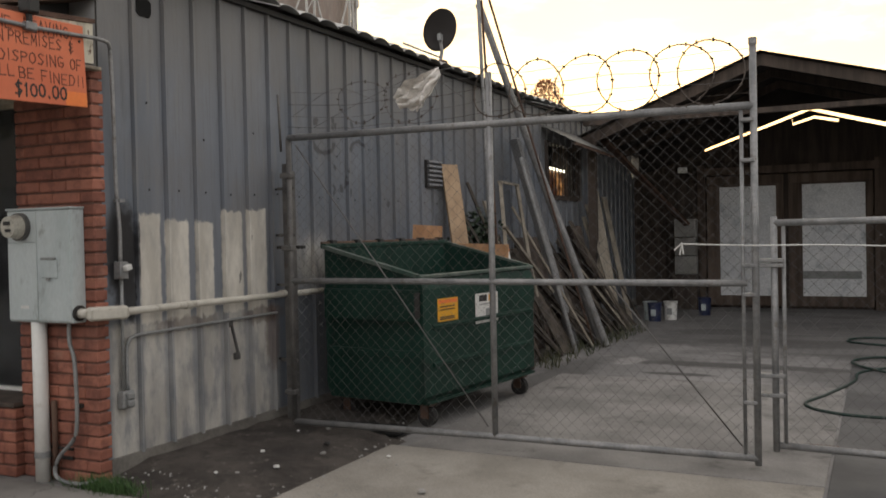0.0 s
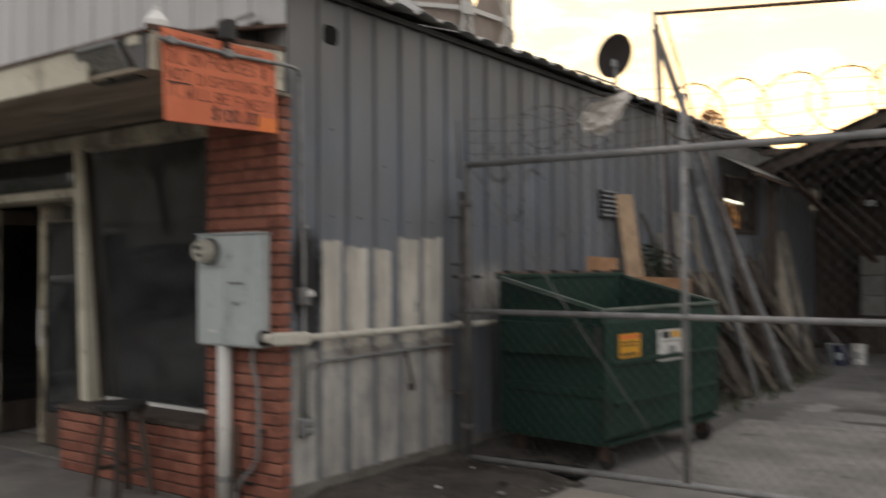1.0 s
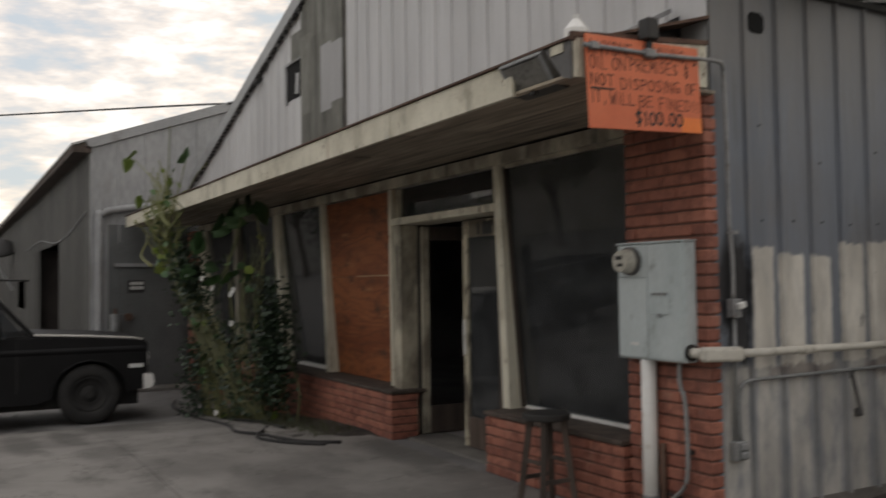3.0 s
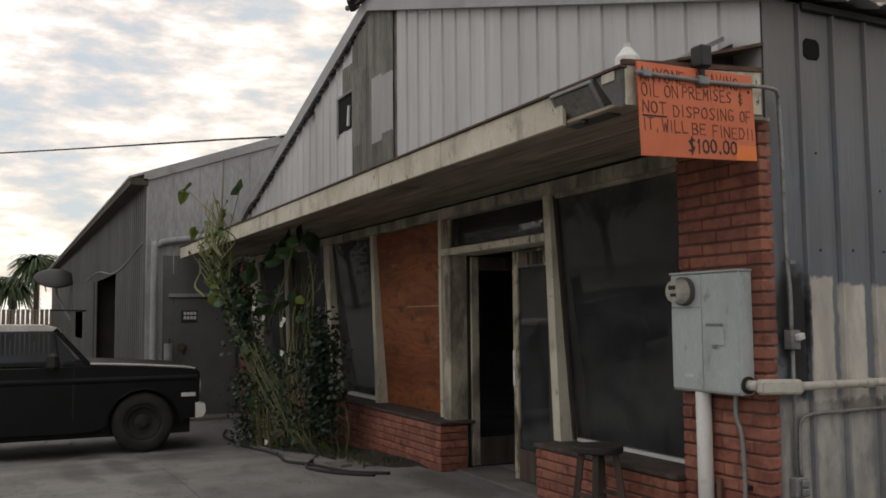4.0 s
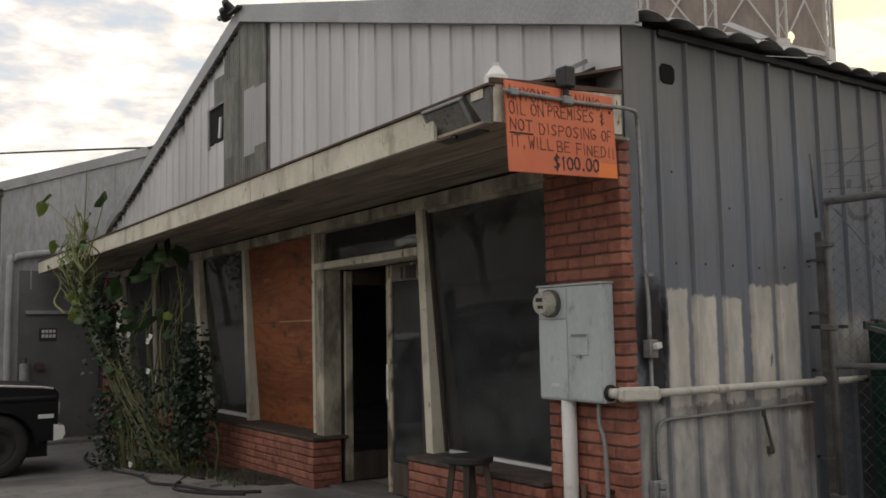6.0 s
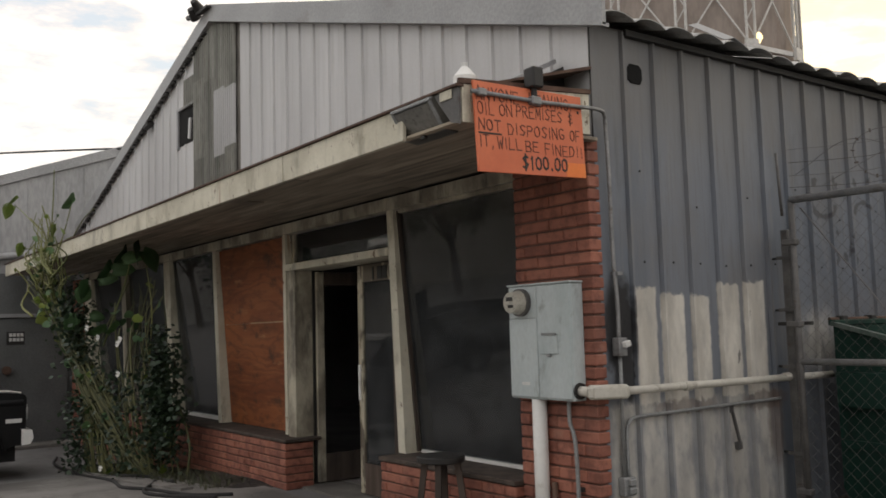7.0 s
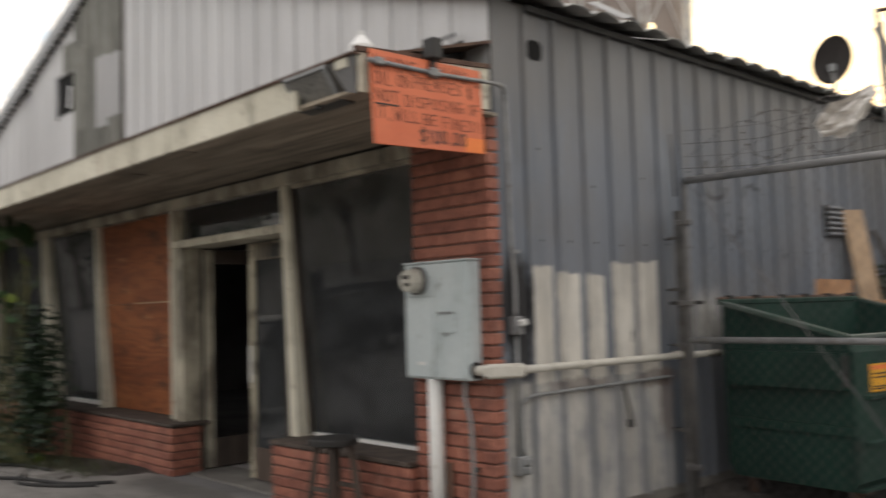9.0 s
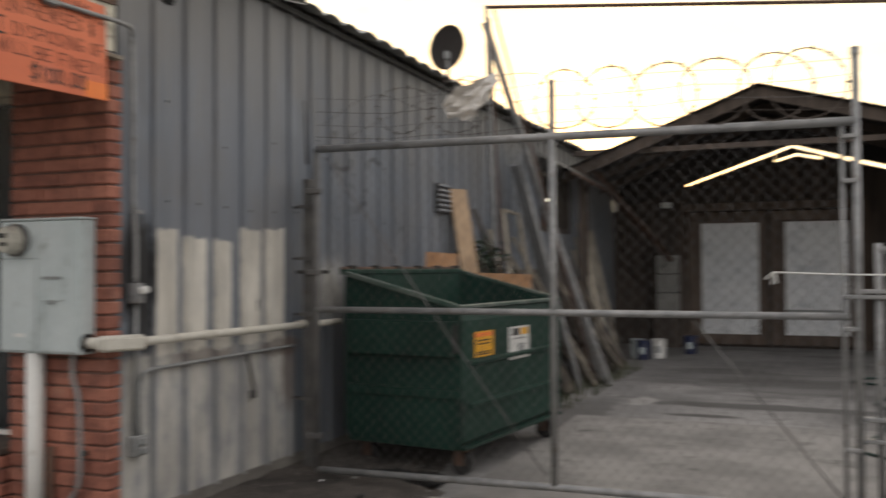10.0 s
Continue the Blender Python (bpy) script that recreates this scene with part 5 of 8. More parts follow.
# ---- electrics on the corner ----
def build_meter():
    e = thing("electric_meter_box", "pale grey electric meter cabinet on a brick column", "meter box", (-0.36, -0.06, 1.03))
    x0, x1, y0, z1 = -0.285, 0.285, -0.105, 0.71
    part("body", boxm(x0, x1, y0, 0.0, 0, z1, 0.006), M_BOXPAINT, e)
    part("rain_cap", boxm(x0 - 0.006, x1 + 0.006, y0 - 0.012, 0.0, z1, z1 + 0.012, 0.003), M_BOXPAINT, e)
    part("door", boxm(x0 + 0.006, x0 + 0.27, y0 - 0.008, y0, 0.012, 0.50, 0.003), M_BOXPAINT, e)
    part("meter_panel", boxm(x0 + 0.006, x0 + 0.27, y0 - 0.006, y0, 0.506, z1 - 0.006, 0.003), M_BOXPAINT, e)
    d = part("door", boxm(x0 + 0.276, x1 - 0.006, y0 - 0.009, y0, 0.012, z1 - 0.006, 0.003), M_BOXPAINT, e)
    part("hasp", boxm(x0 + 0.31, x0 + 0.46, y0 - 0.016, y0 - 0.009, 0.28, 0.40, 0.004), M_BOXPAINT, d)
    part("hasp", boxm(x0 + 0.32, x0 + 0.45, y0 - 0.022, y0 - 0.016, 0.395, 0.41), M_GREYCON, d)
    part("hasp", boxm(x0 + 0.37, x0 + 0.40, y0 - 0.03, y0 - 0.016, 0.265, 0.285, 0.003), M_GREYCON, d)
    part("label_plate", boxm(x0 + 0.115, x0 + 0.19, y0 - 0.0095, y0 - 0.008, 0.085, 0.105), M_WHITE, e)
    b = bmesh.new()
    bmesh.ops.create_cone(b, segments=28, radius1=0.088, radius2=0.088, depth=0.035, cap_ends=True, matrix=pose(x0 + 0.135, y0 - 0.02, 0.605, 90))
    part("meter_ring", b, M_POST, e, "dull metal meter ring")
    b = bmesh.new()
    bmesh.ops.create_cone(b, segments=28, radius1=0.078, radius2=0.066, depth=0.07, cap_ends=True, matrix=pose(x0 + 0.135, y0 - 0.07, 0.605, 90))
    me = part("meter", b, surface("meter_housing", (0.40, 0.385, 0.33), (0.48, 0.46, 0.40), 5, 50, 0.3), e, "round glass-fronted meter")
    part("dial", boxm(x0 + 0.10, x0 + 0.16, y0 - 0.109, y0 - 0.104, 0.615, 0.64), M_DARK, me)
    part("dial", boxm(x0 + 0.115, x0 + 0.165, y0 - 0.109, y0 - 0.104, 0.572, 0.592), M_DARK, me)
    part("knockout", tubem([(x1 - 0.001, -0.06, 0.06), (x1 + 0.012, -0.06, 0.06)], 0.05, 16), M_DARK, e)

    c = thing("conduit_run", "thick cream painted conduit along the metal wall", "conduit", (0, 0, 0))
    part("pipe", tubem([(-0.075, -0.12, 1.09), (0.0, -0.12, 1.09)], 0.030, 14), M_CONDUIT, c, smooth=True)
    fit_m = pose(0.055, -0.035, 1.085, 0, 0, 62)
    part("fitting", boxm(-0.11, 0.14, -0.045, 0.04, -0.042, 0.042, 0.018, fit_m), M_CONDUIT, c)
    part("cover_plate", boxm(-0.09, 0.12, -0.053, -0.045, -0.032, 0.032, 0.006, fit_m), M_CONDUIT, c)
    part("pipe", tubem([(0.095, 0.09, 1.085), (0.095, 0.7, 1.083), (0.095, 1.25, 1.078), (0.10, 1.76, 1.076)], 0.025, 14), M_CONDUIT, c, smooth=True)
    part("pipe", tubem([(0.10, 1.90, 1.074), (0.10, 2.3, 1.07)], 0.025, 14), M_CONDUIT, c, smooth=True)
    for y in (0.66, 1.74):
        part("coupling", tubem([(0.095, y - 0.03, 1.081), (0.095, y + 0.03, 1.081)], 0.030, 14), M_CONDUIT, c)

    c = thing("drain_pipe", "white plastic riser pipe below the meter cabinet", "pipe", (-0.44, -0.115, 0))
    part("pipe", tubem([(0, 0, 0.0), (0, 0, 1.03)], 0.047, 16), M_PVC, c, smooth=True)
    part("collar", tubem([(0, 0, 0.16), (0, 0, 0.20)], 0.051, 16), M_GREYCON, c)
    part("bracket", boxm(-0.11, 0.22, 0.04, 0.055, 0.15, 0.17), M_DARK, c)
    part("bracket", boxm(-0.11, 0.22, 0.04, 0.055, 0.21, 0.225), M_DARK, c)
    c = thing("thin_pipe", "thin dark pipe beside the white riser", "pipe", (-0.36, -0.085, 0))
    part("pipe", tubem([(0, 0, 0.02), (0, 0, 0.52)], 0.018, 10), M_RUST, c, smooth=True)
    c = thing("ground_cable", "grey flexible cable drooping down the brick column", "cable", (-0.2, -0.09, 0))
    part("cable", tubem(bend([(0, 0, 1.03), (0, 0, 0.9), (0.05, -0.01, 0.78), (0.06, -0.01, 0.45), (0.03, -0.01, 0.30), (-0.09, -0.02, 0.18), (-0.14, -0.02, 0.08), (-0.08, -0.03, 0.03), (0.12, -0.05, 0.03), (0.22, 0.0, 0.05)]), 0.013, 8), M_GREYCON, c, smooth=True)
    part("clip", boxm(0.035, 0.085, 0.0, 0.03, 0.49, 0.515), M_DARK, c)

    # thin conduit from the canopy down the side wall
    a, b2 = CA + CN * 0.055, CA + CD * 1.05 + CN * 0.055
    c = thing("wall_conduit", "thin grey conduit from canopy down the metal wall", "conduit", (0, 0, 0))
    part("pipe", tubem([b2 + Vector((0, 0, 2.715)), a + CD * 0.5 + Vector((0, 0, 2.738)), a + CD * 0.05 + Vector((0, 0, 2.772))] + bend([(0.10, -0.03, 2.772), (0.075, 0.035, 2.76), (0.05, 0.07, 2.66), (0.045, 0.085, 2.4), (0.035, 0.10, 1.9), (0.03, 0.125, 1.62), (0.03, 0.125, 1.40)]), 0.0125, 8), M_GALV, c, smooth=True)
    mid = a + CD * 0.56
    part("junction", boxm(-0.04, 0.04, -0.025, 0.025, -0.025, 0.025, 0.008, Matrix.Translation(mid + Vector((0, 0, 2.735))) @ Matrix.Rotation(math.atan2(CD.y, CD.x), 4, "Z")), M_GALV, c)
    part("junction", boxm(-0.03, 0.03, -0.02, 0.02, -0.02, 0.02, 0.006, Matrix.Translation(a + CD * 0.98 + Vector((0, 0, 2.718))) @ Matrix.Rotation(math.atan2(CD.y, CD.x), 4, "Z")), M_GALV, c)
    part("clip", boxm(0.0, 0.06, 0.105, 0.15, 1.78, 1.80), M_GALV, c)
    part("pipe", tubem([(0.028, 0.13, 1.29), (0.028, 0.128, 1.0), (0.028, 0.125, 0.56)], 0.011, 8), M_GREYCON, c, smooth=True)
    c = thing("lamp_holder", "black box lamp holder on the sign conduit", "lamp", tuple(mid + Vector((0, 0, 2.755))))
    part("neck", tubem([(0, 0, 0.0), (0, 0, 0.05)], 0.018), M_DARK, c)
    part("box", boxm(-0.045, 0.045, -0.04, 0.04, 0.05, 0.17, 0.01), M_DARK, c)
    c = thing("switch_box", "small metal switch box on the painted wall", "switch", (0.004, 0.125, 1.34))
    part("box", boxm(0, 0.06, -0.035, 0.035, -0.05, 0.06, 0.004), M_GALV, c)
    part("lever", boxm(0.055, 0.09, -0.005, 0.045, 0.0, 0.035, 0.004, Matrix.Rotation(radians(15), 4, "X")), M_WHITE, c, "white flip cover")
    c = thing("outlet_box", "grey weatherproof outlet box low on wall", "outlet", (0.004, 0.135, 0.46))
    part("box", boxm(0, 0.055, -0.045, 0.055, 0.0, 0.11, 0.006), M_GREYCON, c)
    part("cover", boxm(0.055, 0.075, -0.015, 0.04, 0.01, 0.05, 0.006), M_GREYCON, c)
    part("cover", boxm(0.055, 0.075, -0.015, 0.04, 0.06, 0.10, 0.006), M_GREYCON, c)
    c = thing("low_conduit", "thin grey conduit bending along the wall", "conduit", (0, 0, 0))
    part("pipe", tubem(bend([(0.032, 0.155, 0.57), (0.032, 0.155, 0.80), (0.032, 0.175, 0.885), (0.032, 0.25, 0.915), (0.034, 0.5, 0.92), (0.036, 1.1, 0.925), (0.036, 1.74, 0.93)]), 0.0115, 8), M_GREYCON, c, smooth=True)

    # box floodlight on the canopy corner
    f = thing("canopy_floodlight", "grey box floodlight hanging in the canopy corner", "floodlight", (0, 0, 0))
    steel = surface("dull_bronze_housing", (0.085, 0.082, 0.076), (0.125, 0.12, 0.11), 4, 50, 0.45, 0.3)
    part("housing", prism([(-1.168, 2.738), (-1.172, 2.715), (-1.075, 2.565), (-1.00, 2.555), (-0.96, 2.60), (-0.96, 2.738)], 0, -0.43, -0.045), steel, f)
    part("lens", prism([(-1.176, 2.705), (-1.083, 2.575), (-1.079, 2.578), (-1.172, 2.708)], 0, -0.405, -0.075), surface("dusty_lamp_lens", (0.12, 0.118, 0.11), (0.19, 0.185, 0.17), 5, 40, 0.3), f, "dusty grey lens panel")
    for xa, xb in ((-0.435, -0.41), (-0.07, -0.045)):
        part("lens_frame", prism([(-1.185, 2.718), (-1.085, 2.562), (-1.075, 2.567), (-1.17, 2.722)], 0, xa, xb), M_GREYCON, f)
    part("lens_frame", boxm(-0.435, -0.045, -1.188, -1.165, 2.712, 2.732, 0.004), M_GREYCON, f)
    part("catch", boxm(-0.26, -0.22, -1.10, -1.075, 2.545, 2.566, 0.004), M_DARK, f)
    j = thing("plastic_jug", "white plastic jug standing on the canopy", "jug", (-0.22, -0.80, 2.86))
    b = bmesh.new()
    for r, z in ((0.085, 0.0),):
        bmesh.ops.create_cone(b, segments=16, radius1=0.07, radius2=0.07, depth=0.08, cap_ends=True, matrix=pose(0, 0, 0.04))
        bmesh.ops.create_cone(b, segments=16, radius1=0.07, radius2=0.022, depth=0.06, cap_ends=True, matrix=pose(0, 0, 0.11))
    part("body", b, M_PVC, j)
    part("cap", tubem([(0, 0, 0.13), (0, 0, 0.165)], 0.02, 12), M_WHITE, j)


build_meter()


# ---- gate with razor wire ----
def chain_link(bm, a, b, z0, z1, step=0.041, r=0.0014):
    """Diamond mesh between two uprights, woven of bent wires."""
    a, b = Vector(a), Vector(b)
    ln = (b - a).length
    d = (b - a) / ln
    nrm = Vector((d.y, -d.x, 0))
    n, rows = int(ln / step), int((z1 - z0) / (step * 1.0))
    hz = (z1 - z0) / rows
    for i in range(n):
        s0 = i * ln / n
        pts = []
        for j in range(rows + 1):
            side = (i + j) % 2
            s = min(ln, s0 + side * ln / n)
            pts.append(a + d * s + nrm * (0.003 if side else -0.003) + Vector((0, 0, z0 + j * hz - a.z)))
        add_tube(bm, pts, r, 3)
    return bm


GL, GR = Vector((0.36, 1.50, 0)), Vector((3.695, 1.71, 0))


def on_gate(s, z, out=0.0):
    p = GL + (GR - GL) * s
    return Vector((p.x, p.y - out, z))


def build_gate():
    g = thing("chain_link_gate", "wide galvanised chain-link drive gate topped with razor wire", "gate", (0, 0, 0))
    z0, z1, zm = 0.125, 2.285, 1.20

    def pipe(name, pts, r=0.024, m=M_GALV, lab=""):
        return part(name, tubem(pts, r, 10), m, g, lab, True)

    pipe("top_rail", [on_gate(0, z1), on_gate(1, z1)], 0.026)
    pipe("bottom_rail", [on_gate(0, z0), on_gate(0.5, z0 - 0.004), on_gate(1, z0 - 0.02)], 0.023)
    pipe("middle_rail", [on_gate(0.0, zm), on_gate(0.985, zm - 0.01)], 0.022)
    pipe("upright", [on_gate(0, z0), on_gate(0, z1)], 0.021, M_POST)
    pipe("upright", [on_gate(0.485, z0), on_gate(0.485, 2.64)], 0.022)
    pipe("upright", [on_gate(0.978, z0), on_gate(0.978, z1)], 0.012)
    pipe("upright", [on_gate(1.0, 0.06), on_gate(1.0, 2.67)], 0.022)
    pipe("extension", [on_gate(-0.02, z1 - 0.1), on_gate(-0.025, 2.62)], 0.010, M_POST)
    part("cap", tubem([on_gate(1.0, 2.66), on_gate(1.0, 2.70)], 0.026, 10), M_GALV, g)
    pipe("brace", [on_gate(0.02, z1 - 0.06), on_gate(0.47, z0 + 0.06)], 0.0045, M_WIRE)
    pipe("brace", [on_gate(0.73, zm - 0.02), on_gate(0.972, z0 + 0.05)], 0.005, M_POST)
    for z in (0.45, 1.12, 1.30, 1.95, 2.2):
        part("clamp", boxm(-0.042, 0.042, -0.028, 0.028, -0.012, 0.012, 0.004, Matrix.Translation(on_gate(0.989, z))), M_GALV, g)
    for z in (0.35, 1.45, 2.0):
        part("hinge", boxm(-0.07, 0.03, -0.03, 0.03, -0.02, 0.02, 0.006, Matrix.Translation(on_gate(0.0, z))), M_POST, g)
    bm = bmesh.new()
    chain_link(bm, on_gate(0.0, 0), on_gate(0.485, 0), z0, z1)
    chain_link(bm, on_gate(0.485, 0), on_gate(1.0, 0), z0, z1)
    tagged(part("wire_mesh", bm, M_WIRE, g, "woven diamond wire mesh"), kind="stuff")
    # barbed strands
    for i, z in enumerate((2.37, 2.45, 2.54, 2.63)):
        pts = [on_gate(0.485 * t / 6, z - 0.05 * math.sin(math.pi * t / 6) + (0.02 if t == 3 else 0)) for t in range(7)] + [on_gate(0.485 + 0.515 * t / 6, z + 0.012 * math.sin(t * 2 + i)) for t in range(1, 7)]
        part("barbed_strand", tubem(pts, 0.0015, 4), M_WIRE if i % 2 else M_BARB, g, "thin barbed wire strand")
    # flat razor coils
    coils = [(0.20, 0.20, 0.15), (0.31, 0.21, 0.17), (0.51, 0.19, 0.18), (0.591, 0.19, 0.185), (0.69, 0.195, 0.19), (0.777, 0.20, 0.195), (0.876, 0.20, 0.195), (0.927, 0.205, 0.20)]
    barb = mesh_of("barb", boxm(-0.012, 0.012, -0.003, 0.003, -0.006, 0.006), M_BARB)
    for i, (s, rx, rz) in enumerate(coils):
        c = on_gate(s, 2.50)
        pts = []
        for k in range(26):
            t = k / 26 * 2 * math.pi
            pts.append((c.x + rx * math.cos(t), c.y - 0.05 + 0.04 * math.sin(t * 2 + i), c.z + rz * math.sin(t)))
        coil = part("razor_coil", tubem(pts, 0.0045 if i > 1 else 0.003, 5, True), M_BARB if i > 1 else M_WIRE, g, "loop of razor wire")
        for k in range(0, 26, 2):
            ob = new("barb", barb)
            ob.parent, ob.location, ob.rotation_euler = coil, pts[k], (0.4 * k, k / 26 * 6.28, 0.3 * k)
    for b in ([(0.42, 1.49, 2.45), (0.8, 1.5, 2.62), (1.2, 1.53, 2.50), (1.45, 1.54, 2.70), (1.8, 1.56, 2.48)], [(0.6, 1.5, 2.35), (1.0, 1.5, 2.5), (1.5, 1.52, 2.66), (1.95, 1.56, 2.66), (2.0, 1.56, 2.4)]):
        part("razor_coil", tubem(bend(b), 0.0022, 5), M_WIRE, g)

    # rag caught on the wire
    bm = bmesh.new()
    rows = []
    n, m = 26, 14
    for i in range(n + 1):
        u = i / n
        mid = Vector((1.655, 0, 2.665)).lerp(Vector((1.315, 0, 2.475)), u) + Vector((0, 0, -0.03 * math.sin(math.pi * u)))
        wide = 0.025 + 0.17 * math.sin(math.pi * min(1.0, 0.08 + u * 0.62)) * (1 - 0.45 * max(0.0, u - 0.75) / 0.25)
        rows.append([])
        for j in range(m + 1):
            v = j / m - 0.5
            fold = 0.030 * math.sin(17 * v + 4 * u) * min(1, 3 * u) + 0.03 * noise.noise(Vector((u * 5, v * 5, 1)))
            p = mid + Vector((-0.45, 0, 0.9)).normalized() * wide * v + Vector((0.02 * noise.noise(Vector((u * 6, v * 7, 5))), 0, 0.03 * noise.noise(Vector((u * 6, v * 8, 9)))))
            rows[-1].append(bm.verts.new((p.x, 1.50 + fold, p.z)))
    for i in range(n):
        for j in range(m):
            bm.faces.new((rows[i][j], rows[i + 1][j], rows[i + 1][j + 1], rows[i][j + 1]))
    # a twisted tail below
    add_tube(bm, bend([(1.52, 1.50, 2.50), (1.50, 1.48, 2.44), (1.47, 1.50, 2.40)], 4), 0.018, 7, False, 0.3)
    tagged(part("rag", bm, M_CLOTH, None, "", True), "dirty white rag caught on the razor wire", "rag")

    # hinge post by the wall
    p = thing("gate_post", "square grey steel post bolted to the metal wall", "post", (0.12, 1.80, 0.0))
    part("post", boxm(-0.03, 0.03, -0.03, 0.03, 0.0, 2.12, 0.006), M_POST, p)
    part("channel", boxm(0.032, 0.06, -0.03, 0.03, 0.06, 2.06, 0.004), M_POST, p)
    for z in (0.55, 1.15, 1.55, 1.92):
        part("bolt", tubem([(-0.12, 0, z), (-0.03, 0, z)], 0.009, 8), M_DARK, p)
        part("clip", boxm(-0.06, 0.10, -0.05, -0.04, z - 0.012, z + 0.012), M_POST, p)
    part("hasp", boxm(-0.06, 0.20, -0.08, -0.045, 1.44, 1.465, 0.004), M_DARK, p)

    # walk gate and short fence beside it
    w = thing("walk_gate", "low chain-link walk gate beside the drive gate", "gate", (3.80, 1.74, 0.0))
    for name, pts, r in (("upright", [(0, 0, 0.15), (0, 0, 1.60)], 0.021), ("upright", [(0.055, 0, 0.19), (0.055, 0, 1.56)], 0.012), ("top_rail", [(0, 0, 1.56), (1.7, 0.07, 1.57)], 0.022), ("bottom_rail", [(0.02, 0, 0.19), (1.7, 0.07, 0.15)], 0.022), ("upright", [(1.7, 0.07, 0.0), (1.7, 0.07, 1.6)], 0.03)):
        part(name, tubem(pts, r, 10), M_GALV, w, smooth=True)
    bm = bmesh.new()
    chain_link(bm, (0.06, 0.0, 0), (1.7, 0.07, 0), 0.19, 1.56)
    tagged(part("wire_mesh", bm, M_WIRE, w, "woven diamond wire mesh"), kind="stuff")
    for z in (0.5, 0.62, 1.30, 1.33):
        part("latch", boxm(-0.13, 0.06, -0.035, 0.035, z - 0.012, z + 0.012, 0.004), M_GALV, w)
    c = thing("tie_cord", "white cord tied across the gates", "cord", (0, 0, 0))
    part("cord", tubem(bend([(3.26, 1.66, 1.44), (3.68, 1.66, 1.425), (4.2, 1.70, 1.42), (5.45, 1.78, 1.37)]), 0.005, 6), M_WHITE, c)
    for q in ((3.21, 1.66, 1.40), (3.245, 1.66, 1.37), (3.27, 1.65, 1.375)):
        part("loose_end", tubem([(3.26, 1.66, 1.445), q], 0.005, 5), M_WHITE, c)


build_gate()


# ---- dumpster ----
def build_dumpster():
    e = tagged(new("dumpster"), "dark green steel dumpster with open top on casters", "dumpster")
    e.matrix_world = pose(1.17, 2.05, 0.0, 0, 0, -7)
    W, D = 1.84, 0.96  # along local y, depth along -x
    # body outline in (x, z): high back, raked front
    def side(y0, y1, name, thick_lab=""):
        out = [(0.0, 1.20), (0.03, 1.10), (0.03, 0.26), (-0.02, 0.20), (-D + 0.05, 0.20), (-D, 0.28), (-D, 1.44)]
        return part(name, prism(out, 1, y0, y1), M_GREEN, e)

    side(0.0, 0.02, "side_wall")
    side(W - 0.02, W, "side_wall")
    part("front_wall", prism([(0.0, 1.20), (0.03, 1.10), (0.03, 0.26), (-0.02, 0.20), (-0.04, 0.20), (0.01, 0.27), (0.012, 1.10), (-0.02, 1.20)], 1, 0.02, W - 0.02), M_GREEN, e)
    part("back_wall", boxm(-D, -D + 0.02, 0.02, W - 0.02, 0.25, 1.44), M_GREEN, e)
    part("floor_plate", boxm(-D + 0.02, 0.05, 0.02, W - 0.02, 0.20, 0.22), M_GREEN, e)
    part("rim", barm((0.0, -0.01, 1.205), (-D, -0.01, 1.445), 0.05, 0.03), M_WORN, e)
    part("rim", barm((0.0, W + 0.01, 1.205), (-D, W + 0.01, 1.445), 0.05, 0.03), M_WORN, e)
    part("rim", boxm(-0.02, 0.03, -0.02, W + 0.02, 1.185, 1.215, 0.006), M_WORN, e)
    part("rim", boxm(-D - 0.03, -D + 0.03, -0.02, W + 0.02, 1.43, 1.47, 0.006), M_GREEN, e)
    for z in (0.80, 0.50):
        part("rib", prism([(0.03, z - 0.02), (0.055, z - 0.012), (0.055, z + 0.012), (0.03, z + 0.02)], 1, 0.12, W - 0.05), M_GREEN, e)
    part("fork_sleeve", prism([(-0.0, 0.86), (-0.0, 1.10), (-D + 0.06, 1.10), (-D + 0.06, 0.86)], 1, -0.085, 0.0), M_GREEN, e, "steel fork pocket along the side")
    part("fork_sleeve", prism([(-0.0, 0.86), (-0.0, 1.10), (-D + 0.06, 1.10), (-D + 0.06, 0.86)], 1, W, W + 0.085), M_GREEN, e)
    # thin dark plate imitates the shade inside the fork pocket
    part("mouth_shade_plate", boxm(0.001, 0.006, -0.075, -0.01, 0.88, 1.08), M_DARK, e)
    part("lower_band", prism([(0.02, 0.56), (0.02, 0.62), (-D + 0.03, 0.62), (-D + 0.03, 0.56)], 1, -0.025, 0.0), M_GREEN, e)
    part("hinge_bar", tubem([(-D - 0.03, 0.0, 1.475), (-D - 0.03, W, 1.475)], 0.014, 8), M_RUST, e)
    for i in range(6):
        part("hinge_lug", boxm(-D - 0.06, -D + 0.01, 0.1 + 0.33 * i, 0.16 + 0.33 * i, 1.44, 1.50, 0.006), M_DARK, e)
    st = part("warning_sticker", boxm(0.031, 0.0335, 0.20, 0.50, 0.83, 1.015), M_YELLOW, e, "yellow warning sticker with bars of print")
    part("print_bar", boxm(0.0335, 0.0345, 0.21, 0.49, 0.975, 1.005), M_ORANGE2, st)
    for z in (0.95, 0.925, 0.865, 0.85):
        part("print_bar", boxm(0.0335, 0.0345, 0.23, 0.45, z - 0.006, z + 0.004), M_DARK, st)
    st = part("label_sticker", boxm(0.031, 0.0335, 0.78, 1.16, 0.76, 1.015), M_WHITE, e, "white label with plain coloured marks")
    part("print_bar", boxm(0.0335, 0.0345, 0.84, 0.97, 0.945, 1.0), M_DARK, st)
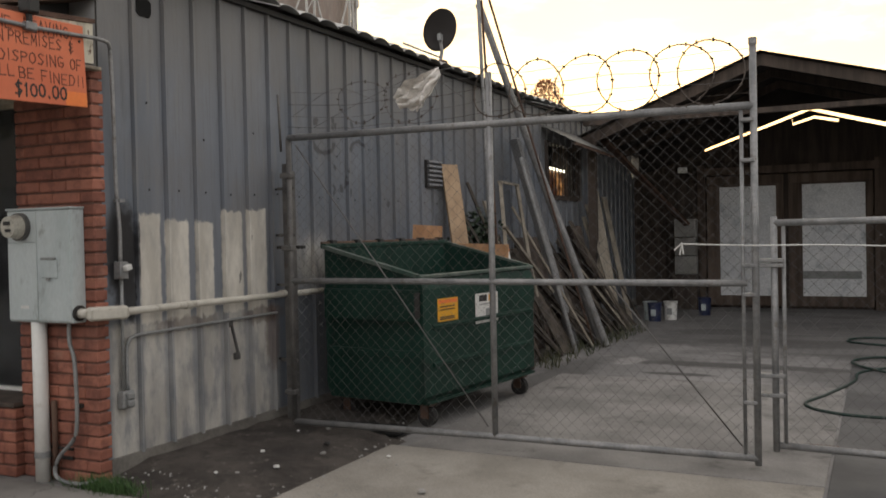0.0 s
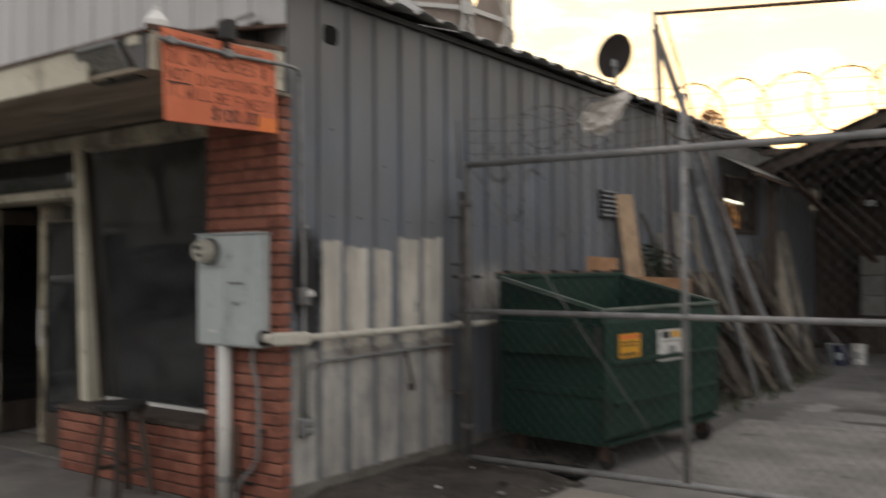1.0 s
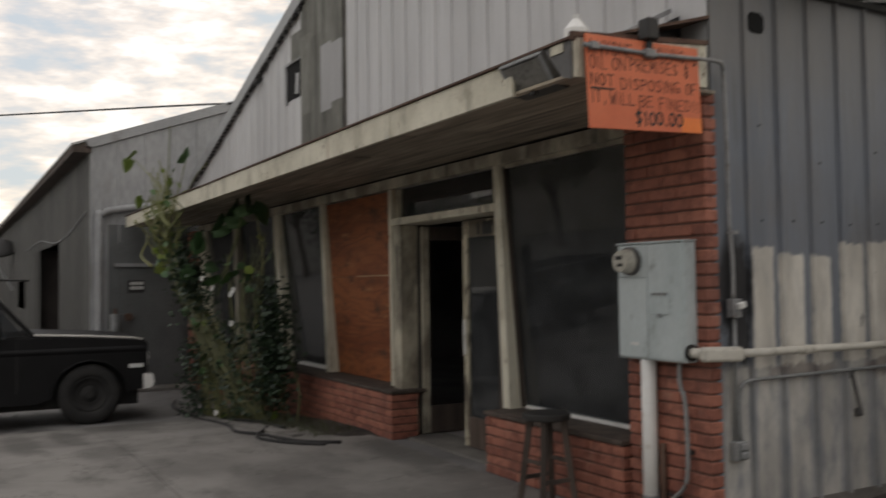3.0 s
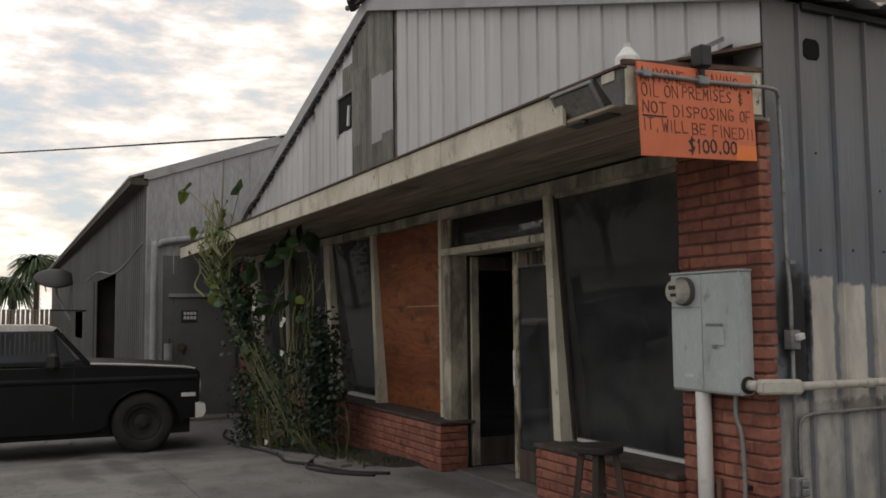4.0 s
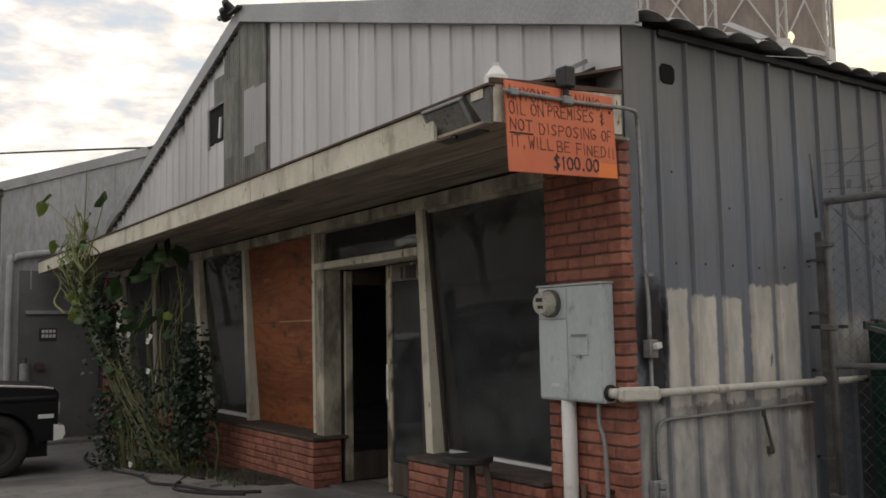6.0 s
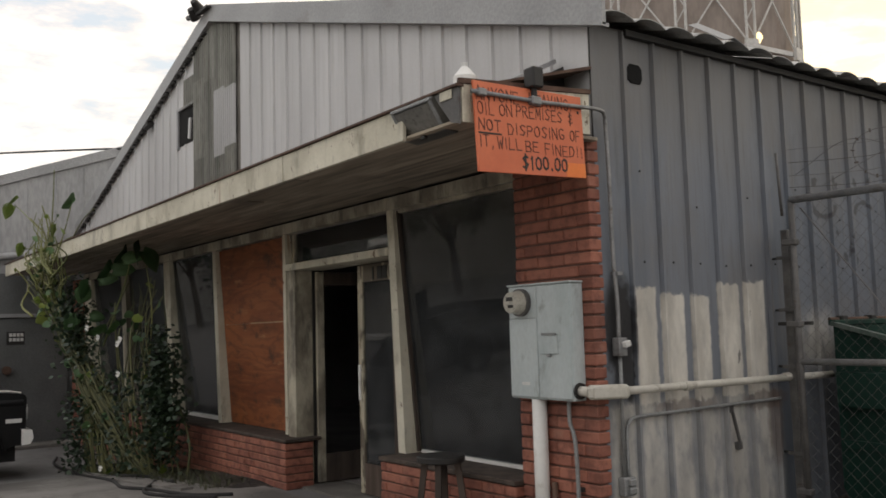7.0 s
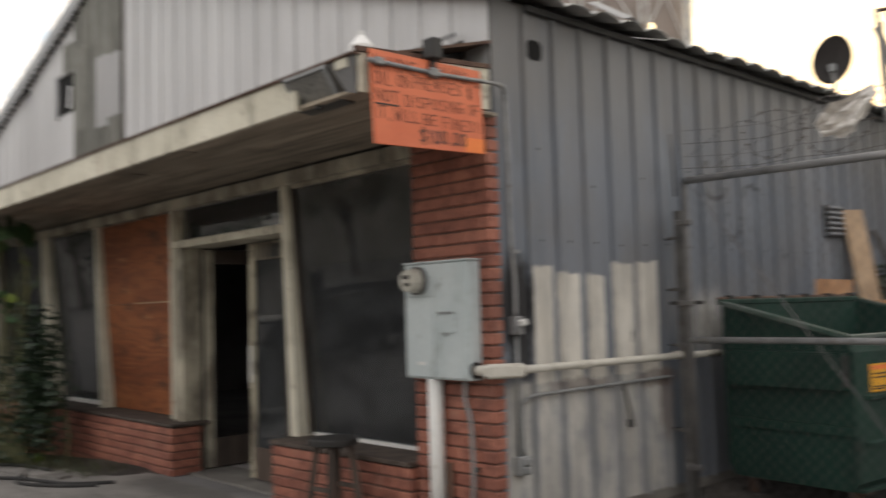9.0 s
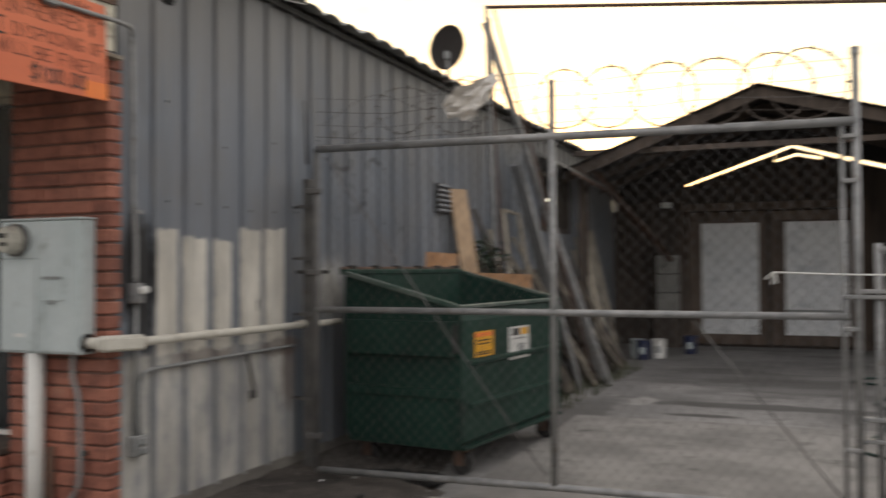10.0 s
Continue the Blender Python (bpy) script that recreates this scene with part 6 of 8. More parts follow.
    part("print_bar", boxm(0.0335, 0.0345, 1.0, 1.13, 0.945, 1.0), M_YELLOW, st)
    part("print_bar", boxm(0.0335, 0.0345, 0.84, 1.10, 0.915, 0.925), M_GREYCON, st)
    part("print_bar", boxm(0.0335, 0.0345, 0.95, 1.06, 0.80, 0.88), M_GREYCON, st)
    for x, y in ((-0.05, 0.15), (-0.05, W - 0.15), (-D + 0.12, 0.15), (-D + 0.12, W - 0.15)):
        c = part("caster", boxm(x - 0.06, x + 0.06, y - 0.045, y + 0.045, 0.17, 0.20, 0.004), M_RUST, e)
        part("fork", boxm(x - 0.045, x + 0.03, y - 0.04, y - 0.03, 0.07, 0.17), M_RUST, c)
        part("fork", boxm(x - 0.045, x + 0.03, y + 0.03, y + 0.04, 0.07, 0.17), M_RUST, c)
        part("wheel", tubem([(x, y - 0.026, 0.085), (x, y + 0.026, 0.085)], 0.08, 16), M_RUBBER, c)
    # boards thrown in and standing behind
    for name, lab, a, b, w, d in (("cardboard_sheet", "orange-brown board sticking out of the dumpster", (0.50, 4.02, 1.28), (1.12, 4.02, 1.26), 0.31, 0.02), ("cardboard_sheet", "brown cardboard piece on the dumpster", (0.16, 3.84, 1.52), (0.42, 3.98, 1.50), 0.22, 0.02)):
        tagged(part(name, barm(a, b, d, w), M_OSB), lab, "board")


build_dumpster()


def leaf_shape_small(bm, at, rnd):
    a = Vector(at)
    d = Vector((rnd.uniform(-1, 1), rnd.uniform(-1, 0.6), rnd.uniform(-1, 0.6))).normalized() * rnd.uniform(0.042, 0.088)
    s = d.cross(Vector((rnd.uniform(-1, 1), rnd.uniform(-1, 1), 1))).normalized() * d.length * 0.38
    bm.faces.new([bm.verts.new(v) for v in (a, a + d * 0.5 + s, a + d, a + d * 0.5 - s)])


# ---- planks, poles and clutter along the wall ----
def build_lean():
    rnd = random.Random(5)
    def lean(name, lab, cat, foot, top, w, d, m, grp="", tube=False):
        bm = tubem([foot, top], w / 2, 10) if tube else barm(foot, top, w, d)
        return tagged(part(name, bm, m), lab, cat, grp)

    lean("leaning_board", "long pale board leaning against the metal wall", "board", (0.55, 4.55, 0.02), (0.07, 4.90, 2.30), 0.20, 0.03, M_BOARD)
    lean("leaning_board", "brown board standing behind the dumpster", "board", (0.62, 4.22, 0.02), (0.30, 4.2, 0.55), 0.14, 0.02, M_OSB)
    lean("steel_mast", "tall thin steel mast standing by the eave", "mast", (0.36, 5.70, 0.02), (0.16, 5.70, 4.30), 0.03, 0, M_RUST, "", True)
    lean("steel_mast", "tall steel mast with a cross rail", "mast", (0.30, 5.60, 0.02), (0.16, 5.60, 4.42), 0.045, 0, M_GALV, "", True)
    part("cross_rail", tubem([(0.16, 5.60, 4.40), (5.4, 5.60, 3.87)], 0.02, 8), M_RUST, None)
    tagged(bpy.data.objects["cross_rail"], "thin horizontal steel rail high over the yard", "rail")
    lean("steel_pole", "long pale pole leaning over the eave", "pole", (1.0, 7.53, 0.02), (0.05, 5.86, 4.31), 0.085, 0, M_GALV, "poles along the wall", True)
    lean("steel_pole", "thin rusted pole leaning over the eave", "pole", (0.97, 7.35, 0.02), (0.16, 5.86, 4.45), 0.028, 0, M_RUST, "poles along the wall", True)
    lean("steel_pole", "thick grey pole leaning among the planks", "pole", (1.15, 7.30, 0.02), (0.30, 6.66, 2.85), 0.10, 0, M_GALV, "poles along the wall", True)
    lean("steel_pole", "grey pole leaning among the planks", "pole", (0.98, 6.55, 0.02), (0.42, 6.2, 2.45), 0.06, 0, M_GALV, "poles along the wall", True)
    lean("steel_channel", "wide grey steel channel leaning on the wall", "channel", (0.62, 7.55, 0.02), (0.15, 6.70, 2.74), 0.16, 0.05, M_TRIM)
    # empty timber frame propped on the pile
    fr = thing("timber_frame", "empty pale timber frame propped on the plank pile", "frame", (0, 0, 0))
    for a, b2 in (((0.15, 6.2, 2.16), (0.36, 5.85, 1.2)), ((0.15, 6.77, 2.14), (0.36, 6.60, 1.2)), ((0.15, 6.17, 2.16), (0.15, 6.80, 2.14)), ((0.30, 5.95, 1.60), (0.62, 6.75, 0.75))):
        part("rail", barm(a, b2, 0.045, 0.03), M_PALE, fr)
    part("leg", barm((0.36, 5.85, 1.2), (0.62, 5.75, 0.02), 0.045, 0.03), M_PALE, fr)
    part("leg", barm((0.36, 6.60, 1.2), (0.62, 6.55, 0.02), 0.045, 0.03), M_PALE, fr)
    for f, tp, w in (((0.61, 9.88, 0.02), (0.10, 10.40, 2.20), 0.15), ((0.66, 10.48, 0.02), (0.10, 11.0, 2.10), 0.09), ((0.72, 9.5, 0.02), (0.12, 9.75, 1.75), 0.08), ((0.85, 9.2, 0.02), (0.12, 9.9, 1.95), 0.06)):
        lean("leaning_plank", "pale bare plank leaning on the wall by the shed", "plank", f, tp, w, 0.03, M_PALE, "planks along the wall")
    for i in range(34):
        y = 5.3 + 0.145 * i + rnd.uniform(-0.06, 0.06)
        h = rnd.uniform(0.8, 2.2) if i < 20 else rnd.uniform(0.8, 1.7)
        f = (0.55 + 0.35 * rnd.random() + (0.15 if i > 8 else 0), y + rnd.uniform(-0.2, 0.45), 0.02)
        lean("leaning_plank", "weathered plank leaning against the metal wall" if i % 3 else "short split plank leaning against the wall", "plank", f, (0.08 + 0.1 * rnd.random(), y - rnd.uniform(-0.15, 0.4), h), rnd.uniform(0.03, 0.19), 0.025, M_PALE if i % 7 == 3 else M_PLANK, "planks along the wall")
    # dark sheets added in place of the deep shade behind the planks
    for y, h, w in ((5.75, 1.5, 0.6), (6.5, 1.25, 0.7), (7.3, 1.45, 0.8), (8.2, 1.2, 0.8), (9.0, 1.6, 0.7)):
        tagged(part("dark_panel", barm((0.5, y, 0.02), (0.07, y + 0.1, h), w, 0.03), M_SHED), "dark sheet standing in for the shade behind the planks", "panel", "panels along the wall")
    lean("leaning_board", "orange board end standing beside the dumpster", "board", (0.72, 5.54, 0.02), (0.66, 5.50, 0.46), 0.09, 0.02, M_OSB)
    bm = bmesh.new()
    for i in range(500):
        leaf_shape_small(bm, (rnd.uniform(0.06, 0.3), rnd.gauss(5.45, 0.22), rnd.triangular(1.25, 1.85, 1.4)), rnd)
    tagged(part("dry_brush", bm, M_SMALL), "dark dry brush caught behind the boards", "brush", kind="stuff")
    b = thing("spray_bottle", "clear plastic bottle among the leaning boards", "bottle", (0.72, 5.0, 1.10))
    part("body", tubem([(0, 0, 0), (0, 0, 0.13), (0, 0, 0.18), (0, 0, 0.22)], 0.04, 12, False, 0.4), M_PVC, b)
    part("cap", tubem([(0, 0, 0.22), (0, 0, 0.25)], 0.018, 8), M_ORANGE2, b)
    tagged(part("crate", boxm(0.50, 0.92, 4.85, 5.25, 0.0, 1.10, 0.01), M_SHED), "dark timber crate behind the dumpster", "crate")
    # black pile and weeds at the foot of the planks
    bm = bmesh.new()
    for i in range(420):
        y = rnd.uniform(5.2, 9.4)
        x = rnd.uniform(0.75, 1.15) + 0.02 * (y - 5)
        a = rnd.uniform(0, 6.28)
        h = rnd.uniform(0.05, 0.22)
        p = Vector((x, y, 0.0))
        w = Vector((math.cos(a), math.sin(a), 0)) * 0.008
        tip = p + Vector((rnd.uniform(-0.08, 0.08), rnd.uniform(-0.08, 0.08), h))
        bm.faces.new([bm.verts.new(v) for v in (p - w, p + w, tip)])
    tagged(part("weeds", bm, M_GRASS), "thin green weeds along the plank pile", "weeds", kind="stuff")
    bm = bmesh.new()
    for i in range(900):
        x, y = rnd.gauss(0.12, 0.13), rnd.gauss(-0.10, 0.045)
        a = rnd.uniform(0, 6.28)
        p = Vector((x, min(y, -0.02) if x < 0.02 else y, 0.0))
        w = Vector((math.cos(a), math.sin(a), 0)) * 0.004
        tip = p + Vector((rnd.uniform(-0.05, 0.05), rnd.uniform(-0.07, 0.02), rnd.uniform(0.03, 0.12)))
        bm.faces.new([bm.verts.new(v) for v in (p - w, p + w, tip)])
    tagged(part("grass_tuft", bm, leaf_mat("fresh_grass", (0.035, 0.085, 0.025), (0.085, 0.16, 0.05))), "small tuft of grass at the column foot", "grass", kind="stuff")
    # grit and clods scattered over the dirt and its edge
    bm = bmesh.new()
    for i in range(520):
        y = rnd.uniform(-0.1, 2.4)
        x = min(1.5, abs(rnd.gauss(0.55, 0.42)) + 0.06)
        s = rnd.uniform(0.004, 0.013) * (1.6 if rnd.random() < 0.08 else 1.0)
        z = 0.012 + 0.05 * max(0.0, 1 - x / 1.1)
        vs = [bm.verts.new((x + s * math.cos(a) * rnd.uniform(0.7, 1.3), y + s * math.sin(a) * rnd.uniform(0.7, 1.3), z)) for a in (0.3, 1.6, 2.8, 4.1, 5.3)]
        tip = bm.verts.new((x, y, z + s * rnd.uniform(0.5, 1.0)))
        for q in range(5):
            bm.faces.new((vs[q], vs[(q + 1) % 5], tip))
    tagged(part("grit", bm, M_BLOCK), "loose grit and crumbs scattered on the dirt", "grit", kind="stuff")
    # litter on the dirt
    for i, (x, y, s, m) in enumerate(((0.55, 0.85, 0.035, M_WHITE), (0.62, 0.30, 0.03, M_WHITE), (0.42, 1.45, 0.03, M_WHITE), (0.9, 0.55, 0.04, M_WHITE), (0.75, 0.35, 0.03, M_BLOCK), (0.98, 0.95, 0.04, M_BLOCK), (1.35, 1.2, 0.03, M_WHITE), (0.3, 0.45, 0.03, M_BLOCK), (0.85, 1.2, 0.05, M_DARK), (1.95, 0.55, 0.05, M_BLOCK), (0.6, 1.6, 0.04, M_BLOCK), (1.1, 0.1, 0.03, M_BLOCK))):
        bm = bmesh.new()
        bmesh.ops.create_icosphere(bm, subdivisions=2, radius=s * 0.65)
        for v in bm.verts:
            v.co *= 0.75 + 0.5 * noise.noise(v.co * 30 + Vector((i, 0, 0)))
            v.co.z *= 0.5
        ob = part("litter", bm, m)
        ob.location = (x, y, 0.012 + s * 0.25 + (0.045 if x < 1.0 else 0.0))
        tagged(ob, "crumpled white scrap on the dirt" if m is M_WHITE else "small loose stone on the ground", "litter", "litter on the dirt")
    # flattened dark tarpaulin under the gate
    bm = bmesh.new()
    grid = [[bm.verts.new((0.42 + 0.72 * i / 14, 1.72 + 0.30 * j / 6 + 0.03 * math.sin(i * 1.3), 0.02 + max(0.0, 0.035 + 0.03 * noise.noise(Vector((i * 0.6, j * 0.8, 2)))) * (1 if 0 < i < 14 and 0 < j < 6 else 0.1))) for j in range(7)] for i in range(15)]
    for i in range(14):
        for j in range(6):
            bm.faces.new((grid[i][j], grid[i + 1][j], grid[i + 1][j + 1], grid[i][j + 1]))
    bmesh.ops.solidify(bm, geom=bm.faces[:], thickness=0.006)
    tagged(part("tarpaulin", bm, M_RUBBER, None, "", True), "flattened dark tarpaulin lying under the gate", "tarpaulin")
    # buckets by the shed
    for x, y, m, lab in ((1.02, 10.7, M_BLUE, "blue plastic bucket by the shed"), (1.22, 11.0, M_PVC, "white plastic bucket by the shed"), (1.62, 11.9, M_BLUE, "blue plastic tub by the shed"), (0.9, 10.9, M_BOXPAINT, "pale plastic bucket by the shed")):
        bk = thing("bucket", lab, "bucket", (x, y, 0.0), "buckets by the shed")
        part("body", tubem([(0, 0, 0), (0, 0, 0.31)], 0.098, 18, False, 1.16), m, bk)
        part("rim", tubem([(0.114 * math.cos(a / 9 * math.pi), 0.114 * math.sin(a / 9 * math.pi), 0.30) for a in range(18)], 0.01, 6, True), m, bk)
        part("label_patch", boxm(-0.04, 0.04, -0.111, -0.10, 0.09, 0.20), M_GREYCON if m is M_PVC else M_BOXPAINT, bk)
    # hose on the yard
    h = thing("garden_hose", "dark green hose lying in loops on the yard", "hose", (0, 0, 0.018))
    part("hose", tubem(bend([(5.6, 4.25, 0), (4.7, 3.75, 0), (4.1, 3.72, 0), (3.80, 4.05, 0), (3.95, 4.6, 0), (4.15, 5.4, 0), (4.2, 6.0, 0), (4.6, 6.5, 0), (4.9, 6.2, 0.02), (4.5, 5.9, 0.02), (4.1, 6.6, 0.01), (4.4, 7.2, 0), (5.2, 6.9, 0)]), 0.014, 8), M_HOSE, h, smooth=True)
    part("hose", tubem(bend([(5.5, 7.6, 0), (4.6, 8.2, 0), (4.0, 8.6, 0), (4.3, 9.0, 0.01), (5.2, 8.6, 0.0)]), 0.014, 8), M_HOSE, h, smooth=True)
    d = thing("drain_grate", "small rusty drain grate in the drive", "grate", (3.93, 2.42, 0.012))
    for i in range(8):
        part("bar", boxm(0.025 * i, 0.025 * i + 0.012, 0, 0.16, 0, 0.01), M_RUST, d)
    part("frame", boxm(-0.02, 0.21, -0.02, 0.0, -0.004, 0.008), M_RUST, d)
    # satellite dish on the roof edge
    s = thing("satellite_dish", "dark oval satellite dish on the roof edge", "dish", (-0.2, 5.28, 3.45))
    bm = bmesh.new()
    n, rings = 28, 6
    grid = [[bm.verts.new((0.19 * r / rings * math.cos(a / n * 2 * math.pi), 0.25 * r / rings * math.sin(a / n * 2 * math.pi), 0.06 * (r / rings) ** 2)) for a in range(n)] for r in range(1, rings + 1)]
    c = bm.verts.new((0, 0, 0))
    for a in range(n):
        bm.faces.new((c, grid[0][a], grid[0][(a + 1) % n]))
        for r in range(rings - 1):
            bm.faces.new((grid[r][a], grid[r + 1][a], grid[r + 1][(a + 1) % n], grid[r][(a + 1) % n]))
    bmesh.ops.solidify(bm, geom=bm.faces[:], thickness=0.012)
    bm.transform(look((0.0, 0, 0.46), (-1.2, 1.8, 1.0)) @ Matrix.Rotation(radians(-18), 4, "Z"))
    part("reflector", bm, plain("dark_dish_paint", (0.05, 0.045, 0.045), 0.5), s, smooth=True)
    part("foot", boxm(-0.08, 0.08, -0.05, 0.05, 0.0, 0.10, 0.01), M_RUST, s)
    part("mast", tubem([(0, 0, 0.05), (0.02, 0.02, 0.22), (0.0, 0.0, 0.42)], 0.022, 8), M_GALV, s)
    part("arm", tubem([(0.0, -0.02, 0.14), (-0.35, -0.25, 0.30)], 0.012, 6), M_GALV, s)
    part("receiver", boxm(0.0, 0.05, -0.07, 0.0, 0.32, 0.40, 0.008), M_GREYCON, s)


build_lean()


# ---- open shed at the back of the yard ----
def build_shed():
    AX, AZ, Y0, Y1 = 2.86, 4.08, 9.6, 14.2
    sl = 0.385
    roof = thing("shed_roof", "dark rusty sheet roof of the open shed", "roof", kind="structure")
    for s, far in ((-1, 3.0), (1, 4.2)):
        def low(p, s=s, far=far):
            return (AX + s * far, p[0], AZ - sl * far * (1 if s < 0 else 0.72) + p[1])
        part("roof_sheet", strip([(Y0 - 0.1 + 0.12 * i, 0.02 * (i % 2)) for i in range(40)], lambda p: (AX, p[0], AZ + p[1]), low, 0.008), M_SHEDROOF, roof)
        k = 1 if s < 0 else 0.72
        part("rafter", prism([(AX, AZ - 0.03), (AX + s * far, AZ - 0.03 - sl * far * k), (AX + s * far, AZ - 0.20 - sl * far * k), (AX, AZ - 0.20)], 1, Y0, Y0 + 0.06), M_SHED, roof)
        for yy in (11.0, 12.3):
            part("rafter", prism([(AX, AZ - 0.03), (AX + s * far, AZ - 0.03 - sl * far * k), (AX + s * far, AZ - 0.16 - sl * far * k), (AX, AZ - 0.16)], 1, yy, yy + 0.06), M_SHED, roof)
    part("tie_beam", boxm(0.15, 7.0, Y0 + 0.1, Y0 + 0.2, 3.20, 3.28), M_SHED, roof)
    for x in (0.25, 6.9):
        part("post", boxm(x, x + 0.12, Y0, Y0 + 0.12, 0.0, 3.0), M_SHED, roof)
    # back wall: boards below, a slit of sky left under the roof
    back = structure("wall_back", prism([(-0.011, 0.0), (7.0, 0.0), (7.0, 2.58), (4.5, 3.27), (3.76, 3.485), (3.74, 3.40), (3.335, 3.49), (2.97, 3.385), (2.95, 3.53), (1.36, 2.99), (-0.011, 2.55)], 1, 13.55, 13.60), M_SHED, "dark timber back wall of the shed with sky slits", "wall")
    part("gable_board", prism([(2.955, 3.535), (3.26, 3.645), (3.755, 3.49), (3.75, 3.455), (3.335, 3.545), (2.972, 3.435)], 1, 13.55, 13.60), M_SHED, back)
    part("gable_board", prism([(0.1, 2.50), (1.37, 2.95), (1.385, 3.045), (3.26, 3.705), (4.6, 3.315), (7.0, 2.66), (7.0, 2.95), (2.86, 4.09), (0.1, 3.03)], 1, 13.57, 13.60), M_SHEDROOF, back)
    structure("wall_shed_east", boxm(7.0, 7.1, 9.6, 13.6, 0, 2.95), M_SHED, "dark timber side wall of the shed", "wall")
    # unseen wall added behind the cladding to block sky light
    structure("wall_shed_west", boxm(-0.30, -0.06, 9.5, 13.7, 0, 3.0), M_SHED, "unseen dark wall added to close the shed against the sky", "wall")
    dr = thing("shed_doors", "dark timber double doors with scuffed white panels", "door", kind="structure")
    for xa, xb in ((1.42, 2.80), (2.88, 4.30)):
        lf = part("door_leaf", boxm(xa, xb, 13.46, 13.52, 0.05, 2.50, 0.006), M_SHEDDOOR, dr)
        part("panel", boxm(xa + 0.24, xb - 0.13, 13.44, 13.46, 0.24, 2.29, 0.004), M_PANELW, lf, "scuffed white sheet panel")
        part("rail", boxm(xa + 0.02, xb - 0.02, 13.425, 13.46, 2.33, 2.48), M_SHEDDOOR, lf)
    part("post", boxm(1.26, 1.40, 13.40, 13.55, 0.0, 2.72), M_SHEDDOOR, dr)
    part("post", boxm(4.32, 4.50, 13.40, 13.55, 0.0, 2.72), M_SHEDDOOR, dr)
    part("lintel", boxm(1.26, 4.50, 13.38, 13.55, 2.52, 2.66), M_SHEDDOOR, dr)
    part("smear", boxm(3.12, 4.10, 13.436, 13.4395, 0.56, 0.70), M_GREYCON, dr, "grey smeared band")
    for i in range(3):
        tagged(part("concrete_block", boxm(0.90, 1.30, 12.95, 13.15, 0.66 + 0.35 * i, 1.0 + 0.35 * i, 0.012), M_BLOCK), "grey concrete block stacked by the shed door", "block", "stacked blocks")
    tagged(part("block_stand", boxm(0.86, 1.32, 12.9, 13.2, 0.0, 0.655, 0.01), M_SHED), "dark timber stand under concrete blocks", "stand")
    lamp = thing("shed_lamp", "small white lamp box under the shed roof", "lamp", (1.05, 12.6, 2.55))
    part("box", boxm(0, 0.16, 0, 0.1, 0, 0.10, 0.01), M_WHITE, lamp)
    part("arm", barm((0.08, 0.1, 0.05), (0.08, 0.9, 0.02), 0.03, 0.03), M_SHED, lamp)
    tagged(part("fallen_beam", barm((0.35, 10.2, 3.0), (1.2, 12.6, 1.6), 0.12, 0.05), M_RUST), "reddish timber brace inside the shed", "beam")


build_shed()


# ---- lattice tower behind ----
def build_tower():
    e = thing("lattice_tank_tower", "weathered industrial tank tower with white lattice frame", "tower", (-33.0, 43.4, 0.0))
    R = 7.2
    b = bmesh.new()
    bmesh.ops.create_cone(b, segments=40, radius1=R - 0.5, radius2=R - 0.5, depth=40, cap_ends=True, matrix=pose(0, 0, 20))
    part("tank", b, M_TANK, e)
    n = 11
    for i in range(n):
        a0, a1 = 2 * math.pi * (i + 0.35) / n, 2 * math.pi * (i + 1.35) / n
        p, q = Vector((R * math.cos(a0), R * math.sin(a0), 0)), Vector((R * math.cos(a1), R * math.sin(a1), 0))
        t = Vector((-math.sin(a0), math.cos(a0), 0)) * 0.28
        col = bmesh.new()
        for s in (-1, 1):
            add_bar(col, p + s * t, p + s * t + Vector((0, 0, 40)), 0.12, 0.12)
        for k in range(40):
            z = 1.0 * k
            add_bar(col, p - t * (1 if k % 2 else -1) + Vector((0, 0, z)), p + t * (1 if k % 2 else -1) + Vector((0, 0, z + 1)), 0.05, 0.05)
        part("column", col, M_STEEL_W, e)
        for z in (7.0, 17.5, 23.6, 29.8, 36):
            part("ring_beam", barm(p + Vector((0, 0, z)), q + Vector((0, 0, z)), 0.12, 0.28), M_STEEL_W, e)
            part("joint_plate", boxm(-0.45, 0.45, -0.1, 0.1, -0.4, 0.4, 0, Matrix.Translation(p * 1.01 + Vector((0, 0, z))) @ Matrix.Rotation(a0 + math.pi / 2, 4, "Z")), M_STEEL_W, e)
        for z0, z1 in ((7.0, 17.5), (17.5, 23.6), (23.6, 29.8)):
            part("brace", barm(p + Vector((0, 0, z0)), q + Vector((0, 0, z1)), 0.09, 0.09), M_STEEL_W, e)
            part("brace", barm(q + Vector((0, 0, z0)), p + Vector((0, 0, z1)), 0.09, 0.09), M_STEEL_W, e)


build_tower()


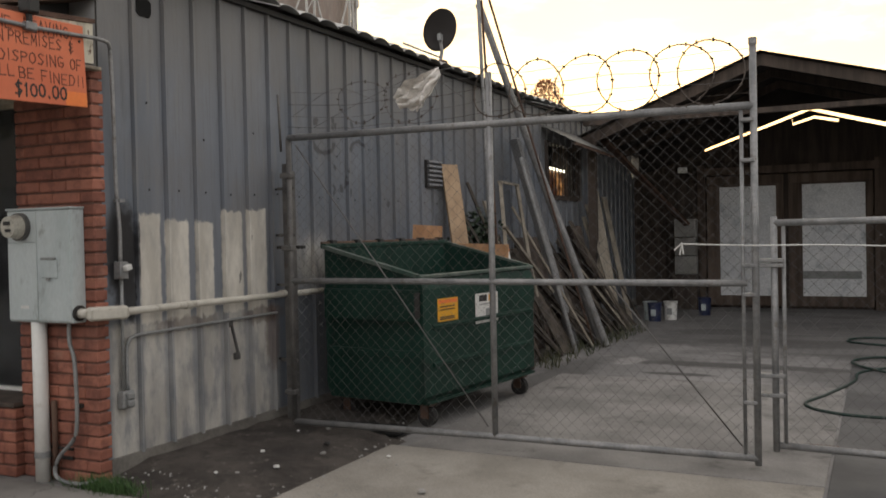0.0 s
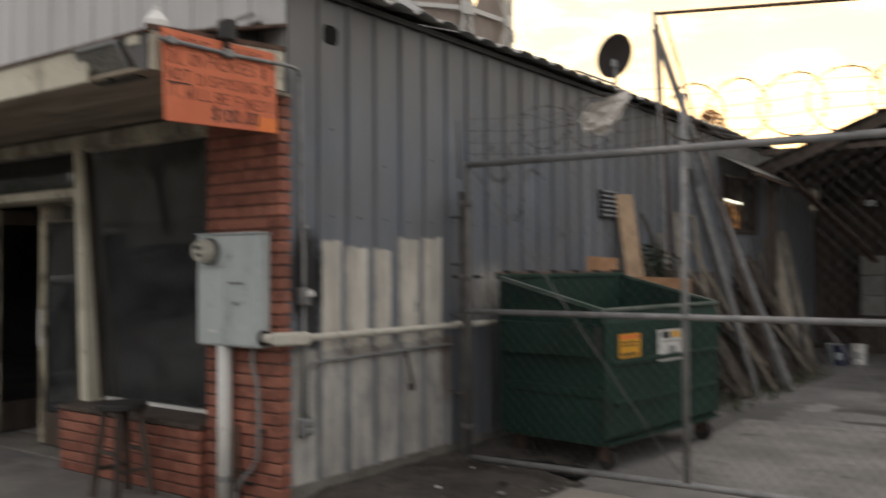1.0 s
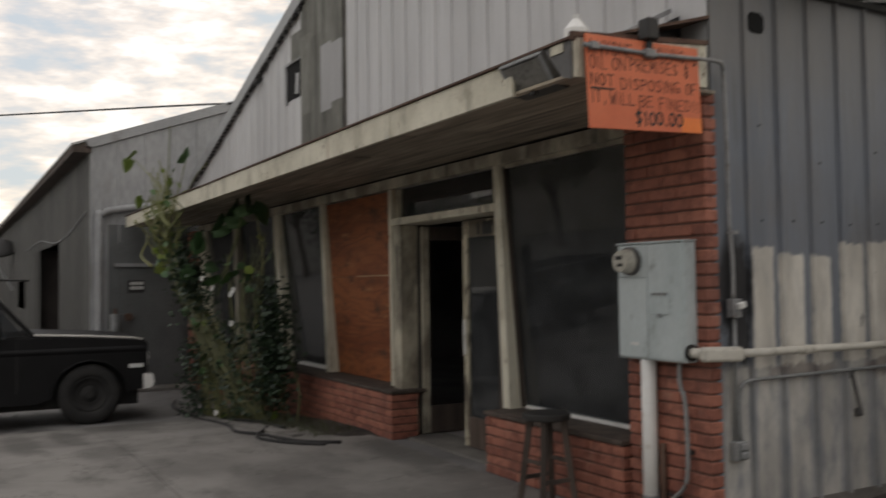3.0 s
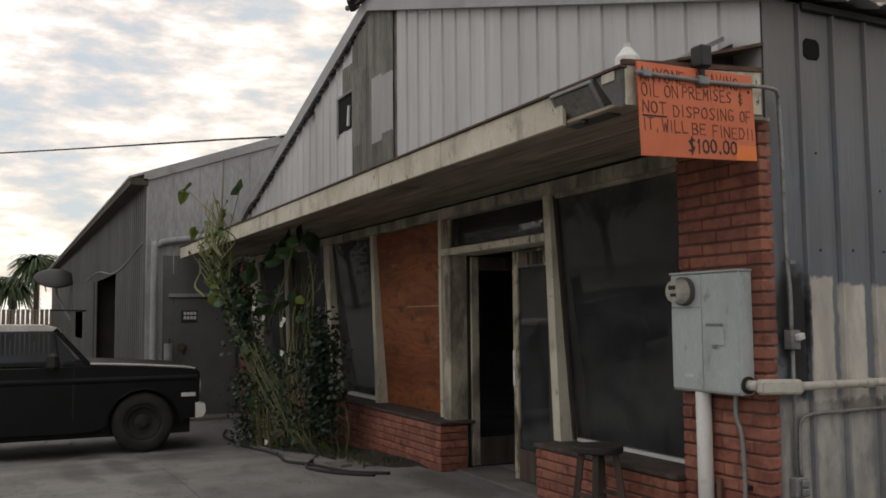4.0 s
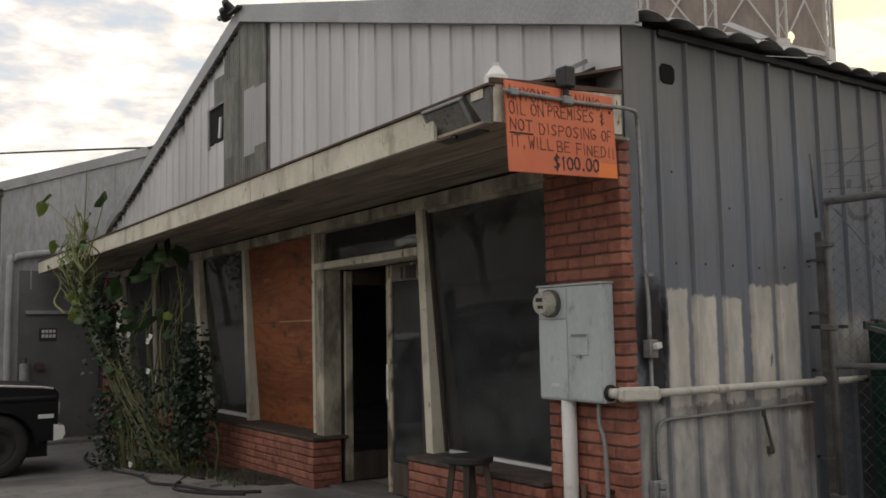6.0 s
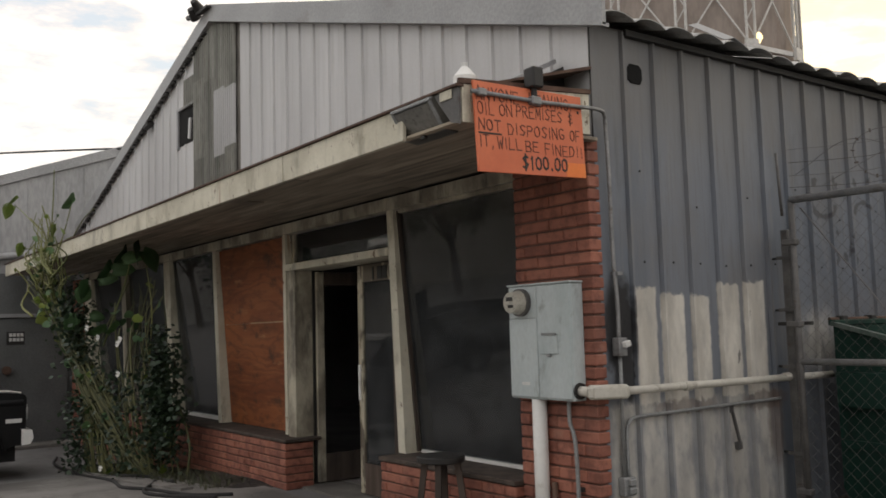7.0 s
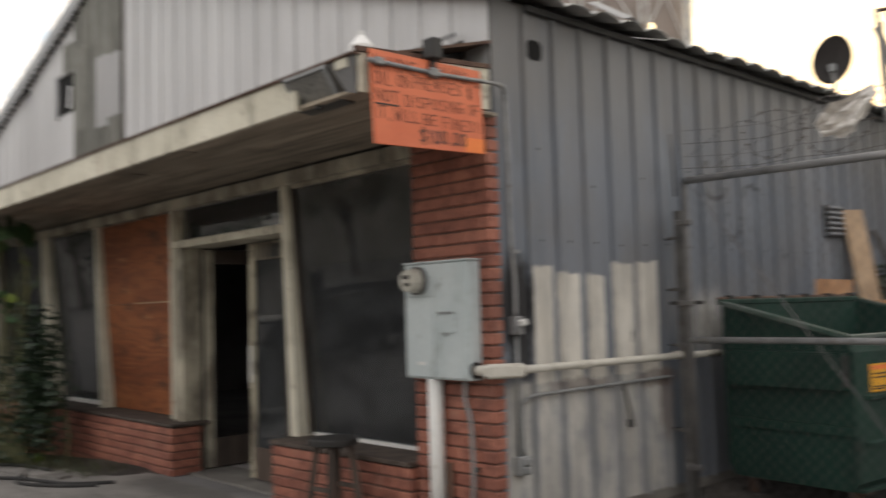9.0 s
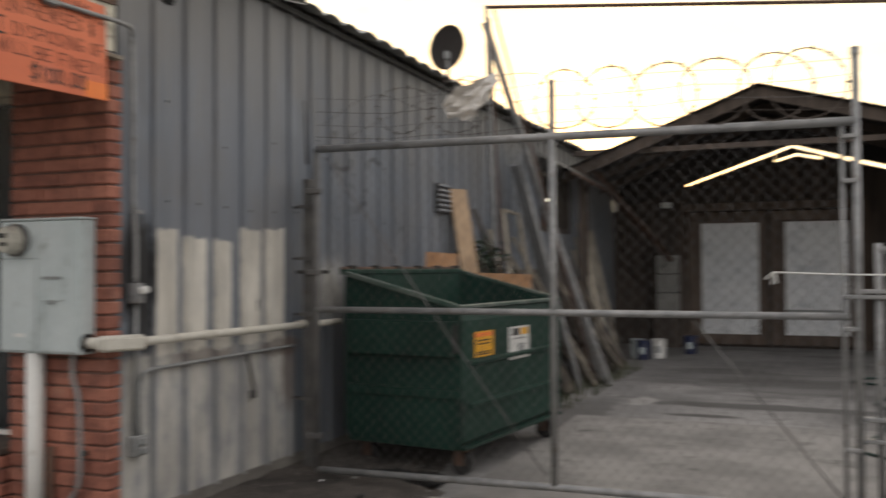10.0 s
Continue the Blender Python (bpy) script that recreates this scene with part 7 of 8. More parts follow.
def build_tower_glint():
    # glowing blobs imitate the low sun glinting through the tower; no lamp there
    t = thing("tower_glint", "glowing stand-in for the sun glint on the lattice tower", "lamp", (-26.1, 41.2, 17.85))
    part("bracket", barm((0, 0, 0), (-1.2, 0.5, -0.1), 0.1, 0.1), M_STEEL_W, t)
    for dx, dz, r, col in ((0.0, 0.1, 0.30, (1.0, 0.74, 0.36)), (-0.75, -0.45, 0.24, (1.0, 0.52, 0.08))):
        k = Nodes("warm_glint_glow")
        k.b.inputs["Emission Color"].default_value = (*col, 1)
        k.b.inputs["Emission Strength"].default_value = 1.4
        b = bmesh.new()
        bmesh.ops.create_icosphere(b, subdivisions=2, radius=r, matrix=Matrix.Translation((dx, 0, dz)) @ Matrix.Diagonal((0.8, 0.5, 1.2, 1)))
        for v in b.verts:
            v.co += 0.12 * noise.noise_vector(v.co * 3)
        part("lens", b, k.done((0.8, 0.7, 0.5), 0.4), t, "glowing blob of the sun glint")


build_tower_glint()


# ---- second building to the west ----
def build_far():
    X, Y = -12.62, -1.70
    bm = prism([(Y, -0.4), (Y, 3.94), (6.0, 6.6), (6.0, -0.4)], 0, X - 0.12, X)
    wall = structure("wall_gable_west", bm, M_FARLIGHT, "light grey sheet gable wall of the neighbouring shed", "wall")
    for i in range(16):
        y = Y + 0.46 * i
        part("seam", strip([(0, 0), (0.01, 0.016), (0.03, 0.016), (0.04, 0)], lambda p: (X + p[1], y + p[0], 2.3), lambda p: (X + p[1], y + p[0], 3.9 + 0.345 * (y - Y))), M_FARLIGHT, wall)
    part("trim", prism([(Y - 0.05, 3.93), (Y - 0.05, 4.10), (6.0, 6.80), (6.0, 6.62)], 0, X - 0.2, X + 0.05), M_TRIM, wall)
    # grey sheet whose dark tone includes the shade below the canopy end
    lower = part("lower_sheet", boxm(X, X + 0.015, Y + 0.30, 0.0, -0.4, 2.62), M_DOORG, wall, "grey lower wall, darkened for the shade below the canopy")
    d = thing("door_2", "plain dark grey metal door with a small sign", "door", kind="structure")
    part("leaf", boxm(X + 0.016, X + 0.05, -1.19, -0.10, -0.28, 1.86, 0.006), M_DOORG, d)
    part("lintel", boxm(X + 0.016, X + 0.10, -1.30, 0.0, 1.88, 1.94), M_TRIM, d)
    s = part("notice", boxm(X + 0.05, X + 0.056, -1.08, -0.80, 1.42, 1.64), M_DARK, d, "small black notice with bars")
    for z in (1.56, 1.48):
        for i in range(4):
            part("print_bar", boxm(X + 0.056, X + 0.058, -1.04 + 0.058 * i, -0.995 + 0.058 * i, z, z + 0.055), M_WHITE, s)
    p = thing("downpipe", "grey drainpipe bending down the gable wall", "pipe", (0, 0, 0))
    part("pipe", tubem(bend([(X + 0.09, -0.55, 2.98), (X + 0.09, -1.3, 2.88), (X + 0.09, -1.50, 2.80), (X + 0.09, -1.56, 2.6), (X + 0.09, -1.56, 0.0), (X + 0.09, -1.56, -0.25)]), 0.06, 12), M_FARLIGHT, p, smooth=True)
    g = thing("gas_cylinder", "slim grey gas cylinder beside the metal door", "cylinder", (X + 0.25, -1.32, -0.27))
    part("body", tubem([(0, 0, 0), (0, 0, 1.2), (0, 0, 1.28), (0, 0, 1.33)], 0.085, 14), M_GREYCON, g)
    part("valve", tubem([(0, 0, 1.33), (0, 0, 1.42)], 0.025, 8), M_RUST, g)
    tagged(part("meter_can", tubem([(X + 0.02, -1.08, 1.0), (X + 0.16, -1.08, 1.0)], 0.07, 12), M_RUST), "small rusted round fitting on wall", "fitting")
    tagged(part("kerb", boxm(X + 0.2, X + 0.6, -1.8, 0.2, -0.3, -0.2, 0.02), M_WALK), "low concrete step before the metal door", "step")

    # long corrugated side wall facing the forecourt
    L = 33.0
    wall2 = thing("wall_long_west", "long corrugated grey side wall of neighbouring shed", "wall", kind="structure")
    prof = [(0.28 * (i + f), d) for i in range(4) for f, d in ((0.0, 0.0), (0.10, -0.034), (0.42, -0.034), (0.52, 0.0))] + [(1.12, 0)]

    def ribbed(x, w0, z0, z1):
        me = mesh_of("wall_sheet", strip(prof, lambda p: (-p[0], p[1], z0), lambda p: (-p[0], p[1], z1)), M_FAR)
        ob = new("wall_sheet", me)
        ob.parent, ob.location = wall2, (x, Y, 0)

    i = 0
    x = X
    while x > X - L:
        if -21.9 < x - 0.5 < -17.0:
            ribbed(x, 1.12, 2.5, 3.9)
        elif -28.9 < x - 0.5 < -25.6:
            ribbed(x, 1.12, -0.4, 0.9)
            ribbed(x, 1.12, 1.75, 3.9)
        else:
            ribbed(x, 1.12, -0.4, 3.9)
        x -= 1.12
    part("back_board", boxm(X - L, X - 0.12, Y + 0.6, Y + 0.65, -0.4, 3.9), M_DARK, wall2)
    part("door_jamb", boxm(-22.2, -21.9, Y - 0.05, Y + 0.6, -0.4, 2.5), M_SHEDROOF, wall2, "dark rusted open door edge")
    part("eave_trim", boxm(X - L, X + 0.05, Y - 0.28, Y + 0.02, 3.86, 3.98), M_SHED, wall2)
    part("roof_sheet", prism([(Y - 0.3, 3.98), (6.0, 6.68), (6.0, 6.72), (Y - 0.3, 4.02)], 0, X - L, X), M_ROOF, wall2)
    c = thing("slack_cable", "pale cable sagging along the corrugated wall", "cable", (0, 0, 0))
    part("cable", tubem(bend([(-12.75, Y - 0.04, 2.85), (-15.0, Y - 0.04, 2.62), (-17.5, Y - 0.05, 2.52), (-21, Y - 0.05, 2.72), (-25, Y - 0.05, 2.62)]), 0.013, 6), M_FARLIGHT, c)
    s = thing("old_dish", "large grey satellite dish on the corrugated wall", "dish", (-31.0, Y - 0.4, 2.98))
    b = bmesh.new()
    bmesh.ops.create_uvsphere(b, u_segments=20, v_segments=8, radius=0.62)
    for v in b.verts:
        v.co.z *= 0.12
        v.co.y *= 0.85
    b.transform(pose(0, -0.2, 0.0, 0, 26, 0) @ Matrix.Scale(1.35, 4))
    part("reflector", b, M_DARK, s, smooth=True)
    part("arm", tubem([(0.0, -0.2, -0.05), (0.0, -0.15, -0.6), (0.1, 0.35, -1.5)], 0.05, 8), M_TRIM, s)
    w = thing("wall_sign_arm", "dark iron arm projecting from the wall", "bracket", (-24.5, Y, 1.75))
    part("arm", barm((0, 0, 0), (0, -1.0, 0.02), 0.05, 0.05), M_DARK, w)
    f = thing("picket_fence", "pale picket fence at the end of the yard", "fence", (-46, -6, -0.27))
    for i in range(30):
        part("picket", boxm(-0.04, 0.04, 0.0 + 0.22 * i, 0.17 + 0.22 * i, 0, 2.3), M_SOFFIT, f)
    # overhead wire
    c = thing("overhead_wire", "thin black overhead wire running to the roof", "wire", (0, 0, 0))
    part("wire", tubem(bend([(-12.4, 0.85, 4.83), (-13.0, 0.5, 4.98), (-25, -5.5, 6.2), (-50, -18, 9.0)]), 0.02, 6), M_DARK, c)
    # palms far off
    for px, py, h in ((-75, -1.6, 6.6), (-80, -3.3, 5.0)):
        t = thing("palm_tree", "distant palm tree with a shaggy green crown", "tree", (px, py, -0.3))
        part("trunk", tubem([(0, 0, 0), (0.1, 0, h)], 0.22, 8), M_SHED, t)
        bm = bmesh.new()
        rnd = random.Random(px)
        for i in range(260):
            a, up = rnd.uniform(0, 6.28), rnd.uniform(-0.5, 1.0)
            d = Vector((math.cos(a), math.sin(a), 0))
            side = Vector((-d.y, d.x, 0))
            prev = None
            for k in range(6):
                u = k / 5
                p = Vector((0.1, 0, h)) + d * 2.3 * u + Vector((0, 0, up * 1.8 * u - 1.7 * u * u))
                w = 0.16 * (1 - u) + 0.03
                now = (bm.verts.new(p - side * w), bm.verts.new(p + side * w))
                if prev:
                    bm.faces.new((prev[0], prev[1], now[1], now[0]))
                prev = now
        tagged(part("crown", bm, M_PALM, t), kind="stuff")


build_far()


# ---- parked pickup ----
def lathe_x(bm, profile, y, z, n=32):
    """A round body about a line along x: profile pairs (x, radius)."""
    rings = [[bm.verts.new((px, y + r * math.cos(2 * math.pi * k / n), z + r * math.sin(2 * math.pi * k / n))) for k in range(n)] for px, r in profile]
    for a, b in zip(rings, rings[1:]):
        for k in range(n):
            bm.faces.new((a[k], a[(k + 1) % n], b[(k + 1) % n], b[k]))
    bm.faces.new(rings[0][::-1])
    bm.faces.new(rings[-1])
    bmesh.ops.recalc_face_normals(bm, faces=bm.faces)
    return bm


def build_truck():
    g = -0.225
    e = tagged(new("pickup_truck"), "matt black old pickup truck with a white cab roof", "truck")
    e.matrix_world = pose(-8.35, -1.50, g, 0, 0, -2)
    # local: nose at y=0, tail towards -y, near flank at x=0, far flank at x=-1.95
    W = 1.95
    def arch(yc, r=0.46):
        return [(yc - r * math.cos(a / 8 * math.pi), 0.36 + r * math.sin(a / 8 * math.pi)) for a in range(9)]
    low = [(-4.4, 0.36)] + arch(-3.75) + [(-3.2, 0.30), (-1.40, 0.30)] + arch(-0.77) + [(-0.25, 0.42), (-0.10, 0.42)]
    outline = [(-0.10, 0.42), (-0.065, 0.90), (-0.065, 1.0), (-0.085, 1.035), (-0.18, 1.062), (-0.8, 1.10), (-1.42, 1.12), (-4.9, 1.12), (-4.95, 0.45)] + low[:-1]
    for x0, x1 in ((-0.12, 0.0), (-W, -W + 0.12)):
        part("flank", prism(outline, 0, x0, x1), M_TRUCK, e)
    part("hood", prism([(-0.08, 0.95), (-0.085, 1.03), (-0.11, 1.065), (-0.24, 1.09), (-0.8, 1.135), (-1.40, 1.165), (-1.44, 1.10)], 0, -W + 0.05, -0.05), M_TRUCK, e)
    # white bar imitates the sky's highlight along the hood
    part("hood_highlight", tubem([(-0.06, -0.12, 1.06), (-0.05, -0.25, 1.085), (-0.05, -0.8, 1.128), (-0.05, -1.42, 1.16)], 0.016, 6), M_CABTOP, e, "white bar standing in for the sky highlight on the hood")
    part("grille", boxm(-W + 0.1, -0.12, -0.11, -0.05, 0.55, 0.98), M_DARK, e)
    for x in (-0.32, -W + 0.32):
        b = bmesh.new()
        bmesh.ops.create_cone(b, segments=16, radius1=0.10, radius2=0.10, depth=0.05, cap_ends=True, matrix=pose(x, -0.04, 0.80, 90))
        part("headlight", b, M_WHITE, e)
    part("bumper", prism([(-0.12, 0.42), (-0.02, 0.43), (0.015, 0.50), (0.0, 0.60), (-0.12, 0.62)], 0, -W - 0.02, 0.03), M_PVC, e, "white painted front bumper")
    part("side_marker", boxm(0.0, 0.012, -0.30, -0.12, 0.70, 0.75), M_WHITE, e)
    part("bed_floor", boxm(-W + 0.1, -0.1, -4.9, -2.9, 0.6, 0.66), M_TRUCK, e)
    part("tailgate", boxm(-W + 0.1, -0.1, -4.95, -4.9, 0.5, 1.12), M_TRUCK, e)
    part("cab_back", boxm(-W + 0.12, -0.12, -2.95, -2.88, 0.6, 1.58), M_TRUCK, e)
    roofp = [(-1.76, 1.56), (-1.80, 1.61), (-1.97, 1.655), (-2.85, 1.665), (-2.97, 1.56)]
    part("cab_roof", prism(roofp, 0, -W + 0.14, -0.14), M_CABTOP, e, "dull white cab roof")
    for x in (-0.16, -W + 0.10):
        part("pillar", barm((x + 0.03, -1.42, 1.13), (x + 0.03, -1.84, 1.60), 0.05, 0.06), M_TRUCK, e)
        part("pillar", boxm(x, x + 0.06, -2.95, -2.84, 1.1, 1.60), M_TRUCK, e)
    ws = part("windshield", prism([(-1.44, 1.13), (-1.84, 1.59), (-1.86, 1.59), (-1.46, 1.13)], 0, -W + 0.17, -0.17), M_TINTED, e)
    ws.visible_shadow = False
    sg = part("side_window", prism([(-1.52, 1.14), (-1.86, 1.58), (-2.84, 1.58), (-2.84, 1.14)], 0, -0.135, -0.128), M_TINTED, e)
    sg.visible_shadow = False
    part("vent_post", barm((-0.125, -1.78, 1.14), (-0.125, -1.84, 1.55), 0.02, 0.02), M_TRUCK, e)
    part("seat", boxm(-W + 0.2, -0.2, -2.85, -2.55, 0.6, 1.35, 0.05), M_DARK, e)
    part("dashboard", boxm(-W + 0.15, -0.15, -1.75, -1.42, 0.8, 1.15, 0.03), M_DARK, e)
    mi = part("mirror", boxm(0.02, 0.24, -1.93, -1.80, 1.10, 1.31, 0.04), M_DARK, e)
    part("stalk", barm((-0.02, -1.80, 1.10), (0.08, -1.83, 1.16), 0.02, 0.02), M_DARK, mi)
    part("door_handle", boxm(0.0, 0.02, -2.75, -2.62, 1.0, 1.03), M_CHROME, e)
    part("flank_crease", prism([(0.0, 0.905), (0.012, 0.935), (0.012, 0.955), (0.0, 0.985)], 1, -4.85, -0.10), M_TRUCK, e)
    part("door_seam", boxm(0.0, 0.003, -1.62, -1.61, 0.45, 1.12), M_DARK, e)
    part("inner_panel", boxm(-W + 0.30, -0.26, -4.8, -0.15, 0.20, 1.0), M_RUBBER, e)
    for y in (-0.77, -3.75):
        part("wheel_lip", tubem([(0.0, q[0], q[1]) for q in arch(y)], 0.012, 6), M_TRUCK, e)
        for x, sd in ((-0.14, 1), (-W + 0.14, -1)):
            w = part("wheel", lathe_x(bmesh.new(), [(x - sd * 0.11, 0.30), (x - sd * 0.10, 0.365), (x - sd * 0.07, 0.385), (x + sd * 0.07, 0.385), (x + sd * 0.10, 0.37), (x + sd * 0.118, 0.33), (x + sd * 0.122, 0.27), (x + sd * 0.112, 0.225), (x + sd * 0.05, 0.215)], y, 0.385), M_RUBBER, e, "black tyre", True)
            part("rim", lathe_x(bmesh.new(), [(x + sd * 0.03, 0.214), (x + sd * 0.105, 0.222), (x + sd * 0.108, 0.205), (x + sd * 0.055, 0.185), (x + sd * 0.048, 0.11), (x + sd * 0.08, 0.085), (x + sd * 0.085, 0.0001)], y, 0.385, 24), M_RUBBER, w, "dark dished steel rim", True)
            part("hub", tubem([(x + sd * 0.08, y, 0.385), (x + sd * 0.125, y, 0.385)], 0.045, 12), M_RUBBER, w)


build_truck()


# ---- stool ----
def build_stool():
    s = thing("stool", "low dark wooden stool before the brick wall", "stool", (-1.18, -0.36, 0.012))
    b = bmesh.new()
    bmesh.ops.create_cone(b, segments=24, radius1=0.165, radius2=0.165, depth=0.045, cap_ends=True, matrix=pose(0, 0, 0.60))
    bmesh.ops.bevel(b, geom=[ed for ed in b.edges], offset=0.008, segments=1, affect="EDGES")
    part("seat", b, M_DARK, s)
    for i in range(4):
        a = math.pi / 4 + i * math.pi / 2
        c, d = math.cos(a), math.sin(a)
        part("leg", barm((0.11 * c, 0.11 * d, 0.585), (0.19 * c, 0.19 * d, 0.0), 0.04, 0.04), M_SHED, s)
    for i in range(4):
        a, b2 = math.pi / 4 + i * math.pi / 2, math.pi / 4 + (i + 1) * math.pi / 2
        z = 0.18 if i % 2 else 0.30
        r = 0.165 if i % 2 else 0.15
        part("rung", barm((r * math.cos(a), r * math.sin(a), z), (r * math.cos(b2), r * math.sin(b2), z), 0.025, 0.025), M_SHED, s)


build_stool()


# ---- vine and cables at the shop front ----
def leaf_shape(bm, at, aim, size, curl=0.25, roll=0.0):
    """A broad heart-shaped leaf with a folded midrib."""
    aim = Vector(aim).normalized()
    sd = aim.cross(Vector((0, 0, 1)))
    sd = (sd if sd.length > 0.1 else Vector((1, 0, 0))).normalized()
    sd.rotate(Matrix.Rotation(roll, 3, aim))
    nr = sd.cross(aim)
    at = Vector(at)
    mids, le, ri = [], [], []
    for k in range(7):
        u = k / 6
        w = size * 0.62 * math.sin(math.pi * min(1, (u + 0.14) / 1.14)) ** 0.75 * (1 - 0.25 * u)
        mid = at + aim * size * u + nr * (-curl * size * u * u)
        mids.append(bm.verts.new(mid))
        back = aim * (-0.12 * size if k == 0 else 0)
        le.append(bm.verts.new(mid - sd * w + nr * 0.18 * w + back))
        ri.append(bm.verts.new(mid + sd * w + nr * 0.18 * w + back))
    for k in range(6):
        bm.faces.new((mids[k], mids[k + 1], le[k + 1], le[k]))
        bm.faces.new((mids[k], ri[k], ri[k + 1], mids[k + 1]))
    return bm


def build_vine():
    rnd = random.Random(11)
    e = thing("climbing_vine", "tall leggy climbing vine with pale stems before the shop", "plant", (0, 0, 0))
    tips = []
    def root(u):
        """Where the stems leave the ground, from the west end (0) to the shop door's side (1)."""
        x = -8.3 + 2.45 * u
        return Vector((x, -0.92 + 0.50 * max(0.0, u - 0.30) / 0.70, fall(x)))

    def jit(a):
        return Vector((rnd.uniform(-a, a), rnd.uniform(-a, a) * 0.6, rnd.uniform(-a, a) * 0.5))

    for i in range(112):
        if i < 62:  # leaning up and out to the canopy's edge
            a = root(rnd.uniform(0.22, 0.80))
            b = Vector((a.x * 0.5 - 4.35, -0.93, rnd.uniform(0.7, 1.0))) + jit(0.16)
            c = Vector((-8.62, -1.02, 1.55)) + jit(0.26)
            d = Vector((-9.25, -1.22, rnd.uniform(2.1, 2.7))) + jit(0.25)
            pts = [a, b, c, d] if i % 3 else [a, b, c]
        elif i < 78:  # thin ones straight up under the soffit
            a = root(rnd.uniform(0.35, 0.85))
            pts = [a, a + Vector((-0.25, 0, 0.8)) + jit(0.15), a + Vector((-0.45, 0.05, rnd.uniform(1.3, 1.7))) + jit(0.2), a + Vector((-0.3, 0.1, rnd.uniform(1.9, 2.35))) + jit(0.25)]
        else:  # short shoots
            a = root(rnd.uniform(0.05, 1.0))
            pts = [a, a + Vector((-0.05, 0, 0.4)) + jit(0.1), a + Vector((-0.18, 0, rnd.uniform(0.7, 1.25))) + jit(0.15)]
        part("stem", tubem(bend(pts, 5), rnd.uniform(0.007, 0.017), 6, False, 0.5), M_STEM, e, smooth=True)
        tips.append((pts[-1], pts[-2]))
    # bare upper shoots above the canopy edge
    crown = Vector((-8.9, -1.25, 2.35))
    for i in range(40):
        a = crown + Vector((rnd.uniform(-0.35, 0.6), rnd.uniform(-0.12, 0.12), rnd.uniform(-0.6, 0.2)))
        side, up = rnd.uniform(-0.75, 0.55), rnd.uniform(0.25, 0.85)
        k1 = a + Vector((side * 0.55, rnd.uniform(-0.1, 0.1), up * 0.25))
        k2 = a + Vector((side * 0.85 + rnd.uniform(-0.08, 0.08), rnd.uniform(-0.12, 0.1), up * 0.65))
        b = a + Vector((side * 0.9 + rnd.uniform(-0.12, 0.12), rnd.uniform(-0.15, 0.1), up))
        part("stem", tubem(bend([a, k1, k2, b], 4), rnd.uniform(0.009, 0.019), 6, False, 0.45), M_SHOOT, e, smooth=True)
        if i % 3 == 0:
            part("leaf", leaf_shape(bmesh.new(), b, (rnd.uniform(-0.6, 0.6), -0.7, rnd.uniform(-0.5, 0.5)), rnd.uniform(0.05, 0.10), 0.35, rnd.uniform(0.3, 2.6)), M_LEAFY if i % 2 else M_LEAF, e, smooth=True)
    for q in ([(-8.6, -1.2, 2.5), (-8.3, -1.15, 2.9), (-8.15, -1.1, 3.25)], [(-8.6, -1.2, 2.6), (-9.6, -1.25, 3.1), (-10.8, -1.3, 3.55)], [(-8.7, -1.2, 2.5), (-9.4, -1.25, 2.75), (-10.1, -1.3, 2.8)], [(-8.9, -1.2, 2.6), (-8.75, -1.2, 3.3), (-8.7, -1.2, 3.75)], [(-8.3, -1.1, 2.7), (-7.6, -1.1, 2.95), (-6.9, -1.15, 3.0)], [(-7.4, -0.9, 1.4), (-6.9, -0.8, 2.1), (-6.6, -0.8, 2.45), (-6.2, -0.85, 2.45)], [(-6.6, -0.6, 1.2), (-6.35, -0.65, 1.8), (-6.4, -0.7, 2.3)]):
        part("stem", tubem(bend(q, 6), 0.011, 6, False, 0.5), M_SHOOT, e, smooth=True)

    big = [((-8.15, -1.1, 3.22), (0.5, -0.5, 0.25), 0.32, M_LEAF), ((-10.8, -1.3, 3.6), (0.5, -0.6, -0.1), 0.34, M_LEAFY), ((-10.95, -1.3, 3.55), (-0.2, -0.7, -0.8), 0.32, M_LEAFY), ((-10.1, -1.3, 2.85), (0.1, -0.7, -0.7), 0.26, M_LEAFY), ((-8.55, -1.2, 2.95), (0.3, -0.6, -0.6), 0.26, M_LEAFY),
           ((-6.15, -0.85, 2.50), (0.3, -0.5, -0.8), 0.36, M_LEAF), ((-6.35, -0.85, 2.62), (0.1, -0.7, 0.5), 0.28, M_LEAF), ((-6.75, -0.85, 2.42), (0.6, -0.5, 0.35), 0.34, M_LEAF), ((-7.15, -0.9, 2.28), (0.5, -0.6, 0.2), 0.34, M_LEAF), ((-7.7, -1.0, 2.15), (0.2, -0.7, -0.5), 0.32, M_LEAF), ((-7.3, -0.95, 1.55), (0.4, -0.6, 0.4), 0.30, M_LEAF), ((-6.85, -0.9, 1.6), (0.4, -0.7, 0.1), 0.26, M_LEAF),
           ((-6.2, -0.75, 1.05), (0.1, -0.8, -0.4), 0.15, M_LEAFY), ((-8.05, -1.05, 1.75), (-0.2, -0.7, -0.5), 0.28, M_LEAF), ((-8.9, -1.2, 1.8), (-0.4, -0.7, -0.3), 0.24, M_LEAFY), ((-6.0, -0.6, 0.05), (0.1, -0.8, -0.1), 0.14, M_LEAFY), ((-6.9, -0.95, -0.05), (0.2, -0.8, 0.1), 0.14, M_LEAFY)]
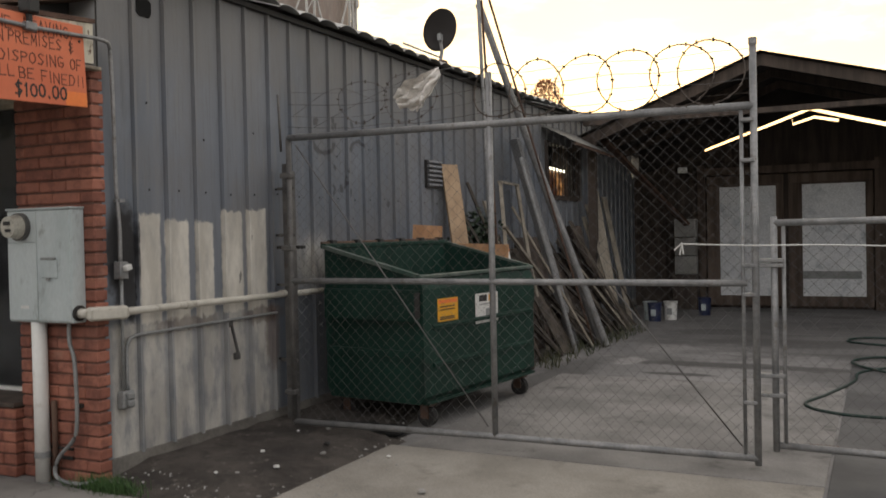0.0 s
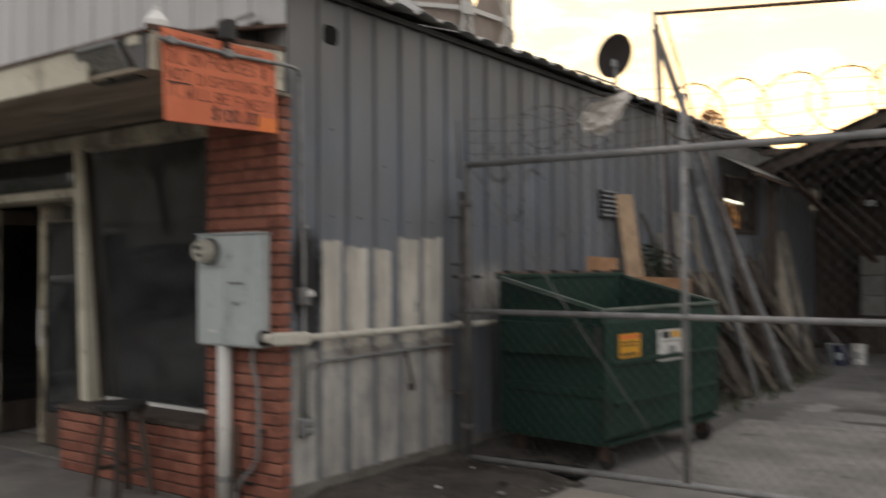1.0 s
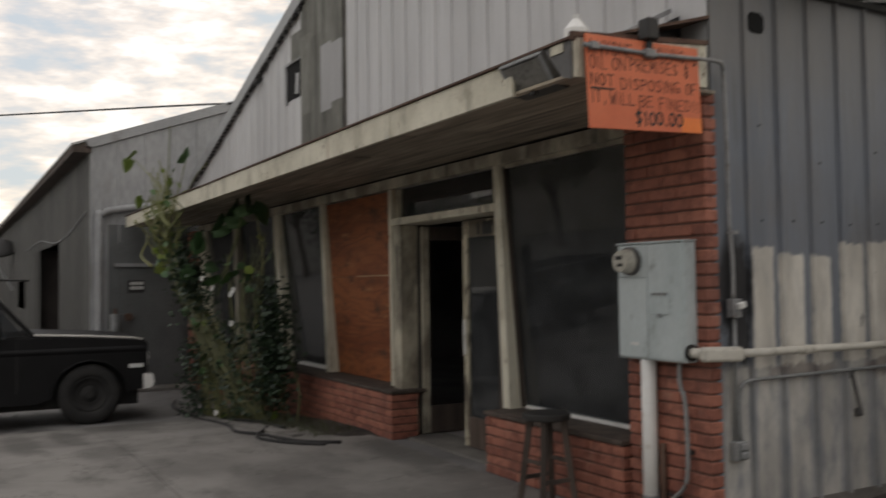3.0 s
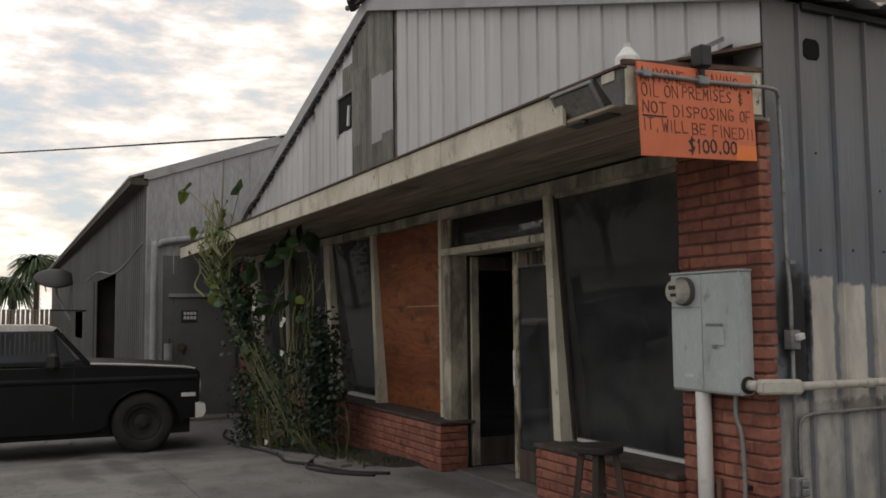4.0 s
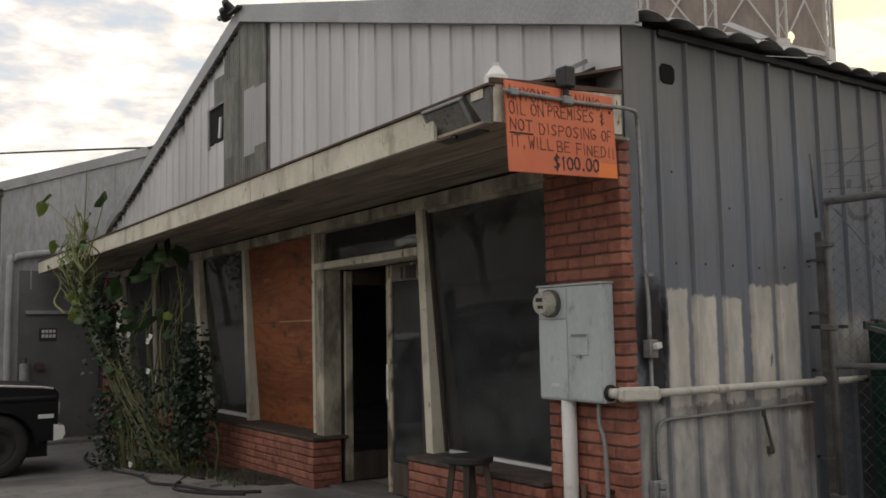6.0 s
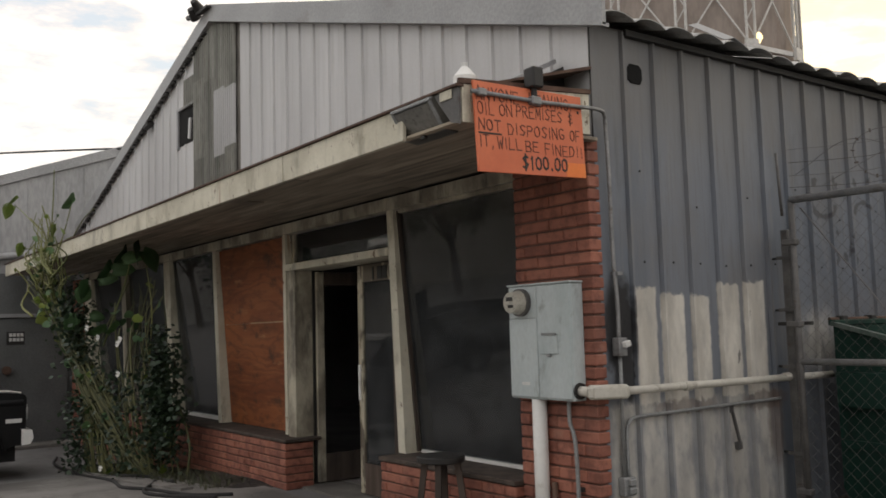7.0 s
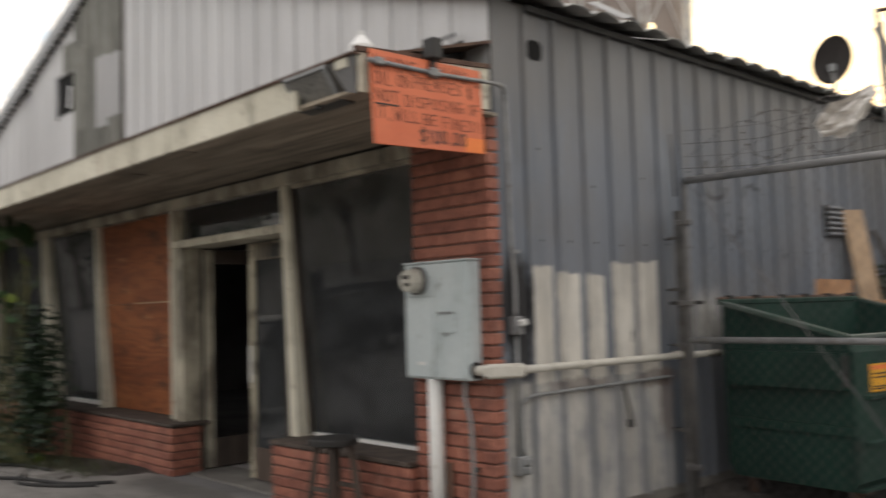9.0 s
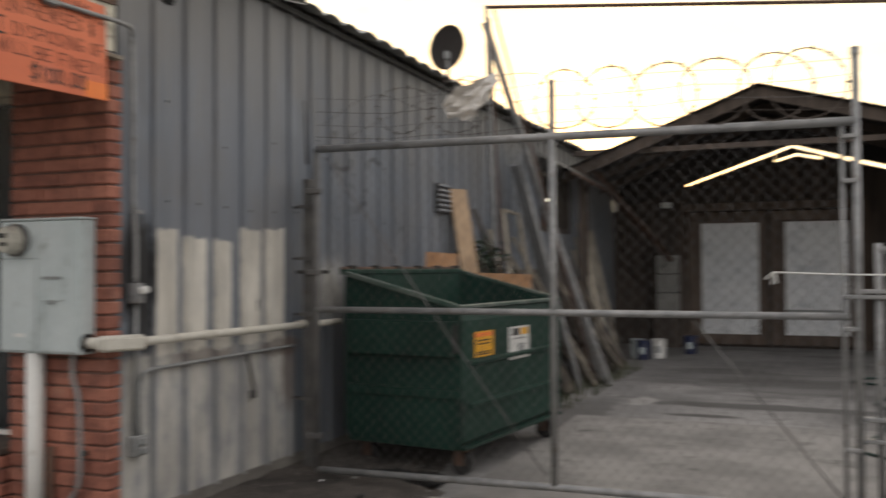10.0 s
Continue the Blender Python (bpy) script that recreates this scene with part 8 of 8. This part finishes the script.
    big += [((-6.55, -0.9, 2.36), (0.45, 0.8, 0.45), 0.32, M_LEAF), ((-7.0, -0.9, 2.28), (0.45, 0.8, 0.25), 0.34, M_LEAF), ((-7.5, -0.92, 2.18), (0.4, 0.75, 0.4), 0.30, M_LEAF), ((-5.95, -0.88, 2.42), (0.3, 0.6, -0.6), 0.36, M_LEAF),
            ((-8.0, -0.95, 2.12), (-0.2, -0.4, -0.7), 0.28, M_LEAF), ((-8.5, -1.0, 1.72), (0.3, 0.7, 0.3), 0.26, M_LEAF), ((-7.7, -0.98, 1.75), (0.4, 0.8, 0.1), 0.24, M_LEAF), ((-8.35, -1.12, 2.75), (0.4, 0.7, 0.2), 0.24, M_LEAFY)]
    for at, aim, size, m in big:
        bm = leaf_shape(bmesh.new(), at, aim, size * 0.72, 0.4, rnd.uniform(0.5, 1.3))
        bmesh.ops.solidify(bm, geom=bm.faces[:], thickness=0.002)
        part("leaf", bm, m, e, smooth=True)
    for n, (top, low) in enumerate(tips):
        for k in range(2 if n < 62 else 1):
            p = low.lerp(top, rnd.uniform(0.0, 0.9))
            bm = leaf_shape(bmesh.new(), p, (rnd.uniform(-0.6, 0.7), rnd.uniform(-0.9, 0.1), rnd.uniform(-0.8, 0.4)), rnd.uniform(0.05, 0.12), 0.35, rnd.uniform(0.3, 2.6))
            part("leaf", bm, rnd.choice((M_LEAF, M_LEAF, M_LEAF, M_LEAF, M_LEAFY)), e, smooth=True)
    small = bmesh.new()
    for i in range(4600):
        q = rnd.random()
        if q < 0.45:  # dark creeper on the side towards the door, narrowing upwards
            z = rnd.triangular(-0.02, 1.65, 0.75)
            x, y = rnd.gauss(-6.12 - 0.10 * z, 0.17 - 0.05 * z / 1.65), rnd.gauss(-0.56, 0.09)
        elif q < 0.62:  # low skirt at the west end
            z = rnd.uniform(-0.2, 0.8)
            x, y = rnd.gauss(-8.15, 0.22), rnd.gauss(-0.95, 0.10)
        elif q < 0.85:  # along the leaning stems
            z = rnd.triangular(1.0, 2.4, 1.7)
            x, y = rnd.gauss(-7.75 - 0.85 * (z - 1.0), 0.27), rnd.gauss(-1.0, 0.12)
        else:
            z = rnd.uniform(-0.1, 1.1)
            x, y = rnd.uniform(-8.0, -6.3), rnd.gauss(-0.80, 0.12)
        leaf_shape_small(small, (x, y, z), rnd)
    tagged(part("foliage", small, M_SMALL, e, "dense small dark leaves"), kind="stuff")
    for x, y, z in ((-7.55, -1.05, 1.62), (-7.25, -1.0, 1.5), (-6.62, -0.95, 1.42), (-6.52, -0.95, 1.47), (-6.60, -0.95, 1.08), (-7.1, -1.0, -0.02)):
        bm = bmesh.new()
        for k in range(5):
            a = k / 5 * 6.28
            leaf_shape(bm, (x, y, z), (math.cos(a), -0.4, math.sin(a)), 0.042, 0.1)
        part("flower", bm, M_FLOWER, e, "white open flower")

    # weedy bed under the vine
    bed = bmesh.new()
    for i in range(1500):
        x = rnd.uniform(-8.4, -4.6)
        y = -0.2 - 0.5 * rnd.random() - 0.35 * (-x - 4.6) / 3.8 * rnd.random()
        a = rnd.uniform(0, 6.28)
        p = Vector((x, y, fall(x)))
        w = Vector((math.cos(a), math.sin(a), 0)) * 0.006
        bed.faces.new([bed.verts.new(v) for v in (p - w, p + w, p + Vector((rnd.uniform(-0.08, 0.08), rnd.uniform(-0.1, 0.05), rnd.uniform(0.03, 0.13))))])
    tagged(part("weeds", bed, M_GRASS), "low weeds and straw below the vine", "weeds", kind="stuff")
    bm = bmesh.new()
    n, m = 40, 6
    rows = []
    for i in range(n + 1):
        x = -8.9 + 4.6 * i / n
        out = 0.48 + 0.28 * (1 - i / n) + 0.08 * noise.noise(Vector((x * 2, 0, 0)))
        rows.append([bm.verts.new((x, -0.11 - out * j / m, fall(x) + 0.003 + 0.03 * math.sin(math.pi * (1 - j / m) / 2) * min(1, i / 3, (n - i) / 3) + 0.012 * noise.noise(Vector((x * 6, j, 0))) * (1 if 0 < j < m else 0))) for j in range(m + 1)])
    for i in range(n):
        for j in range(m):
            bm.faces.new((rows[i][j], rows[i][j + 1], rows[i + 1][j + 1], rows[i + 1][j]))
    structure("plant_bed", bm, M_DIRT, "bare dirt bed under the vine", "ground", True)
    edge = thing("bed_edging", "narrow worn concrete edging along the plant bed", "kerb", (0, 0, 0))
    line = [(-8.9, -0.90), (-7.9, -0.985), (-7.0, -1.0), (-6.2, -0.99), (-5.4, -0.93), (-4.75, -0.82)]
    for (xa, ya), (xb, yb) in zip(line, line[1:]):
        part("block", barm((xa + 0.01, ya, fall(xa) + 0.012), (xb - 0.01, yb, fall(xb) + 0.012), 0.13, 0.05), M_WALK, edge)
    runs = ([(-10.4, -0.75), (-9.6, -0.95), (-7.85, -1.05), (-6.4, -1.08), (-5.5, -1.22), (-5.08, -1.10), (-4.5, -0.97), (-4.3, -0.86), (-4.12, -0.62)],
            [(-9.2, -0.72), (-8.5, -0.86), (-7.2, -1.02), (-6.8, -0.80), (-6.2, -0.70), (-5.4, -0.72)],
            [(-5.7, -0.82), (-5.35, -0.98), (-5.05, -1.14), (-4.77, -1.19), (-4.45, -1.08), (-4.25, -0.94), (-4.10, -0.78)])
    for run in runs:
        pts = [(x, y, fall(x)) for x, y in run]
        c = thing("ground_cable", "thick black cable snaking along the plant bed", "cable", (0, 0, 0.024), "cables on the ground")
        part("cable", tubem(bend(pts, 6), 0.018, 8), M_RUBBER, c, smooth=True)


build_vine()


# ---- treetop behind the roof ----
def build_treetop():
    rnd = random.Random(3)
    t = thing("far_tree", "small tree behind the roof glowing in the sunset", "tree", (-5.5, 24.0, 0.0))
    part("trunk", tubem([(0, 0, 0), (0.1, 0, 3.0), (0.0, 0, 5.6)], 0.12, 8, False, 0.4), M_SHED, t)
    for k in range(6):
        a = k * 1.05
        part("limb", tubem([(0.05, 0, 3.6 + 0.3 * k), (0.45 * math.cos(a), 0.45 * math.sin(a), 4.4 + 0.3 * k)], 0.035, 6, False, 0.4), M_SHED, t)
    bm = bmesh.new()
    for i in range(5200):
        z = rnd.uniform(3.6, 6.55)
        r = 0.75 * math.sqrt(max(0.02, 1 - ((z - 4.6) / 2.0) ** 2)) * rnd.random() ** 0.5
        a = rnd.uniform(0, 6.28)
        leaf_shape_small(bm, (r * math.cos(a), r * math.sin(a), z), rnd)
    # the sunset's orange backlight is painted into the leaf colour
    tagged(part("crown", bm, leaf_mat("sunset_lit_leaf", (0.22, 0.075, 0.02), (0.42, 0.15, 0.035)), t), kind="stuff")


build_treetop()


# ---- plain street side that closes the place ----
def build_street_trees():
    """Trees across the street, seen mirrored in the shop panes."""
    rnd = random.Random(21)
    for px, py, h in ((-27.0, -19.0, 6.5), (-34.0, -17.5, 7.5), (-19.0, -21.0, 5.5), (-41.0, -12.6, 7.5), (-42.5, -15.8, 6.5)):
        t = thing("street_tree", "dark leafy street tree across the road", "tree", (px, py, -0.27), "trees across the road")
        part("trunk", tubem(bend([(0, 0, 0), (0.1, 0.05, h * 0.25), (-0.05, 0.1, h * 0.55)], 4), 0.2, 9, False, 0.5), M_SHED, t)
        for k in range(6):
            a = k * 1.05 + rnd.uniform(-0.3, 0.3)
            part("limb", tubem(bend([(0, 0.05, h * 0.3 + 0.15 * k), (0.7 * math.cos(a), 0.7 * math.sin(a), h * 0.5), (1.5 * math.cos(a), 1.5 * math.sin(a), h * 0.68)], 3), 0.08, 6, False, 0.3), M_SHED, t)
        bm = bmesh.new()
        for c in range(26):
            o = Vector((rnd.gauss(0, 1.1), rnd.gauss(0, 1.1), h * rnd.uniform(0.42, 0.95)))
            for i in range(55):
                p = o + Vector((rnd.gauss(0, 0.42), rnd.gauss(0, 0.42), rnd.gauss(0, 0.35)))
                d = Vector((rnd.uniform(-1, 1), rnd.uniform(-1, 1), rnd.uniform(-1, 0.5))).normalized() * rnd.uniform(0.14, 0.3)
                sd = d.cross(Vector((rnd.uniform(-1, 1), rnd.uniform(-1, 1), 1))).normalized() * d.length * 0.4
                bm.faces.new([bm.verts.new(v) for v in (p, p + d * 0.5 + sd, p + d, p + d * 0.5 - sd)])
        tagged(part("crown", bm, M_SMALL, t), kind="stuff")


build_street_trees()


def build_opposite():
    e = structure("backdrop_street", boxm(-46, 30, -26.3, -26, -0.3, 7.0), M_OPP, "plain stucco buildings across the street", "building")
    # out of view, added to keep bright sky out of the shop panes
    structure("backdrop_west", boxm(-46.3, -46, -26, -6.5, -0.3, 9.5), M_OPP, "unseen plain stucco wall added to darken the pane reflections", "building")
    structure("backdrop_east", boxm(14, 14.3, -26, 24, -0.3, 4.2), M_OPP, "plain stucco wall closing the yard", "building")


build_opposite()
